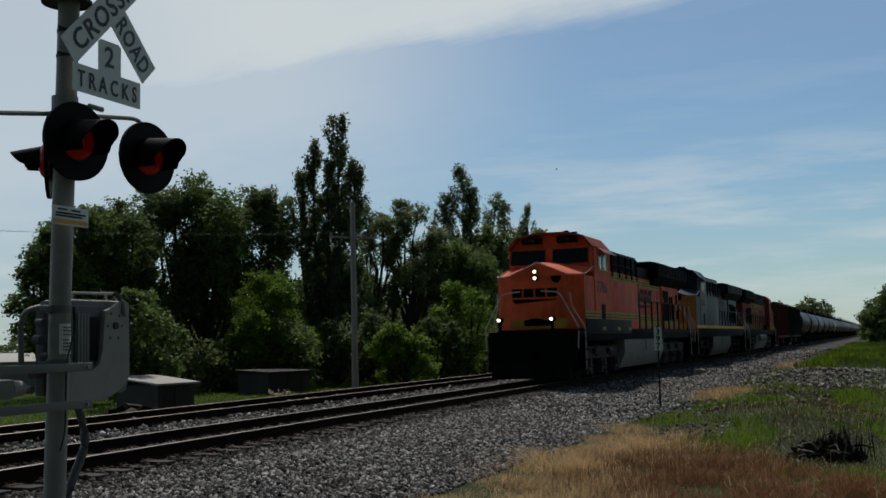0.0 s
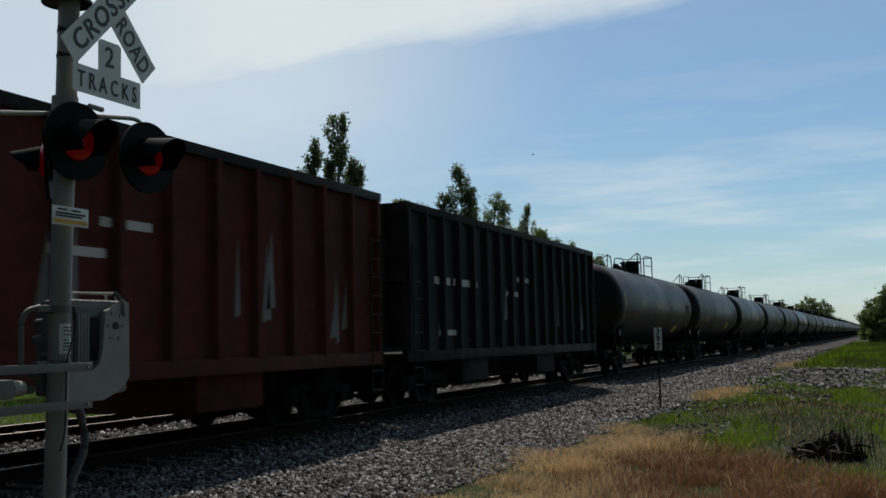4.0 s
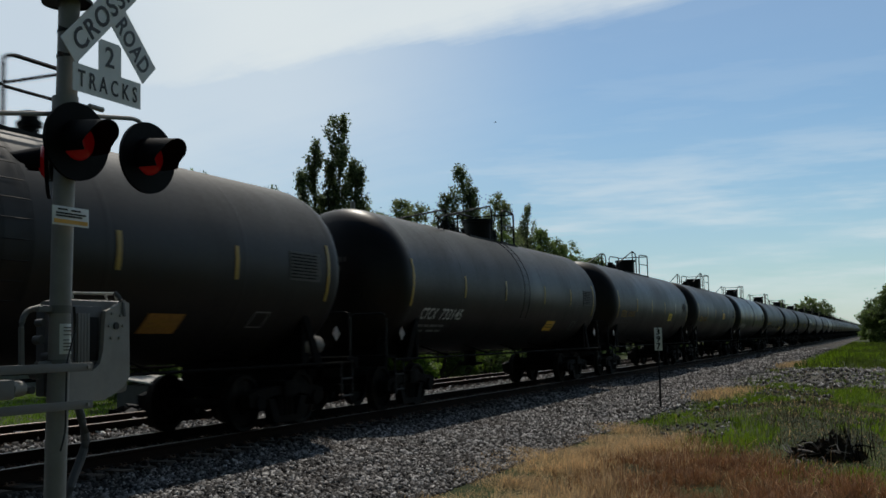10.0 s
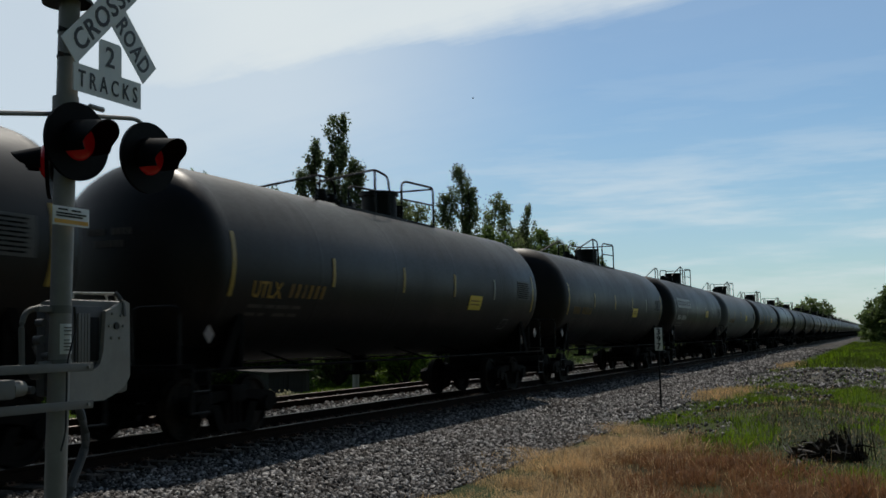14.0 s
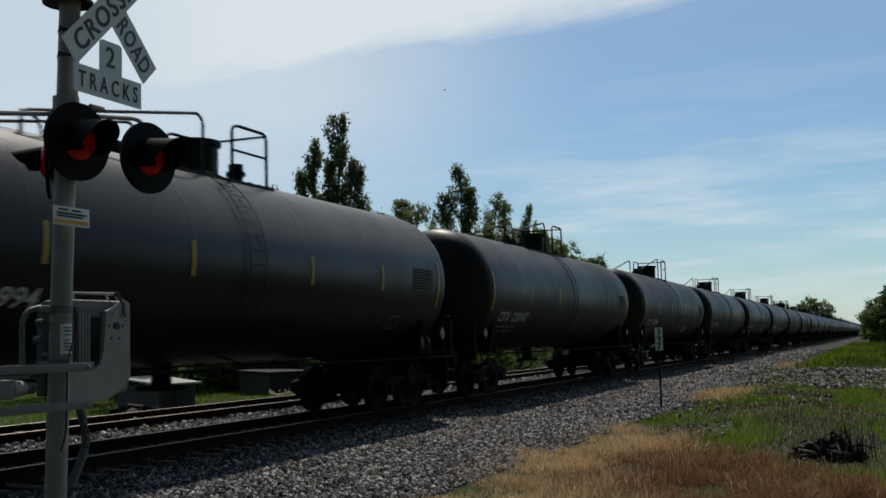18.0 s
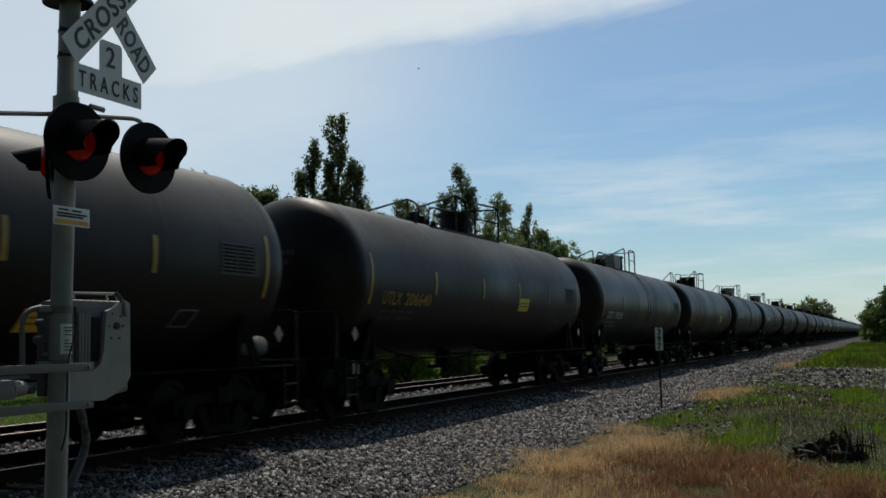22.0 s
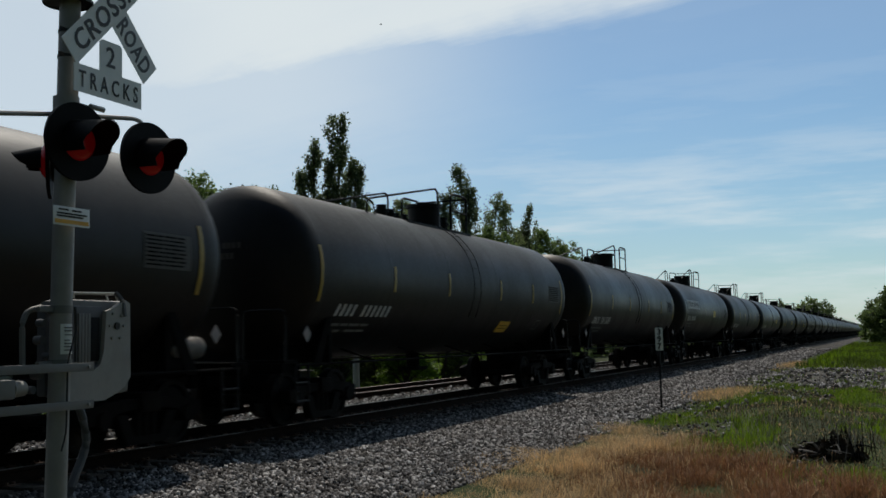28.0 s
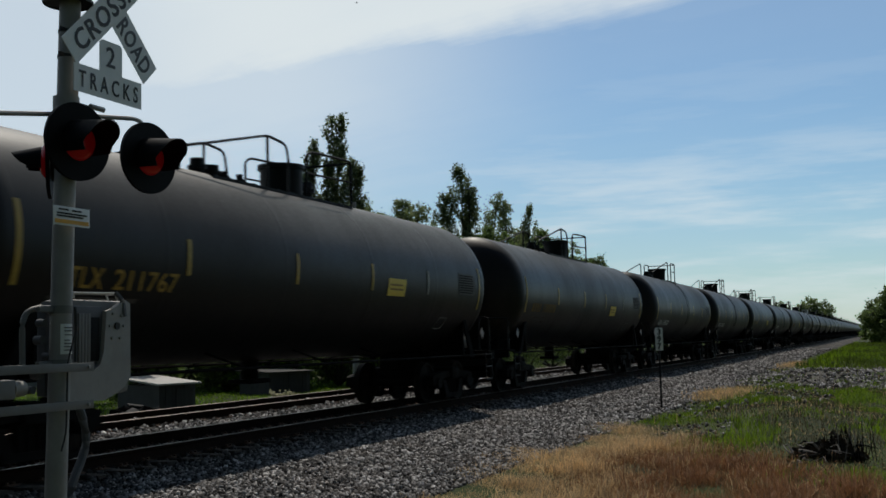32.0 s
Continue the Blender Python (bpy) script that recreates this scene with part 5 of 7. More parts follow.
def scatter_stones():
    """Loose ballast as one heap of small angular stones."""
    m = bpy.data.materials.new("ballast_stone")
    m.use_nodes = True
    w = Nodes(m.node_tree)
    out = w.add("ShaderNodeOutputMaterial")
    bsdf = w.add("ShaderNodeBsdfPrincipled", i_Roughness=0.9)
    bsdf.inputs["Specular IOR Level"].default_value = 0.25
    tone = w.add("ShaderNodeNewGeometry").outputs["Random Per Island"]
    obj = w.add("ShaderNodeTexCoord").outputs["Object"]
    col = w.mix(w.math("POWER", tone, 2.8), (0.012, 0.011, 0.012), (0.66, 0.635, 0.62))
    col = w.mix(w.math("MULTIPLY", w.ramp(w.noise(obj, 1.1, 4.0), 0.45, 0.7), 0.30), col, (0.12, 0.095, 0.08))
    col = w.mix(w.math("MULTIPLY", w.noise(obj, 60.0, 3.0), 0.22), col, (0.16, 0.15, 0.14))
    # brake dust and grease darken the stones along the main track
    sep = w.add("ShaderNodeSeparateXYZ", (0, obj))
    across = w.math("ADD", sep.outputs[1], w.math("MULTIPLY", w.math("SUBTRACT", w.noise(obj, 1.4, 4.0), 0.5), 1.3))
    dust = w.math("MULTIPLY", w.ramp(across, 8.5, 9.3, 0.0, 0.75), w.ramp(across, 11.3, 11.9, 1.0, 0.0))
    col = w.mix(dust, col, (0.030, 0.022, 0.018))
    w.tree.links.new(col, bsdf.inputs["Base Color"])
    w.tree.links.new(bsdf.outputs[0], out.inputs[0])
    base = np.array([(i, j, k) for i in (-1, 1) for j in (-1, 1) for k in (-1, 1)], dtype=float) * 0.78
    quads_ = np.array([(0, 1, 3, 2), (4, 6, 7, 5), (0, 4, 5, 1), (2, 3, 7, 6), (0, 2, 6, 4), (1, 5, 7, 3)])
    tris = np.concatenate([quads_[:, [0, 1, 2]], quads_[:, [0, 2, 3]]])
    rng = np.random.default_rng(5)
    spots = []
    for x0, x1, y0, y1, per, size in ((6, 24, 5.2, 9.0, 640, 0.0285), (24, 46, 5.2, 9.0, 260, 0.037), (46, 75, 5.3, 8.9, 75, 0.055), (75, 125, 5.3, 8.9, 22, 0.085),
                                      (10, 45, 9.0, 11.7, 60, 0.038), (10, 45, 11.7, 13.2, 150, 0.034), (12, 60, 13.2, 18.0, 30, 0.05), (20, 22.6, 2.8, 4.2, 120, 0.035), (24, 40, 1.5, 5.2, 16, 0.045), (38, 62, 0.0, 5.2, 62, 0.055)):
        k = int((x1 - x0) * (y1 - y0) * per)
        xy = rng.uniform((x0, y0), (x1, y1), (k, 2))
        if y1 < 9:
            edge = 5.55 + 0.35 * np.sin(xy[:, 0] * 0.9) + 0.2 * np.sin(xy[:, 0] * 2.3 + 1)
            if y0 > 4:
                xy = xy[(xy[:, 1] > edge + rng.normal(0, 0.12, k))]
            else:
                xy = xy[rng.random(k) < np.clip(0.55 + 0.4 * np.sin(xy[:, 0] * 0.35 + xy[:, 1] * 0.9), 0, 1)]
        spots += [(x, y, size) for x, y in xy]
    spots = np.array(spots)
    k = len(spots)
    q = rng.normal(size=(k, 4))
    q /= np.linalg.norm(q, axis=1)[:, None]
    a, b, c, d = q.T
    rot = np.stack([1 - 2 * (c * c + d * d), 2 * (b * c - d * a), 2 * (b * d + c * a), 2 * (b * c + d * a), 1 - 2 * (b * b + d * d), 2 * (c * d - b * a), 2 * (b * d - c * a), 2 * (c * d + b * a), 1 - 2 * (b * b + c * c)], 1).reshape(k, 3, 3)
    size = spots[:, 2] * rng.uniform(0.6, 1.35, k)
    shape = base[None] * rng.uniform(0.45, 1.25, (k, 8, 3)) * rng.uniform(0.6, 1.2, (k, 1, 3)) * size[:, None, None]
    pts = np.einsum("kij,knj->kni", rot, shape)
    z = np.array([land(x, y) for x, y, _ in spots]) + size * 0.45
    pts += np.stack([spots[:, 0], spots[:, 1], z], 1)[:, None, :]
    faces = (tris[None] + 8 * np.arange(k)[:, None, None]).reshape(-1, 3)
    me = bpy.data.meshes.new("ballast")
    me.vertices.add(k * 8)
    me.vertices.foreach_set("co", pts.reshape(-1))
    me.loops.add(len(faces) * 3)
    me.loops.foreach_set("vertex_index", faces.reshape(-1))
    me.polygons.add(len(faces))
    me.polygons.foreach_set("loop_start", np.arange(0, len(faces) * 3, 3))
    me.update(calc_edges=True)
    me.validate()
    me.materials.append(m)
    tagged(new("ballast", me), "loose grey crushed-stone ballast beside the rails", "ballast", kind="stuff")


scatter_stones()

# ---- tracks ----
RAIL = material("rail_steel", (0.019, 0.0115, 0.0088), 0.85, spec=0.05, metal=0.0, vary=0.3, grain=6, stains=0.5, stain=(0.020, 0.012, 0.009), bump=0.1)
RAIL_TOP = material("rail_head", (0.16, 0.145, 0.13), 0.45, metal=0.6, vary=0.2, grain=10)
RAIL_DULL = material("rail_head_dull", (0.22, 0.17, 0.14), 0.45, metal=0.7, vary=0.3, grain=10)
TIE = material("tie_wood", (0.038, 0.029, 0.023), 0.85, vary=0.45, grain=18, stains=0.4, stain=(0.075, 0.058, 0.046), bump=0.5, bump_scale=50, random=0.4, stretch=(1, 0.15, 1))
PLATE = material("tie_plate_rust", (0.10, 0.055, 0.035), 0.8, vary=0.3, grain=20)


def build_track(yc, name, head, label):
    track = tagged(new(name), label, "railway track", kind="structure")
    track.matrix_basis = pose(0, yc, 0)
    for s in (-1, 1):
        bm = bmesh.new()
        o = [(-0.07, -0.178), (0.07, -0.178), (0.07, -0.168), (0.012, -0.145), (0.010, -0.055), (0.036, -0.04), (0.036, -0.006), (-0.036, -0.006), (-0.036, -0.04), (-0.010, -0.055), (-0.012, -0.145), (-0.07, -0.168)]
        prism(bm, [(a + s * GAUGE / 2, b) for a, b in o], -120, 1500, "yz")
        rail = part("rail", bm, RAIL, track, smooth=False)
        bm = bmesh.new()
        prism(bm, [(s * GAUGE / 2 - 0.035, -0.006), (s * GAUGE / 2 + 0.035, -0.006), (s * GAUGE / 2 + 0.024, 0.0), (s * GAUGE / 2 - 0.024, 0.0)], -120, 1500, "yz")
        part("rail_head", bm, head, rail, "polished running surface", smooth=False)
    bm = bmesh.new()
    box(bm, -0.115, 0.115, -1.30, 1.30, -0.355, -0.178, 0.012)
    tie = mesh_of("tie", bm, TIE)
    bm = bmesh.new()
    for s in (-1, 1):
        box(bm, -0.09, 0.09, s * GAUGE / 2 - 0.17, s * GAUGE / 2 + 0.17, -0.18, -0.166)
        for dx, dy in ((-0.05, -0.10), (0.05, 0.10), (0.05, -0.10)):
            box(bm, dx - 0.015, dx + 0.015, s * GAUGE / 2 + dy - 0.015, s * GAUGE / 2 + dy + 0.015, -0.168, -0.14)
    plates = mesh_of("tie_plates", bm, PLATE, smooth=False)
    rnd = random.Random(3)
    x = 2.0
    while x < 78:
        t = part("tie", tie, None, track, at=pose(x, rnd.uniform(-0.05, 0.05), rnd.uniform(-0.012, 0.006), 0, 0, rnd.uniform(-0.8, 0.8)))
        part("tie_plates", plates, None, t)
        x += 0.50 + rnd.uniform(-0.025, 0.025)
    far = bmesh.new()
    while x < 320:
        box(far, x - 0.115, x + 0.115, -1.3, 1.3, -0.33, -0.178)
        x += 0.5
    tagged(part("far_ties", far, TIE, track, smooth=False), kind="stuff")


build_track(TRACK_Y[0], "track_1", RAIL_TOP, "main railway track on wooden ties in ballast")
build_track(TRACK_Y[1], "track_2", RAIL_DULL, "second railway track on wooden ties, empty")

# ---- vegetation ----
BARK = material("bark", (0.050, 0.042, 0.034), 0.9, vary=0.4, grain=10, bump=0.6, bump_scale=30, stretch=(1, 1, 0.3))
LEAF_POPLAR = leafy("poplar_leaf", (0.150, 0.205, 0.110), 0.45, 0.55)
LEAF_DARK = leafy("dark_leaf", (0.120, 0.180, 0.066), 0.40, 0.55)
LEAF_MID = leafy("mid_leaf", (0.145, 0.225, 0.072), 0.42, 0.55)
LEAF_BRIGHT = leafy("bright_leaf", (0.150, 0.260, 0.036), 0.42, 0.55)
LEAF_FLOWER = leafy("pale_flowers", (0.42, 0.42, 0.30), 0.35, 0.4)
LEAF_PALE = leafy("pale_leaf", (0.185, 0.245, 0.115), 0.35, 0.55)
GRASS_DRY = leafy("dry_grass", (0.62, 0.47, 0.29), 0.45, 0.30, 0.8)
GRASS_BROWN = leafy("brown_grass", (0.225, 0.112, 0.055), 0.5, 0.30, 0.8)
GRASS_GREEN = leafy("green_grass", (0.145, 0.250, 0.014), 0.6, 0.40, 0.7)
GRASS_RANK = leafy("rank_green", (0.085, 0.130, 0.020), 0.5, 0.40, 0.7)
GRASS_DARK = leafy("dark_weeds", (0.075, 0.068, 0.040), 0.5, 0.3, 0.8)
LAWN = leafy("lawn_grass", (0.16, 0.30, 0.020), 0.4, 0.40, 0.7)


def quads(name, centre, size, rng, mat, droop=0.0, aspect=1.6, flat=0.55):
    """A cloud of small leaf blades, each a bent pair of triangles turned its own way."""
    k = len(centre)
    u = rng.normal(size=(k, 3))
    u[:, 2] = u[:, 2] * flat - droop
    u /= np.linalg.norm(u, axis=1)[:, None]
    w = rng.normal(size=(k, 3))
    w[:, 2] *= flat
    v = w - u * np.sum(u * w, axis=1)[:, None]
    v /= np.linalg.norm(v, axis=1)[:, None] + 1e-9
    n = np.cross(u, v)
    s = (size * rng.uniform(0.55, 1.35, k))[:, None]
    a, b = centre - u * s * aspect / 2, centre + u * s * aspect / 2
    l, r = centre + v * s * 0.5 + n * s * 0.15, centre - v * s * 0.5 + n * s * 0.15
    pts = np.stack([a, l, b, r], 1).reshape(-1, 3)
    idx = (np.array([0, 1, 2, 0, 2, 3])[None] + 4 * np.arange(k)[:, None]).reshape(-1)
    me = bpy.data.meshes.new(name)
    me.vertices.add(k * 4)
    me.vertices.foreach_set("co", pts.reshape(-1))
    me.loops.add(k * 6)
    me.loops.foreach_set("vertex_index", idx)
    me.polygons.add(k * 2)
    me.polygons.foreach_set("loop_start", np.arange(0, k * 6, 3))
    me.update(calc_edges=True)
    me.materials.append(mat)
    return me


def limb(bm, a, b, r0, r1, seg=7):
    cyl(bm, a, b, r0, r1, seg)


def crooked(bm, pts, r0, r1, seg=6):
    """A limb along several points, thinning as it goes."""
    n = len(pts) - 1
    for i in range(n):
        limb(bm, pts[i], pts[i + 1], r0 + (r1 - r0) * i / n, r0 + (r1 - r0) * (i + 1) / n, seg)


def poplar_frame(bm, h, spires, rng, left):
    """Upswept brush-like spires on stems that part low down."""
    twigs = []
    for off, depth, share, rr in spires:
        top = h * share
        side = left * off + Vector((left.y, -left.x, 0)) * depth
        r = 0.09 + 0.008 * h
        stem = [Vector((0, 0, 0)) + side * 0.25, side * 0.75 + Vector((0, 0, top * 0.28)), side + Vector((0, 0, top * 0.55)), side * 1.05 + Vector((0, 0, top * 0.97))]
        crooked(bm, stem, r, 0.025, 7)
        z0, count = h * 0.08, int(58 * share)
        for i in range(count):
            t = (i + rng.uniform(0, 1)) / count
            z = z0 + (top * 0.93 - z0) * t
            k = 0.0 if z < top * 0.28 else min(1.0, (z - top * 0.28) / (top * 0.27))
            s0 = side * (0.75 + 0.25 * k if z > top * 0.28 else 0.25 + 0.5 * z / (top * 0.28)) + Vector((0, 0, z))
            taper = 1.0 if t < 0.75 else max(0.30, 1.0 - (t - 0.75) * 2.4)
            reach = rr * taper * rng.uniform(0.25, 1.0)
            a = rng.uniform(0, 6.283)
            s1 = s0 + Vector((reach * math.cos(a), reach * math.sin(a), rng.uniform(0.9, 2.3) * (0.5 + 0.5 * rr)))
            s1.z = min(s1.z, top - rng.uniform(0, 0.5))
            mid = s0.lerp(s1, 0.5) + Vector((reach * math.cos(a), reach * math.sin(a), 0)) * 0.22
            crooked(bm, [s0, mid, s1], 0.026, 0.008, 4)
            twigs.append((s0.lerp(mid, 0.5), mid, 0.10, 0.5))
            twigs.append((mid, s1, 0.09 + 0.05 * rr, rng.uniform(0.6, 1.6)))
    return twigs


def broad_frame(bm, h, width, kind, rng):
    """A forked trunk whose limbs each carry a rounded lobe of the crown, hung with leafy sprays."""
    twigs = []
    fork = h * {"broad": 0.14, "airy": 0.22, "bush": 0.03}[kind]
    r = 0.07 + 0.011 * h
    limb(bm, (0, 0, -0.05), (0, 0, fork), r, r * 0.8)
    lobes, low, high = {"broad": (18, 0.32, 0.87), "airy": (15, 0.34, 0.86), "bush": (10, 0.14, 0.80)}[kind]
    for i in range(lobes):
        t = (i + 0.5) / lobes
        a = 2.4 * i + rng.uniform(-0.5, 0.5)
        reach = math.sqrt(max(0.05, 1.0 - ((t - 0.38) / 0.66) ** 2))
        out = width * 0.36 * reach * rng.uniform(0.45, 1.0)
        rad = width * rng.uniform(0.15, 0.23) * (1.08 - 0.3 * t) * (0.85 if kind == "airy" else 1.0)
        way = Vector((math.cos(a), math.sin(a), 0))
        mid = way * out + Vector((0, 0, h * (low + (high - low) * t + rng.uniform(-0.03, 0.03))))
        s0 = Vector((0, 0, fork * rng.uniform(0.75, 1.0)))
        knee = s0.lerp(mid, 0.40) + way * out * 0.12 + Vector(rng.normal(size=3)) * 0.02 * h
        elbow = s0.lerp(mid, 0.72) + Vector(rng.normal(size=3)) * 0.02 * h
        crooked(bm, [s0, knee, elbow, mid], r * 0.5, 0.03, 6)
        tall = rng.uniform(0.9, 1.35)
        for j in range(34):
            d = Vector(rng.normal(size=3)).normalized()
            d.z *= tall
            q0 = mid + d * rad * rng.uniform(0.25, 0.75)
            q1 = mid + d * rad * rng.uniform(0.80, 1.16)
            if kind == "broad":
                q1.z -= rad * rng.uniform(0.0, 0.55)
            if j < 6:
                limb(bm, mid, q1, 0.026, 0.008, 4)
            twigs.append((q0, q1, rad * 0.10 + 0.045, rng.uniform(0.3, 1.5)))
    return twigs


def tree(az, dist, height, width, mat, kind, label, seed, leaf=0.20, count=5000, name="tree", spires=()):
    """A tapered trunk with limbs, and leaves gathered in uneven sprays along them."""
    rng = np.random.default_rng(seed)
    x, y = dist * math.cos(radians(az)), dist * math.sin(radians(az))
    ob = thing(name, pose(x, y, ground_z(x, y) - 0.05), label, "tree" if name == "tree" else "shrub", "trees beyond the tracks" if name == "tree" else "shrubs beyond the tracks")
    bm = bmesh.new()
    left = Vector((-math.sin(radians(az)), math.cos(radians(az)), 0))
    twigs = poplar_frame(bm, height, spires, rng, left) if kind == "poplar" else broad_frame(bm, height, width, kind, rng)
    p0, p1 = np.array([tuple(q[0]) for q in twigs]), np.array([tuple(q[1]) for q in twigs])
    sc = np.array([q[2] for q in twigs])
    weight = (np.linalg.norm(p1 - p0, axis=1) + 0.1) * np.array([q[3] for q in twigs])
    pick = rng.choice(len(twigs), count, p=weight / weight.sum())
    t = rng.uniform(0, 1, (count, 1)) ** 0.8
    pos = p0[pick] * (1 - t) + p1[pick] * t + rng.normal(size=(count, 3)) * sc[pick][:, None]
    # bring the crown to its height and spread, and the limbs with it
    kz = height / np.quantile(pos[:, 2], 0.997 if kind != "poplar" else 0.9997)
    kr = 1.0 if kind == "poplar" else width / 2 / np.quantile(np.abs(pos[:, :2]), 0.985)
    pos *= np.array([kr, kr, kz])
    bmesh.ops.scale(bm, vec=(kr, kr, kz), verts=bm.verts)
    pos[:, 2] = np.maximum(pos[:, 2], 0.05)
    part("trunk", bm, BARK, ob)
    part("crown", quads("crown", pos, leaf, rng, mat, -0.7 if kind == "poplar" else 0.2), None, ob)
    return ob


swaying = []


def build_trees():
    for az, d, h, w_, mat, kind, label, leaf, n in (
            (42.85, 54, 8.1, 3.3, LEAF_MID, "broad", "leafy green tree at the end of the row", 0.14, 12000),
            (41.3, 56, 9.4, 4.6, LEAF_MID, "broad", "green broadleaf tree in the row beyond the tracks", 0.14, 13000),
            (39.6, 58, 10.0, 4.8, LEAF_DARK, "broad", "dark green broadleaf tree in the row", 0.14, 13000),
            (37.2, 62, 11.4, 6.0, LEAF_DARK, "broad", "large spreading tree with open branches", 0.14, 15000),
            (35.2, 62, 12.1, 6.0, LEAF_MID, "broad", "large spreading tree with open branches", 0.14, 15000),
            (32.3, 64, 11.7, 5.4, LEAF_DARK, "broad", "dark green broadleaf tree in the row", 0.15, 14000),
            (31.9, 56, 6.1, 4.4, LEAF_BRIGHT, "bush", "bright yellow-green young tree in the row", 0.11, 11000),
            (28.5, 69, 8.6, 5.0, LEAF_DARK, "broad", "dark green tree below the poplar", 0.15, 9000),
            (26.15, 74, 12.0, 4.4, LEAF_PALE, "airy", "light green tree with an open crown", 0.13, 8500),
            (24.3, 75, 12.4, 5.0, LEAF_PALE, "airy", "light green tree with an open crown", 0.13, 9500),
            (22.9, 77, 10.0, 4.6, LEAF_MID, "broad", "green tree in the row", 0.15, 9000),
            (21.2, 78, 9.6, 5.2, LEAF_MID, "broad", "green tree in the row", 0.15, 10000),
            (19.45, 95, 15.4, 5.0, LEAF_PALE, "broad", "airy pale green tree with gaps", 0.14, 6500),
            (19.9, 91, 12.0, 5.2, LEAF_MID, "broad", "green tree in the row", 0.17, 9000),
            (18.2, 108, 13.3, 5.0, LEAF_MID, "broad", "green tree beyond the tracks", 0.18, 8500),
            (17.0, 118, 14.5, 5.8, LEAF_MID, "broad", "green tree beyond the tracks", 0.19, 8500),
            (15.6, 130, 13.7, 6.0, LEAF_MID, "broad", "green tree beyond the tracks", 0.20, 7500),
            (14.3, 150, 13.6, 5.6, LEAF_DARK, "broad", "green tree beyond the tracks", 0.24, 5000)):
        tree(az, d, h, w_, mat, kind, label, int(az * 10), leaf * 0.86, int(n * 2.0))
    for az, d, h, n, spires in (
            (28.35, 66, 16.8, 44000, ((-0.25, 0.0, 1.0, 1.30), (1.25, 0.5, 0.91, 0.85), (2.05, -0.3, 0.78, 0.85), (-1.25, 0.4, 0.83, 1.15), (0.4, -0.8, 0.82, 0.8))),
            (21.5, 87, 17.0, 28000, ((-0.15, 0.0, 1.0, 1.45), (1.35, 0.3, 0.87, 1.05), (-0.7, -0.6, 0.88, 1.1))),
            (17.85, 105, 15.9, 11000, ((0.0, 0.0, 1.0, 1.15), (0.5, 0.4, 0.86, 0.8)))):
        swaying.append(tree(az, d, h, 4.0, LEAF_POPLAR, "poplar", "tall dark columnar poplar swaying in the wind", int(az * 7), 0.115, n, spires=spires))
    # shrubs in front of the row
    for az, d, h, w_, mat, n, label in (
            (38.6, 42, 4.5, 3.0, LEAF_MID, 8000, "leafy green shrub in front of the tree row"),
            (41.2, 46, 4.2, 3.2, LEAF_DARK, 5000, "leafy dark green shrub in front of the tree row"),
            (36.9, 52, 3.4, 3.2, LEAF_DARK, 5000, "leafy dark green shrub in front of the tree row"),
            (34.2, 55, 2.6, 3.4, LEAF_DARK, 5000, "leafy dark green shrub in front of the tree row"),
            (32.6, 54, 4.2, 3.2, LEAF_BRIGHT, 6000, "bright green leafy shrub in front of the tree row"),
            (30.6, 54, 3.6, 3.0, LEAF_MID, 5500, "leafy green shrub in front of the tree row"),
            (31.0, 41.5, 0.5, 1.5, LEAF_FLOWER, 1100, "low pale flowering shrub beside the shed"),
            (28.3, 57, 3.6, 3.4, LEAF_DARK, 5500, "leafy dark green shrub in front of the tree row"),
            (26.3, 58, 4.0, 3.0, LEAF_DARK, 5500, "leafy dark green shrub in front of the tree row"),
            (24.7, 54, 3.2, 3.4, LEAF_BRIGHT, 8000, "bright green leafy shrub in front of the tree row"),
            (22.9, 58, 3.6, 3.2, LEAF_DARK, 5000, "leafy dark green shrub in front of the tree row"),
            (21.5, 60, 5.6, 3.6, LEAF_BRIGHT, 8000, "tall bright green shrub in front of the tree row"),
            (20.2, 64, 3.2, 3.6, LEAF_MID, 5500, "leafy green shrub in front of the tree row"),
            (18.6, 72, 4.0, 4.6, LEAF_MID, 4500, "leafy green shrub in front of the tree row"),
            (16.8, 80, 4.0, 5.0, LEAF_MID, 4000, "leafy green shrub in front of the tree row")):
        tree(az, d, h, w_, mat, "bush", label, int(az * 11), 0.12, n, "shrub")
    # far trees down the line
    for az, d, h, w_, n in ((3.3, 330, 12.3, 13.5, 5200), (4.96, 420, 14.2, 10.5, 2600), (5.62, 340, 10.4, 6.0, 1300), (4.3, 400, 9.0, 10.0, 1500)):
        tree(az, d, h, w_, LEAF_DARK, "broad", "distant rounded tree beyond the train", int(az * 31), 0.55, n)
    tree(-0.6, 165, 8.4, 8.4, LEAF_DARK, "broad", "dark leafy tree beside the line", 77, 0.26, 16000)
    tree(0.35, 185, 4.0, 5.0, LEAF_MID, "bush", "low shrub below the line-side tree", 78, 0.30, 2500, "shrub")
    # far woods behind everything
    rng = np.random.default_rng(12)
    az = rng.uniform(6, 44.0, 16000)
    d = rng.uniform(80, 100, 16000) + np.maximum(0, 22 - az) * 6
    top = 5.6 + 1.3 * np.sin(az * 1.7) + 0.7 * np.sin(az * 5.1) + rng.normal(0, 0.5, 16000)
    pts = np.stack([d * np.cos(np.radians(az)), d * np.sin(np.radians(az)), -1 + top * rng.uniform(0, 1, 16000) ** 0.8], 1)
    az2 = rng.uniform(43.5, 62, 5000)
    d2 = rng.uniform(150, 175, 5000)
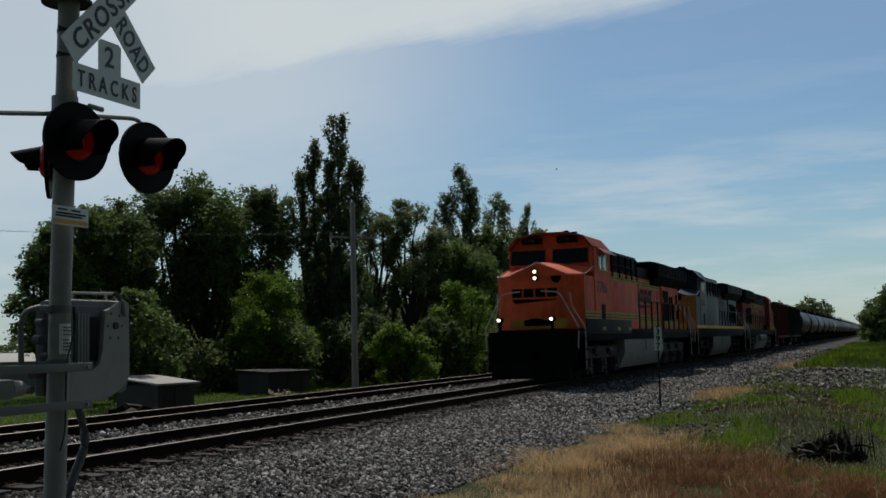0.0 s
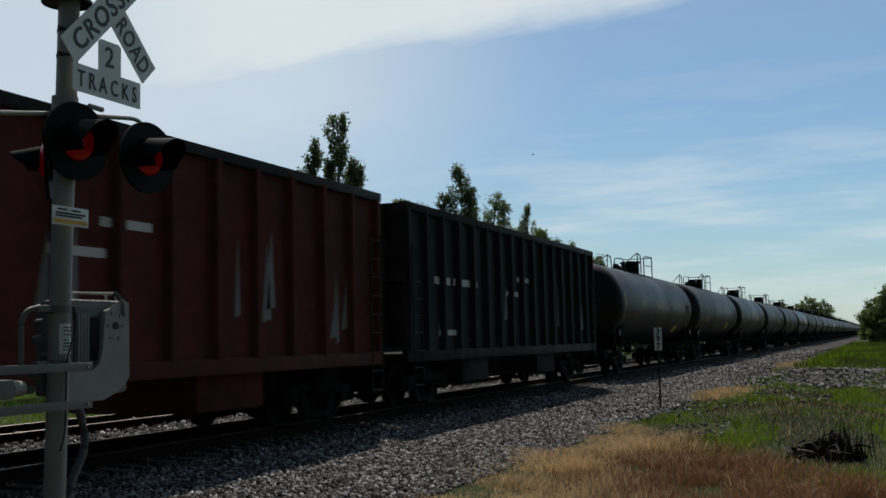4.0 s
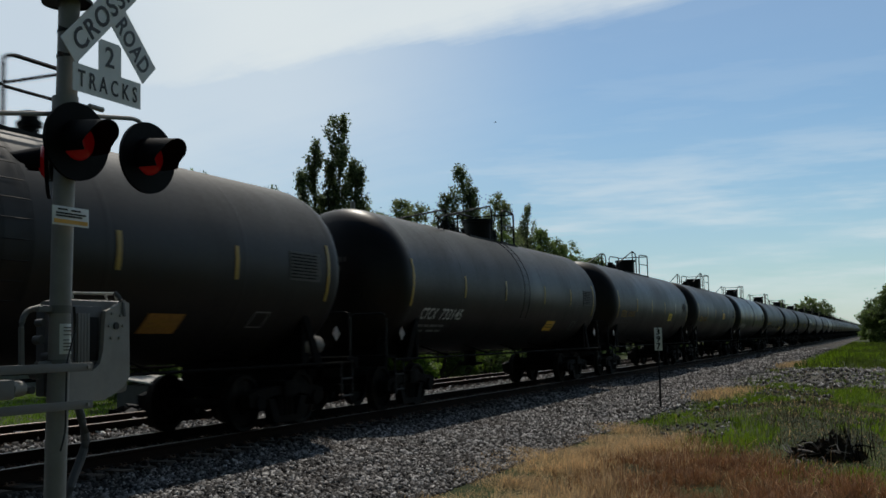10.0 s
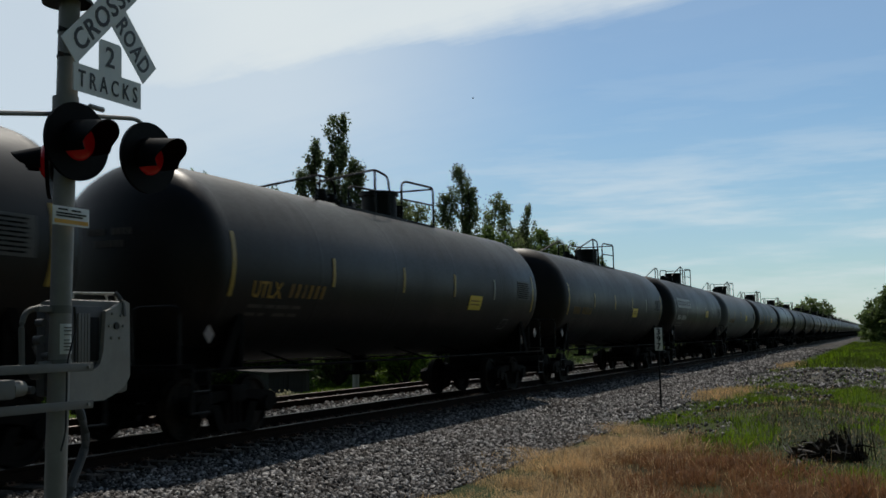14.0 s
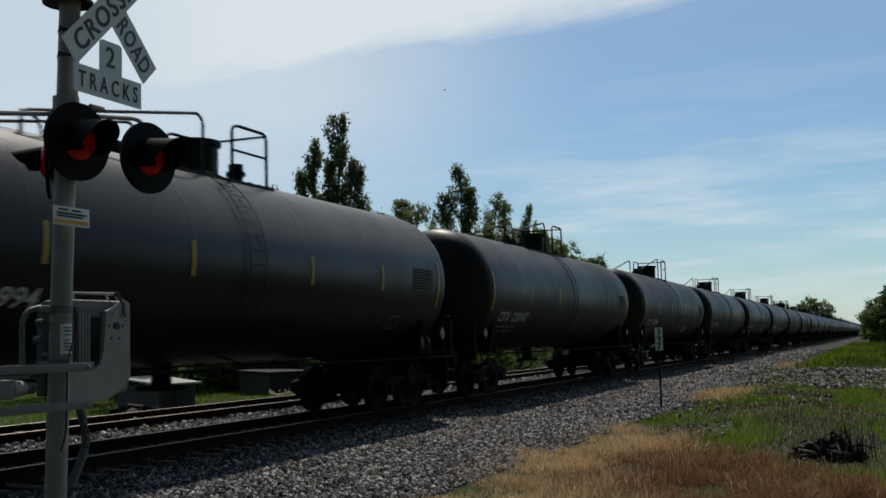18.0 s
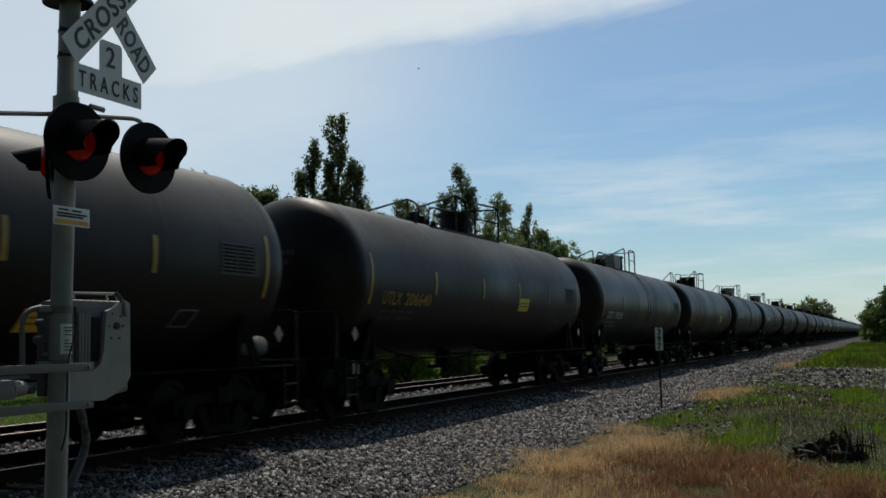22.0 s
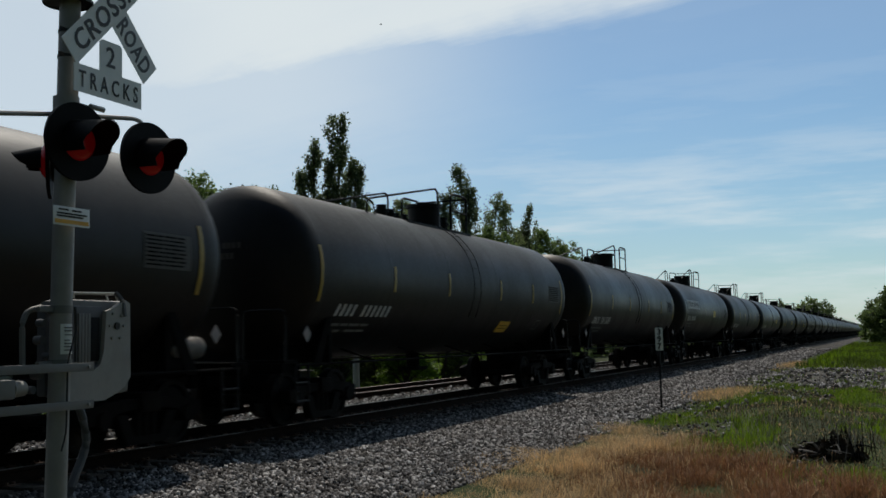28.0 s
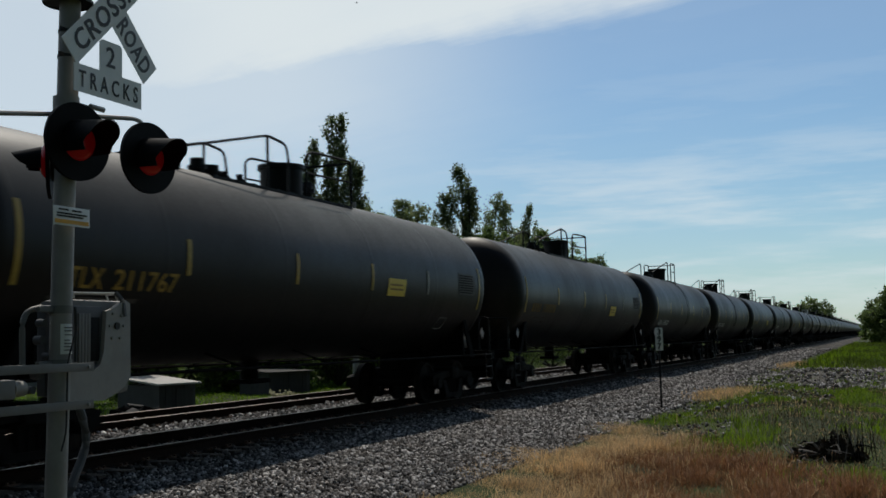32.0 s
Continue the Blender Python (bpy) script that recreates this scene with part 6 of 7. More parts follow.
    low = np.stack([d2 * np.cos(np.radians(az2)), d2 * np.sin(np.radians(az2)), -1 + (3.4 + 0.9 * np.sin(az2 * 2.3)) * rng.uniform(0, 1, 5000) ** 0.8], 1)
    pts = np.concatenate([pts, low])
    tagged(new("far_woods", quads("far_woods", pts, 0.6, rng, LEAF_DARK)), "dark undergrowth behind the tree row", "woods", kind="stuff")


def blades(name, xy, z, tall, wide, rng, mat, label, bend=0.35):
    """Grass: every blade a narrow bent strip."""
    k = len(xy)
    a = rng.uniform(0, 6.283, k)
    h = tall * rng.uniform(0.5, 1.25, k)
    lean = h * rng.uniform(0.05, 1.0, k) * bend
    wx, wy = np.cos(a + 1.57) * wide, np.sin(a + 1.57) * wide
    lx, ly = np.cos(a) * lean + 0.10 * h, np.sin(a) * lean
    h = h * (1.0 - 0.35 * np.clip(lean / (h + 1e-6) / 2.0, 0, 1))
    p0 = np.stack([xy[:, 0], xy[:, 1], z - 0.02], 1)
    side = np.stack([wx, wy, np.zeros(k)], 1)
    mid = p0 + np.stack([lx * 0.35, ly * 0.35, h * 0.6], 1)
    tip = p0 + np.stack([lx, ly, h], 1)
    pts = np.stack([p0 - side, p0 + side, mid + side * 0.8, mid - side * 0.8, tip], 1).reshape(-1, 3)
    idx = (np.array([0, 1, 2, 0, 2, 3, 3, 2, 4])[None] + 5 * np.arange(k)[:, None]).reshape(-1)
    me = bpy.data.meshes.new(name)
    me.vertices.add(k * 5)
    me.vertices.foreach_set("co", pts.reshape(-1))
    me.loops.add(k * 9)
    me.loops.foreach_set("vertex_index", idx)
    me.polygons.add(k * 3)
    me.polygons.foreach_set("loop_start", np.arange(0, k * 9, 3))
    me.update(calc_edges=True)
    me.materials.append(mat)
    return tagged(new(name, me), label, "grass", kind="stuff")


def dry_end(y):
    return 14.2 + 8.0 * np.clip(y / 5.3, -0.2, 1.05)


def build_grass():
    rng = np.random.default_rng(21)
    xy = rng.uniform((6.5, -2.5), (23.5, 6.0), (230000, 2))
    edge = 5.45 + 0.35 * np.sin(xy[:, 0] * 0.9) + 0.25 * np.sin(xy[:, 0] * 2.3 + 1)
    patch = np.array([noise.noise((a * 1.3, b * 1.3, 1.0)) + 0.5 * noise.noise((a * 4.0, b * 4.0, 2.0)) for a, b in xy])
    keep = (xy[:, 1] < edge + rng.normal(0, 0.18, len(xy))) & (xy[:, 0] < dry_end(xy[:, 1]) + rng.normal(0, 0.7, len(xy))) & (rng.random(len(xy)) < 0.62 + patch)
    xy, patch, edge = xy[keep], patch[keep], edge[keep]
    z = np.array([land(a, b) for a, b in xy])
    tall = (0.10 + 0.14 * np.clip((edge - xy[:, 1]) / 1.5, 0, 1)) * (1.0 + 0.7 * patch)
    # old brown growth takes over away from the ballast
    brown = rng.random(len(xy)) < np.clip((edge - xy[:, 1] - 0.80) / 1.7 - patch * 0.7, 0.05, 0.96)
    blades("dry_grass", xy[~brown], z[~brown], tall[~brown] * 0.85, 0.0034, rng, GRASS_DRY, "dry straw-coloured grass beside the ballast", 1.9)
    blades("brown_grass", xy[brown], z[brown], tall[brown] * 0.8, 0.0036, rng, GRASS_BROWN, "old reddish-brown dead grass among the straw", 1.9)
    xy = rng.uniform((14, -6), (64, 5.6), (190000, 2))
    edge = 5.0 + 0.5 * np.sin(xy[:, 0] * 0.55 + 2)
    patch = np.array([noise.noise((a * 0.30, b * 0.6, 4.0)) + 0.6 * noise.noise((a * 1.1, b * 1.6, 7.0)) for a, b in xy])
    rubble = ((xy[:, 0] - 50) / 13) ** 2 + ((xy[:, 1] - 2.0) / 2.8) ** 2 + patch
    bare = ((xy[:, 0] - 21.3) / 1.3) ** 2 + ((xy[:, 1] - 3.5) / 0.7) ** 2
    keep = (xy[:, 1] < edge + rng.normal(0, 0.2, len(xy))) & (xy[:, 0] > dry_end(xy[:, 1]) + rng.normal(0, 0.8, len(xy)) - 0.6) & (rng.random(len(xy)) < np.where(rubble > 0.85, 0.9, 0.10)) & ((bare > 1) | (rng.random(len(xy)) < 0.1))
    xy, patch, bare = xy[keep], patch[keep], bare[keep]
    z = np.array([land(a, b) for a, b in xy])
    green = rng.random(len(xy)) < np.clip(0.42 + patch * 2.3 + 0.40 * np.clip((xy[:, 1] - 2.4) / 1.5, -0.5, 1) - 0.45 * np.exp(-((xy[:, 0] - 19.5) / 4) ** 2 - ((xy[:, 1] - 1.4) / 1.1) ** 2), 0.08, 0.97)
    straw = ~green & (rng.random(len(xy)) < 0.22)
    weeds = ~green & ~straw
    tall = 0.075 + 0.10 * np.clip(patch + 0.2, 0, 1) + 0.13 * (rng.random(len(xy)) < 0.04)
    blades("green_grass", xy[green], z[green], tall[green], 0.007, rng, GRASS_GREEN, "rough bright green grass on the low bank", 0.8)
    blades("dark_weeds", xy[weeds], z[weeds], tall[weeds] * 0.85, 0.008, rng, GRASS_DARK, "dull dark weeds among the green grass", 0.9)
    blades("straw_tufts", xy[straw], z[straw], tall[straw], 0.005, rng, GRASS_DRY, "thin straw tufts among the green grass", 0.9)
    xy = rng.uniform((60, -14), (190, 4.6), (34000, 2))
    z = np.array([land(a, b) for a, b in xy])
    rank = np.array([noise.noise((a * 0.10, b * 0.35, 6.0)) for a, b in xy]) + 0.25 * rng.random(len(xy)) + 0.22 * np.clip((1.5 - xy[:, 1]) / 4, 0, 1) > 0.24
    blades("far_grass", xy[~rank], z[~rank], np.full((~rank).sum(), 0.36), 0.03, rng, GRASS_GREEN, "green grass along the line", 0.6)
    blades("far_weeds", xy[rank], z[rank], np.full(rank.sum(), 0.42), 0.03, rng, GRASS_RANK, "rank dark green weeds along the line", 0.6)
    for cx_, cy_, rx, ry, n in ((34, 4.7, 2.6, 0.7, 2500), (65, 5.0, 6.0, 0.6, 2200)):
        xy = np.stack([cx_ + rng.normal(0, rx * 0.5, n), cy_ + rng.normal(0, ry * 0.5, n)], 1)
        z = np.array([land(a, b) for a, b in xy])
        blades("straw_patch", xy, z, np.full(n, 0.22), 0.012, rng, GRASS_DRY, "patch of tan dead grass beside the ballast", 0.9)
    xy = rng.uniform((10, 19), (60, 44), (60000, 2))
    z = np.array([land(a, b) for a, b in xy])
    blades("lawn", xy, z, np.full(len(xy), 0.10), 0.02, rng, LAWN, "mown bright green grass beyond the tracks", 0.6)


build_trees()
build_grass()

# ---- crossing signal ----
GALV = material("galvanised_steel", (0.29, 0.28, 0.265), 0.6, metal=0.1, vary=0.15, grain=7, stains=0.3, stain=(0.22, 0.2, 0.18), bump=0.08)
SIGN_WHITE = material("sign_white", (0.80, 0.80, 0.78), 0.45, vary=0.06, grain=10, stains=0.15, stain=(0.5, 0.48, 0.44), bump=0.0)
SIGN_BLACK = material("sign_black", (0.012, 0.012, 0.012), 0.5, vary=0.2, bump=0.0)
LAMP_BLACK = material("lamp_black", (0.0045, 0.0045, 0.005), 0.6, spec=0.12, vary=0.25, grain=12)
LAMP_RED = glowing("red_lens", (0.30, 0.004, 0.006), 0.10)
CABLE = material("black_cable", (0.015, 0.015, 0.015), 0.6)
ORANGE_TAG = material("tag_orange", (0.75, 0.38, 0.04), 0.5, vary=0.1)
MECH_DARK = material("mechanism_blue_grey", (0.085, 0.086, 0.092), 0.6, vary=0.2, grain=5, stains=0.4, stain=(0.08, 0.075, 0.07), bump=0.08)
MECH = material("mechanism_grey", (0.150, 0.146, 0.138), 0.6, metal=0.1, vary=0.15, grain=5, stains=0.3, stain=(0.18, 0.165, 0.15), bump=0.08)


def signal_lamp(root, x, y, z, az, long=0.385, tip=0.146, base=0.168):
    """A round backing disc with lens and long hood, looking towards the azimuth az."""
    m = pose(x, y, z, 0, 0, az + 90)       # own space: looks along -y
    bm = bmesh.new()
    cyl(bm, (0, 0.0, 0), (0, -0.03, 0), 0.305, seg=40)
    disc = part("backing_disc", bm, LAMP_BLACK, root, at=m)
    bm = bmesh.new()
    cyl(bm, (0, 0.16, 0), (0, 0.0, 0), 0.12, 0.17, seg=20)
    part("lamp_housing", bm, LAMP_BLACK, disc)
    bm = bmesh.new()
    lens = [(-0.03, 0.150), (-0.055, 0.140), (-0.080, 0.112), (-0.098, 0.070), (-0.104, 0.0)]
    lathe_x(bm, [(d, r) for d, r in lens], 0.0, 28)
    bmesh.ops.rotate(bm, cent=(0, 0, 0), matrix=Matrix.Rotation(radians(90), 3, "Z"), verts=bm.verts)
    part("red_lens", bm, LAMP_RED, disc, "red signal lens")
    bm = bmesh.new()
    n, a0, a1 = 20, radians(-35), radians(215)
    rings = []
    for d, r in ((-0.03, base), (-long, tip)):
        for rr in (r, r - 0.008):
            rings.append([bm.verts.new((rr * math.cos(a0 + (a1 - a0) * i / n), d if d > -0.1 else d * (0.62 + 0.38 * max(0.0, math.sin(a0 + (a1 - a0) * i / n)) ** 0.5), rr * math.sin(a0 + (a1 - a0) * i / n) - (0.02 if d < -0.1 else 0))) for i in range(n + 1)])
    o0, i0, o1, i1 = rings
    for i in range(n):
        bm.faces.new((o0[i], o0[i + 1], o1[i + 1], o1[i]))
        bm.faces.new((i0[i + 1], i0[i], i1[i], i1[i + 1]))
        bm.faces.new((o1[i], o1[i + 1], i1[i + 1], i1[i]))
    part("hood", bm, LAMP_BLACK, disc)


def crossing_signal():
    root = thing("crossing_signal", pose(6.345, 5.805, -0.5), "grey railway crossing signal mast with crossbuck, lamps and gate mechanism", "crossing signal")
    o = Matrix.Translation((-6.345, -5.805, 0.5))     # plan coordinates to own space

    def add(name, bm, mat, label="", parent=None, smooth=True):
        return part(name, place(bm, o), mat, parent or root, label, smooth)

    bm = bmesh.new()
    cyl(bm, (6.307, 5.843, -0.5), (6.385, 5.765, 5.0), 0.081, seg=28)
    mast = add("mast", bm, GALV)
    bm = bmesh.new()
    box(bm, 6.1, 6.52, 5.6, 6.02, -0.75, -0.42, 0.03)
    add("foundation", bm, MECH)
    # crossbuck: two blades across each other
    for s, name, z in ((1, "CROSSING", 0.0), (-1, "RAILROAD", -0.016)):
        bm = bmesh.new()
        half = 0.715 if s > 0 else 0.685
        box(bm, -half, half, -0.120, 0.120, -0.004, 0.004, 0.0)
        plane = o @ Matrix.Translation((6.745, 5.665 - z, 4.175)) @ FACING @ pose(0, 0, 0, 0, 0, 45 * s)
        blade = part("crossbuck_blade", place(bm, plane), SIGN_WHITE, root, "white crossbuck blade with black letters")
        for word, x0, x1 in ((("CROSSING", -0.62, 0.60),) if s > 0 else (("RAIL", -0.63, -0.14), ("ROAD", 0.14, 0.63))):
            w = letters(word, 0.225, 0.003, 1.12, 0, 0.004)
            wide = max(v.co.x for v in w.verts)
            bmesh.ops.scale(w, vec=((x1 - x0) / wide, 1, 1), verts=w.verts)
            place(w, Matrix.Translation((x0, -0.080, 0.006)))
            part("letters", place(w, plane), SIGN_BLACK, blade)
    # count of tracks
    bm = bmesh.new()
    prism(bm, [(6.285, 3.37), (7.085, 3.37), (7.085, 3.59), (6.84, 3.59), (6.84, 3.83), (6.81, 3.85), (6.60, 3.85), (6.575, 3.83), (6.575, 3.59), (6.285, 3.59)], 5.655, 5.663)
    plate = add("track_plate", bm, SIGN_WHITE, "white plate counting the tracks", smooth=False)
    for text, size, x, z in (("2", 0.235, 6.64, 3.64), ("TRACKS", 0.185, 6.335, 3.415)):
        w = letters(text, size, 0.003, 1.62, 0, 0.002)
        if text == "TRACKS":
            bmesh.ops.scale(w, vec=(0.70 / max(v.co.x for v in w.verts), 1, 1), verts=w.verts)
        add("letters", place(w, Matrix.Translation((x, 5.652, z)) @ FACING), SIGN_BLACK, parent=plate)
    # bands and brackets on the mast
    for z in (3.22, 3.66, 3.86, 4.12):
        bm = bmesh.new()
        k = (z + 0.5) / 5.5
        cx_, cy_ = 6.307 + 0.078 * k, 5.843 - 0.078 * k
        cyl(bm, (cx_, cy_, z - 0.011), (cx_, cy_, z + 0.011), 0.086, seg=24)
        box(bm, cx_ - 0.13, cx_ - 0.07, cy_ - 0.03, cy_ - 0.015, z - 0.012, z + 0.015)
        add("band", bm, CABLE if z > 3.3 else GALV)
    bm = bmesh.new()
    rim = [(0.0, 0.19), (0.02, 0.195), (0.05, 0.17), (0.09, 0.10), (0.10, 0.0)]
    lathe_x(bm, rim, 0.0, 24)
    bmesh.ops.rotate(bm, cent=(0, 0, 0), matrix=Matrix.Rotation(radians(-90), 3, "Y"), verts=bm.verts)
    add("warning_bell", place(bm, Matrix.Translation((6.36, 5.79, 4.085))), CABLE, "dark bell dish on the mast")
    bm = bmesh.new()
    pipe(bm, [(5.2, 5.74, 3.0), (5.4, 5.76, 3.03), (6.34, 5.78, 3.20), (7.12, 5.76, 3.31), (7.22, 5.76, 3.30), (7.24, 5.74, 3.2)], 0.019, 8)
    cyl(bm, (6.36, 5.80, 3.02), (6.36, 5.80, 3.34), 0.10, seg=20)
    add("cross_arm", bm, GALV)
    bm = bmesh.new()
    cyl(bm, (6.45, 5.64, 3.27), (6.60, 5.64, 3.27), 0.022, seg=10)
    pipe(bm, [(6.36, 5.78, 3.25), (6.45, 5.66, 3.28), (6.36, 5.66, 3.1)], 0.025)
    add("lamp_bracket", bm, GALV)
    place_lamp = lambda x, y, z, az, *more: signal_lamp(root, x - 6.345, y - 5.805, z + 0.5, az, *more)
    place_lamp(6.33, 5.67, 2.97, 262)
    place_lamp(7.22, 5.70, 2.98, 262)
    place_lamp(5.16, 5.74, 2.82, 262)
    place_lamp(6.50, 6.06, 2.88, 128, 0.31, 0.085, 0.125)
    # notice tag
    bm = bmesh.new()
    box(bm, 6.085, 6.475, 5.662, 5.668, 2.31, 2.455, 0.002)
    tag = add("notice_plate", bm, SIGN_WHITE, "small white notice plate with an orange band")
    bm = bmesh.new()
    box(bm, 6.10, 6.46, 5.658, 5.661, 2.325, 2.355)
    add("orange_band", bm, ORANGE_TAG, parent=tag)
    bm = bmesh.new()
    for x0, x1, z in ((6.14, 6.24, 2.425), (6.28, 6.38, 2.422), (6.12, 6.44, 2.395), (6.12, 6.40, 2.375)):
        box(bm, x0, x1, 5.658, 5.661, z, z + 0.012)
    add("notice_lines", bm, LOCO_GREY, parent=tag)
    # gate mechanism behind the mast
    bm = bmesh.new()
    box(bm, 6.55, 7.27, 5.92, 6.24, 1.00, 1.775, 0.05)
    add("mechanism_case", bm, MECH)
    bm = bmesh.new()
    box(bm, 6.45, 6.90, 5.885, 5.93, 1.16, 1.72, 0.02)
    add("mechanism_cover", bm, MECH_DARK, "blue-grey service cover")
    # the recess is not cut: its shade is a black plate on the cover
    bm = bmesh.new()
    box(bm, 6.73, 6.84, 5.872, 5.886, 1.28, 1.63, 0.004)
    add("slot", bm, LAMP_BLACK, "black plate for the shade in the cover's recess")
    for i in range(4):
        bm = bmesh.new()
        box(bm, 6.60 + i * 0.035, 6.63 + i * 0.035, 5.872, 5.886, 1.22, 1.66, 0.002)
        add("cover_rib", bm, MECH)
    bm = bmesh.new()
    prism(bm, [(6.89, 1.68), (6.97, 1.705), (7.12, 1.775), (7.18, 1.75), (7.19, 1.14), (7.12, 1.06), (7.02, 1.01), (6.87, 0.96), (6.44, 0.96), (6.44, 1.21), (6.75, 1.21), (6.82, 1.25), (6.86, 1.36)], 5.845, 5.885)
    add("crank_arm", bm, GALV, "pale steel counterweight arm", smooth=False)
    for dx, dz, r in ((0, 0, 0.030), (-0.05, 0.10, 0.012), (0.055, 0.085, 0.012), (0.085, 0.0, 0.012), (-0.06, -0.10, 0.012), (0.04, -0.10, 0.012), (-0.085, 0.0, 0.012)):
        bm = bmesh.new()
        cyl(bm, (7.01 + dx, 5.83, 1.56 + dz), (7.01 + dx, 5.845, 1.56 + dz), r, seg=10)
        add("bolt", bm, CABLE if r > 0.02 else GALV)
    # slatted rack on top of the case
    for y in (5.93, 6.03):
        bm = bmesh.new()
        pipe(bm, [(6.60, y, 1.78), (6.60, y, 1.825), (7.10, y, 1.835), (7.12, y, 1.78)], 0.010)
        add("rack_rail", bm, HANDRAIL)
    for i in range(7):
        bm = bmesh.new()
        pipe(bm, [(6.62 + i * 0.075, 5.93, 1.826), (6.67 + i * 0.075, 6.03, 1.828)], 0.008)
        add("rack_slat", bm, HANDRAIL)
    for z in (1.68, 1.27):
        bm = bmesh.new()
        cyl(bm, (6.332, 5.818, z - 0.03), (6.332, 5.818, z + 0.03), 0.092, seg=24)
        box(bm, 6.10, 6.26, 5.80, 5.84, z - 0.02, z + 0.02, 0.005)
        add("mast_clamp", bm, MECH)
    # bent guard and gear on the other side of the mast
    bm = bmesh.new()
    pipe(bm, [(6.04, 5.9, 1.20), (6.03, 5.9, 1.58), (6.08, 5.9, 1.67), (6.22, 5.9, 1.70)], 0.022, 8)
    add("guard_tube", bm, MECH)
    for x, z, r in ((6.16, 1.58, 0.06), (6.14, 1.45, 0.07), (6.12, 1.20, 0.09), (6.22, 1.33, 0.05), (6.05, 1.08, 0.06)):
        bm = bmesh.new()
        cyl(bm, (x + 0.06, 5.86, z), (x + 0.06, 5.93, z), r * 0.5, seg=12)
        add("gear", bm, MECH_DARK)
    bm = bmesh.new()
    box(bm, 6.30, 6.50, 5.93, 6.02, 1.02, 1.72, 0.02)
    add("gear_case", bm, MECH_DARK)
    for z0, z1 in ((1.205, 1.27), (0.92, 0.985)):
        bm = bmesh.new()
        box(bm, 5.0, 6.55, 5.675, 5.70, z0, z1, 0.004)
        bar = add("gate_arm_bracket", bm, MECH)
        bm = bmesh.new()
        cyl(bm, (6.49, 5.662, (z0 + z1) / 2), (6.49, 5.675, (z0 + z1) / 2), 0.014, seg=8)
        add("bolt", bm, GALV, parent=bar)
    bm = bmesh.new()
    box(bm, 5.3, 5.80, 5.72, 5.84, 1.03, 1.17, 0.02)
    add("gate_arm_clamp", bm, MECH)
    bm = bmesh.new()
    cyl(bm, (5.80, 5.78, 1.10), (5.92, 5.78, 1.10), 0.062, 0.055, seg=14)
    add("clamp_boss", bm, GALV)
    for pts, r in (([(6.40, 5.73, 1.70), (6.41, 5.715, 1.55), (6.35, 5.71, 1.42), (6.30, 5.71, 1.28), (6.29, 5.71, 0.75), (6.24, 5.71, 0.62)], 0.007),
                   ([(6.42, 5.75, 1.70), (6.43, 5.75, 1.5), (6.43, 5.75, 1.28)], 0.012),
                   ([(7.06, 5.9, 1.84), (7.10, 5.86, 1.78), (7.10, 5.84, 1.64)], 0.022)):
        bm = bmesh.new()
        pipe(bm, pts, r)
        add("cable", bm, CABLE if r < 0.02 else MECH_DARK)
    bm = bmesh.new()
    pipe(bm, [(6.60, 5.92, 1.02), (6.63, 5.87, 0.88), (6.69, 5.86, 0.65), (6.62, 5.86, 0.50), (6.48, 5.84, 0.32), (6.42, 5.84, -0.45)], 0.034, 10)
    add("conduit", bm, MECH_DARK)
    bm = bmesh.new()
    k = 8
    for i in range(k):
        a0, a1 = radians(225 + 90 * i / k), radians(225 + 90 * (i + 1) / k)
        for r, ends in ((0.088, (1.34, 1.57)), (0.084, (1.57, 1.34))):
            ring = [(a, z) for z, pair in ((ends[0], (a0, a1)), (ends[1], (a1, a0))) for a in pair]
            bm.faces.new([bm.verts.new((6.332 + r * math.cos(a), 5.818 + r * math.sin(a), z)) for a, z in ring])
    bmesh.ops.remove_doubles(bm, verts=bm.verts[:], dist=0.0005)
    label_ = add("paper_label", bm, SIGN_WHITE)
    for i, z in enumerate((1.545, 1.52, 1.49, 1.45, 1.425, 1.40, 1.375)):
        bm = bmesh.new()
        box(bm, 6.285, 6.285 + (0.09, 0.08, 0.085, 0.05, 0.09, 0.07, 0.08)[i], 5.722, 5.7305, z - 0.007, z)
        add("label_line", bm, SIGN_BLACK, parent=label_)


crossing_signal()


# ---- milepost, pole, sheds ----
def milepost():
    ob = thing("milepost", pose(27.97, 5.49, -0.55), "white milepost board with black digits on a thin post", "milepost")
    bm = bmesh.new()
    box(bm, -0.03, 0.03, -0.02, 0.02, -0.1, 2.2, 0.004)
    part("post", bm, LOCO_GREY, ob)
    turn = pose(0, 0, 0, 0, 0, -70)
    bm = bmesh.new()
    box(bm, -0.10, 0.10, -0.032, -0.022, 1.55, 2.15, 0.003)
    board = part("board", place(bm, turn), SIGN_WHITE, ob)
    for i, ch in enumerate("397"):
        w = letters(ch, 0.22, 0.003, 1, 0, 0.006)
        mid = (max(v.co.x for v in w.verts) + min(v.co.x for v in w.verts)) / 2
        part("digit", place(w, turn @ Matrix.Translation((-mid, -0.036, 1.97 - i * 0.19)) @ FACING), SIGN_BLACK, board)


milepost()
POLE_WOOD = material("pole_wood", (0.34, 0.325, 0.31), 0.85, vary=0.25, grain=10, bump=0.4, stretch=(1, 1, 0.1))


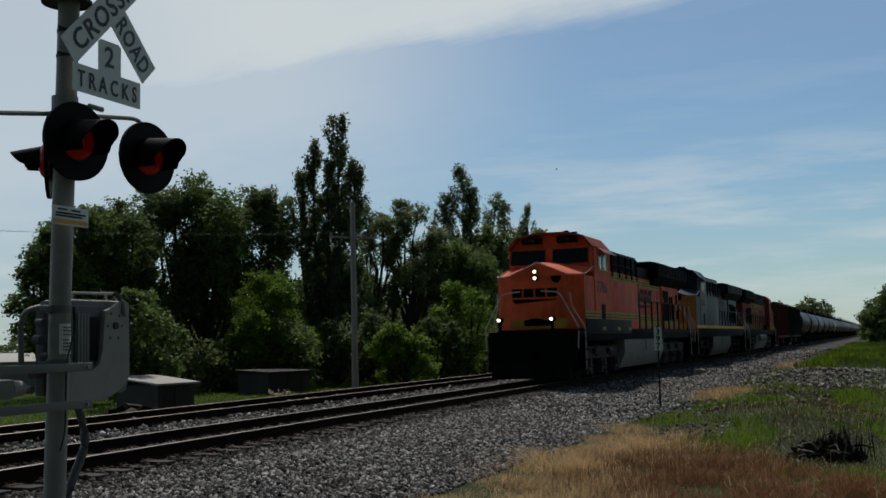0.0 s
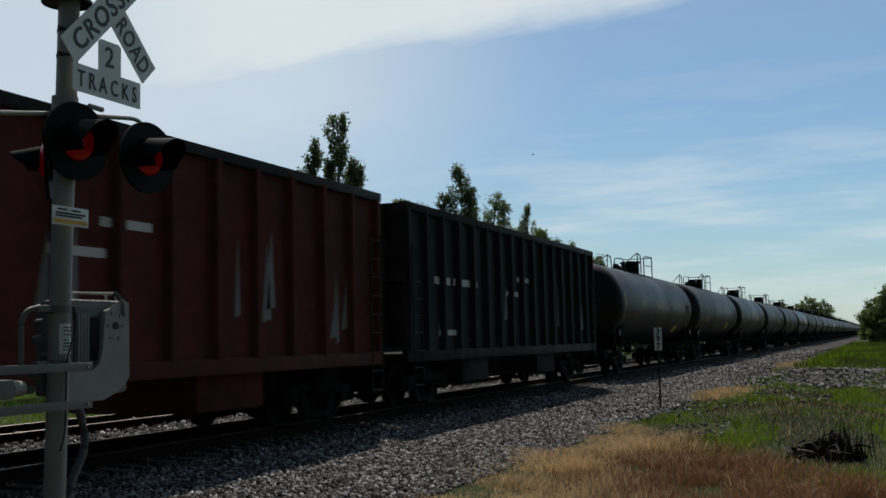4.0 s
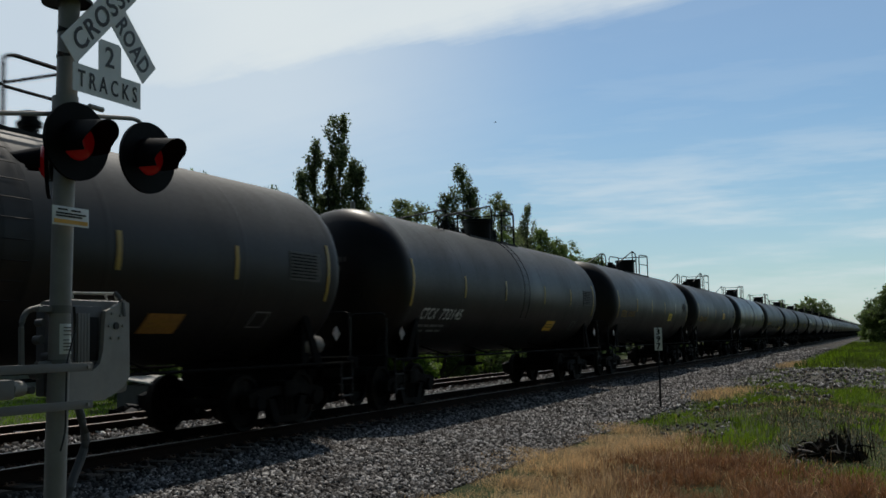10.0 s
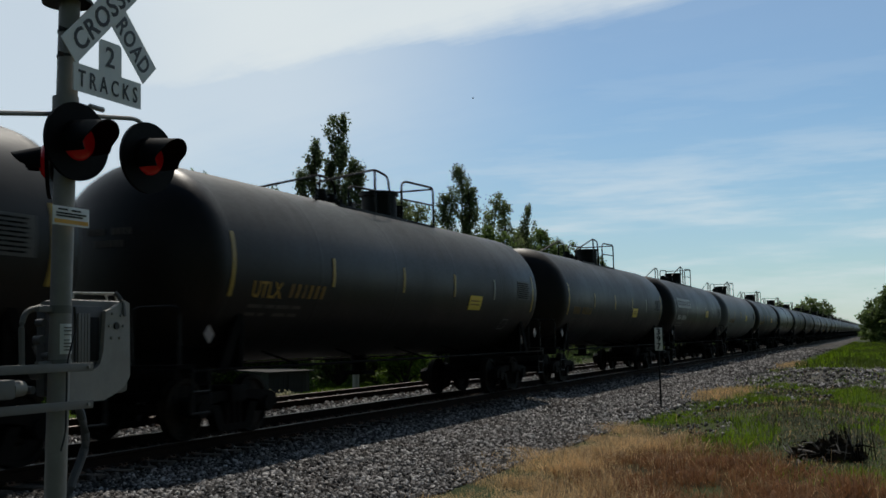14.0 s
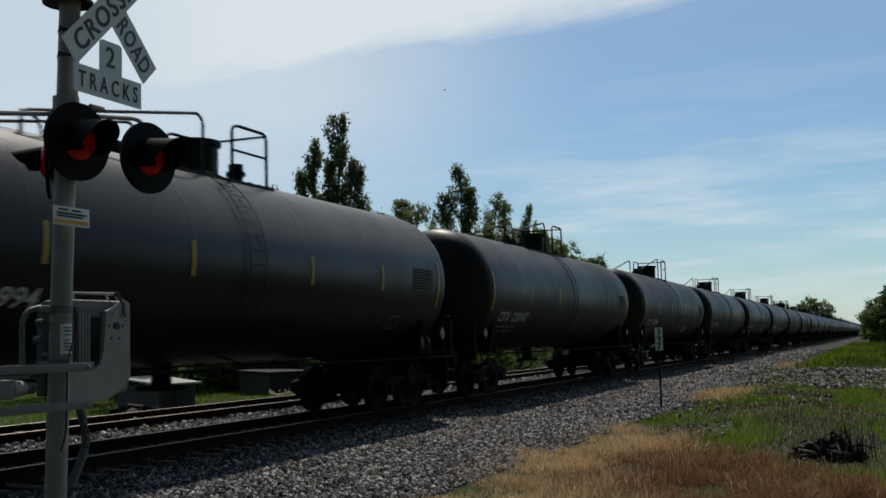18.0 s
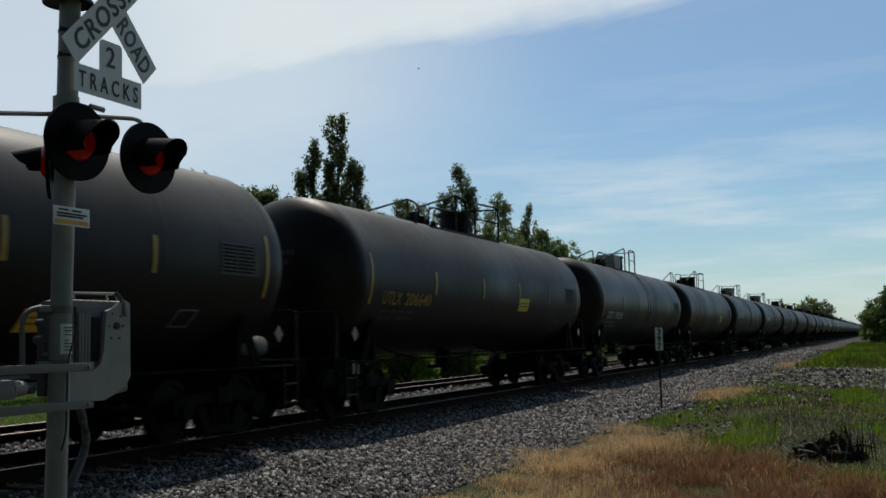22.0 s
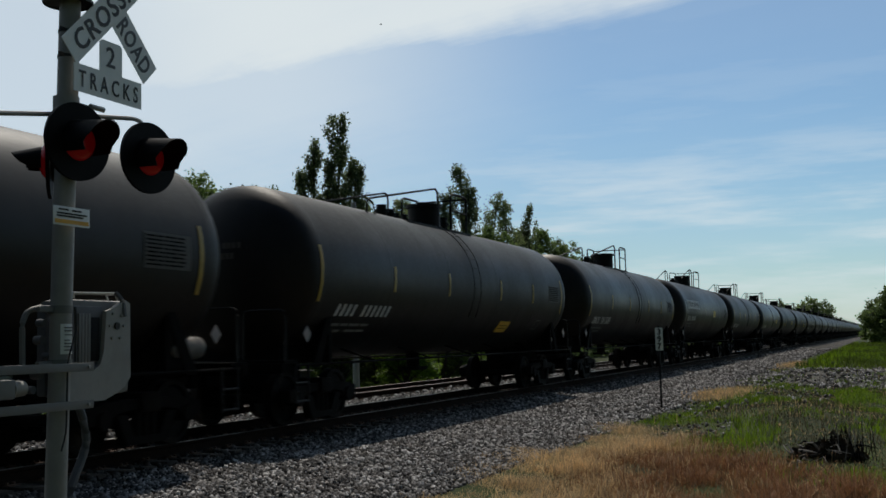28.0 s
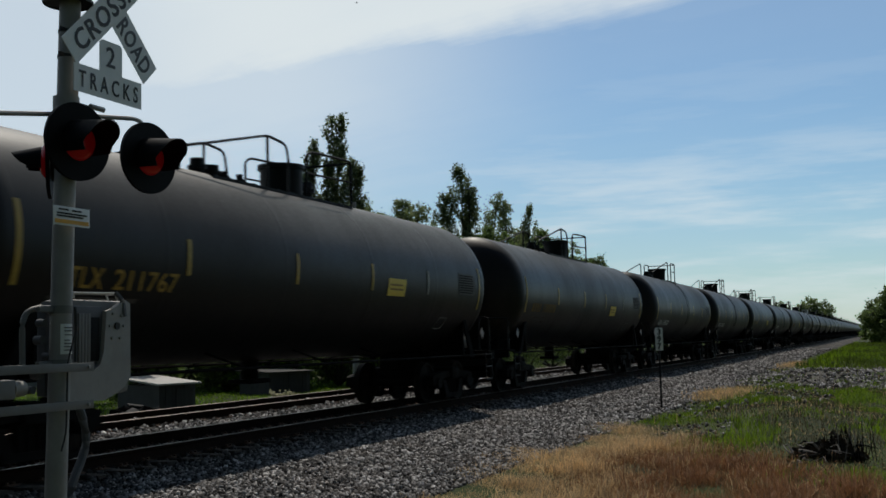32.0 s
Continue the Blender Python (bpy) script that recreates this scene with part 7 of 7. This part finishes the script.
def utility_pole():
    ob = thing("utility_pole", pose(40.85, 21.15, -0.85), "weathered grey wooden utility pole with a cross-arm", "utility pole")
    bm = bmesh.new()
    cyl(bm, (0, 0, -0.3), (0, 0, 8.4), 0.15, 0.105, 14)
    part("pole", bm, POLE_WOOD, ob)
    bm = bmesh.new()
    box(bm, -1.1, 1.1, -0.05, 0.05, 6.80, 6.88, 0.01, pose(0, 0, 0, 0, 0, -40))
    part("cross_arm", bm, POLE_WOOD, ob)
    for k in (-1.05, -0.5, 0.5, 1.05):
        bm = bmesh.new()
        cyl(bm, (k, 0, 6.9), (k, 0, 7.05), 0.04, 0.03, 8)
        part("insulator", place(bm, pose(0, 0, 0, 0, 0, -40)), GALV, ob)
    bm = bmesh.new()
    cyl(bm, (0.2, -0.2, 5.5), (0.2, -0.2, 6.1), 0.02, seg=6)
    part("conduit", bm, GALV, ob)


utility_pole()


def power_line():
    """Thin wires that hang from the pole's arm and run on past the trees."""
    ob = thing("power_line", pose(40.85, 21.15, -0.85), "thin dark overhead wires strung from the utility pole", "power line")
    for k, drop in ((-1.05, 0.0), (0.5, 0.0), (1.05, 0.0)):
        c, s_ = math.cos(radians(-40)), math.sin(radians(-40))
        a = Vector((k * c, k * s_, 7.05))
        b = Vector((-22.0 + k * c, 24.0 + k * s_, 8.0))
        bm = bmesh.new()
        pipe(bm, [a.lerp(b, t) - Vector((0, 0, 4 * 0.55 * t * (1 - t))) for t in (0, 0.12, 0.25, 0.4, 0.55, 0.7, 0.85, 1.0)], 0.003, 4)
        part("wire", bm, CABLE, ob)


power_line()
SHED_WALL = material("shed_wall", (0.045, 0.045, 0.047), 0.7, vary=0.25, grain=3, stains=0.5, stain=(0.09, 0.08, 0.07), bump=0.1)
SHED_ROOF = material("shed_roof", (0.40, 0.39, 0.37), 0.5, metal=0.2, vary=0.15, grain=3, stains=0.3, stain=(0.3, 0.24, 0.18))
WOOD_GREY = material("old_boards", (0.040, 0.037, 0.034), 0.85, vary=0.3, grain=8, stretch=(1, 1, 0.2), bump=0.3)


def shed(x, y, turn, w_, d, h, roof, label, top=None):
    ob = thing("shed", pose(x, y, land(x, y), 0, 0, turn), label, "shed")
    bm = bmesh.new()
    box(bm, -w_ / 2, w_ / 2, -d / 2, d / 2, -0.1, h)
    part("wall", bm, SHED_WALL, ob)
    for i in range(int(w_ / 0.3)):
        bm = bmesh.new()
        box(bm, -w_ / 2 + i * 0.3, -w_ / 2 + i * 0.3 + 0.27, -d / 2 - 0.02, -d / 2 - 0.002, 0, h - 0.02)
        part("board", bm, WOOD_GREY, ob)
    bm = bmesh.new()
    prism(bm, [(-d / 2 - 0.15, h), (d / 2 + 0.15, h + roof), (d / 2 + 0.15, h + roof + 0.06), (-d / 2 - 0.15, h + 0.06)], -w_ / 2 - 0.15, w_ / 2 + 0.15, "yz")
    part("roof", bm, top or SHED_ROOF, ob, "sheet-metal roof")
    bm = bmesh.new()
    box(bm, -0.1, 0.7, -d / 2 - 0.05, -d / 2 - 0.022, 0.02, h * 0.85)
    part("door", bm, WOOD_GREY, ob)


shed(30.75, 23.85, -8, 1.75, 2.0, 0.95, 0.26, "low grey shed with a pale sheet-metal roof")
shed(42.9, 26.5, -15, 2.6, 2.0, 0.98, 0.10, "low dark grey shed at the edge of the lawn", WOOD_GREY)


def far_barn():
    """A low pale building seen past the end of the tree row."""
    x, y = 53.0, 53.2
    ob = thing("barn", pose(x, y, land(x, y), 0, 0, -45), "low pale grey farm building beyond the tree row", "barn")
    bm = bmesh.new()
    box(bm, -4.5, 4.5, -2.5, 2.5, -0.1, 1.75)
    part("wall", bm, BARN_WALL, ob)
    bm = bmesh.new()
    prism(bm, [(-2.8, 1.70), (2.8, 1.70), (0.0, 2.25)], -4.7, 4.7, "yz")
    part("roof", bm, SHED_ROOF, ob)


BARN_WALL = material("barn_wall", (0.42, 0.42, 0.42), 0.7, vary=0.15, grain=3, stains=0.3, stain=(0.25, 0.24, 0.22))
far_barn()


def junk_pile():
    rnd = random.Random(8)
    ob = thing("junk_pile", pose(27.6, 22.0, land(27.6, 22.0)), "dark heap of machine parts and boards on the grass", "junk pile")
    for i in range(12):
        bm = bmesh.new()
        m = pose(rnd.uniform(-0.9, 0.9), rnd.uniform(-0.5, 0.5), rnd.uniform(0.08, 0.35), rnd.uniform(-30, 30), rnd.uniform(-30, 30), rnd.uniform(0, 180))
        box(bm, -rnd.uniform(0.15, 0.5), rnd.uniform(0.15, 0.5), -0.12, 0.12, -0.1, 0.1, 0.02, m)
        part("scrap", bm, LOCO_GREY if i % 3 else UNDER, ob)


junk_pile()


def bird():
    """A small bird gliding far off over the trees."""
    ob = thing("bird", pose(113.4, 39.4, 25.5), "small dark bird gliding high over the trees", "bird")
    bm = bmesh.new()
    lathe_x(bm, [(-0.14, 0.0), (-0.10, 0.03), (0.0, 0.045), (0.10, 0.025), (0.16, 0.01), (0.2, 0.0)], 0.0, 10)
    part("body", bm, LAMP_BLACK, ob)
    for s in (-1, 1):
        bm = bmesh.new()
        prism(bm, [(-0.06, 0.0), (0.06, 0.0), (0.05, s * 0.14), (0.02, s * 0.27), (-0.02, s * 0.25), (-0.05, s * 0.12)], -0.006, 0.006, "xy")
        part("wing", place(bm, pose(0, 0, 0.01, s * 14, 0, 0)), LAMP_BLACK, ob)
    bm = bmesh.new()
    prism(bm, [(0.15, -0.02), (0.26, -0.05), (0.26, 0.05), (0.15, 0.02)], -0.004, 0.004, "xy")
    part("tail", bm, LAMP_BLACK, ob)
    return ob


glider = bird()


def brush_pile():
    """Dead branches lying on a dark heap of rotten leaves."""
    rnd = random.Random(4)
    rng = np.random.default_rng(4)
    BLEACHED = material("bleached_wood", (0.20, 0.18, 0.165), 0.9, vary=0.4, grain=12)
    ROT = leafy("rotten_leaves", (0.026, 0.022, 0.018), 0.5, 0.1, 0.9)
    ob = thing("brush_pile", pose(17.6, 0.95, land(17.6, 0.95)), "dark heap of dead leaves and bleached grey branches", "brush pile")
    k = 5000
    x, y = rng.uniform(-0.5, 0.95, k), rng.uniform(-0.6, 0.5, k)
    lump = np.array([noise.noise((p * 3.1, q * 3.1, 5.0)) + 0.5 * noise.noise((p * 8.0, q * 8.0, 1.0)) for p, q in zip(x, y)])
    top = 0.22 + 0.30 * lump - 0.35 * ((x - 0.25) / 0.7) ** 2 - 0.3 * (y / 0.6) ** 2
    keep = top > 0.03
    z = np.maximum(top, 0.02) * rng.uniform(0.2, 1.1, k)
    part("rotten_litter", quads("rotten_litter", np.stack([x, y, z], 1)[keep], 0.06, rng, ROT, 0.1, 2.6, 0.9), None, ob)
    for i in range(46):
        bm = bmesh.new()
        p = Vector((rnd.gauss(0.35, 0.28), rnd.gauss(-0.42, 0.16), 0.0))
        q = p + Vector((rnd.uniform(-0.12, 0.12), rnd.uniform(-0.12, 0.12), rnd.uniform(0.25, 0.62)))
        cyl(bm, p, q, 0.010, 0.003, 5)
        part("dead_stalk", bm, UNDER if i % 4 else BLEACHED, ob)
    for i in range(34):
        bm = bmesh.new()
        pale = i < 16
        if pale:
            p = Vector((rnd.uniform(-0.75, 0.35), rnd.uniform(-0.3, 0.45), rnd.uniform(0.02, 0.22)))
            d = Vector((rnd.uniform(-1, 1), rnd.uniform(-0.7, 0.7), rnd.uniform(-0.15, 0.3))).normalized() * rnd.uniform(0.2, 0.5)
        else:
            p = Vector((rnd.uniform(-0.4, 0.7), rnd.uniform(-0.5, 0.2), rnd.uniform(0.05, 0.32)))
            d = Vector((rnd.uniform(-1, 1), rnd.uniform(-1, 1), rnd.uniform(-0.3, 0.35))).normalized() * rnd.uniform(0.2, 0.5)
        r = rnd.uniform(0.010, 0.028)
        bend = Vector((rnd.uniform(-0.06, 0.06), rnd.uniform(-0.06, 0.06), rnd.uniform(-0.05, 0.08)))
        cyl(bm, p, p + d * 0.5 + bend, r, r * 0.6, 6)
        cyl(bm, p + d * 0.5 + bend, p + d, r * 0.6, 0.004, 5)
        part("branch", bm, BLEACHED if pale else UNDER, ob)


brush_pile()

# ---- train ----
build_head()
build_tank_cars()


def motions():
    for ob, u in train:
        turn = ob.matrix_basis.to_3x3().to_4x4()
        # the train has come a little further at the start than its later speed would give
        rows = [(t, Matrix.Translation((u - SPEED * t - extra, TRACK_Y[0], 0)) @ turn) for t, extra in ((0.0, 0.65), (0.7, 0.04), (1.0, 0.0), (16.0, 0.0), (32.0, 0.0))]
        walk(ob, rows)
    # the bird drifts across and up
    walk(glider, [(t, pose(x, y, z, 0, 0, 120)) for t, x, y, z in ((0.0, 115.3, 33.4, 20.7), (6.0, 114.1, 37.3, 23.5), (9.0, 113.4, 39.4, 25.5), (12.0, 112.8, 41.0, 28.3),
                                                                   (18.0, 111.1, 45.4, 30.4), (22.0, 109.9, 48.1, 33.0), (28.0, 108.1, 52.0, 38.3), (32.0, 106.9, 54.5, 40.9))])
    # poplars lean and swing back in the wind
    for k, ob in enumerate(swaying):
        base = ob.matrix_basis.copy()
        walk(ob, [(t, base @ pose(0, 0, 0, 0.35 * math.sin(t * 1.9 + k * 2), 0.55 * math.sin(t * 1.3 + k), 0)) for t in [i * 0.8 for i in range(41)]])


motions()
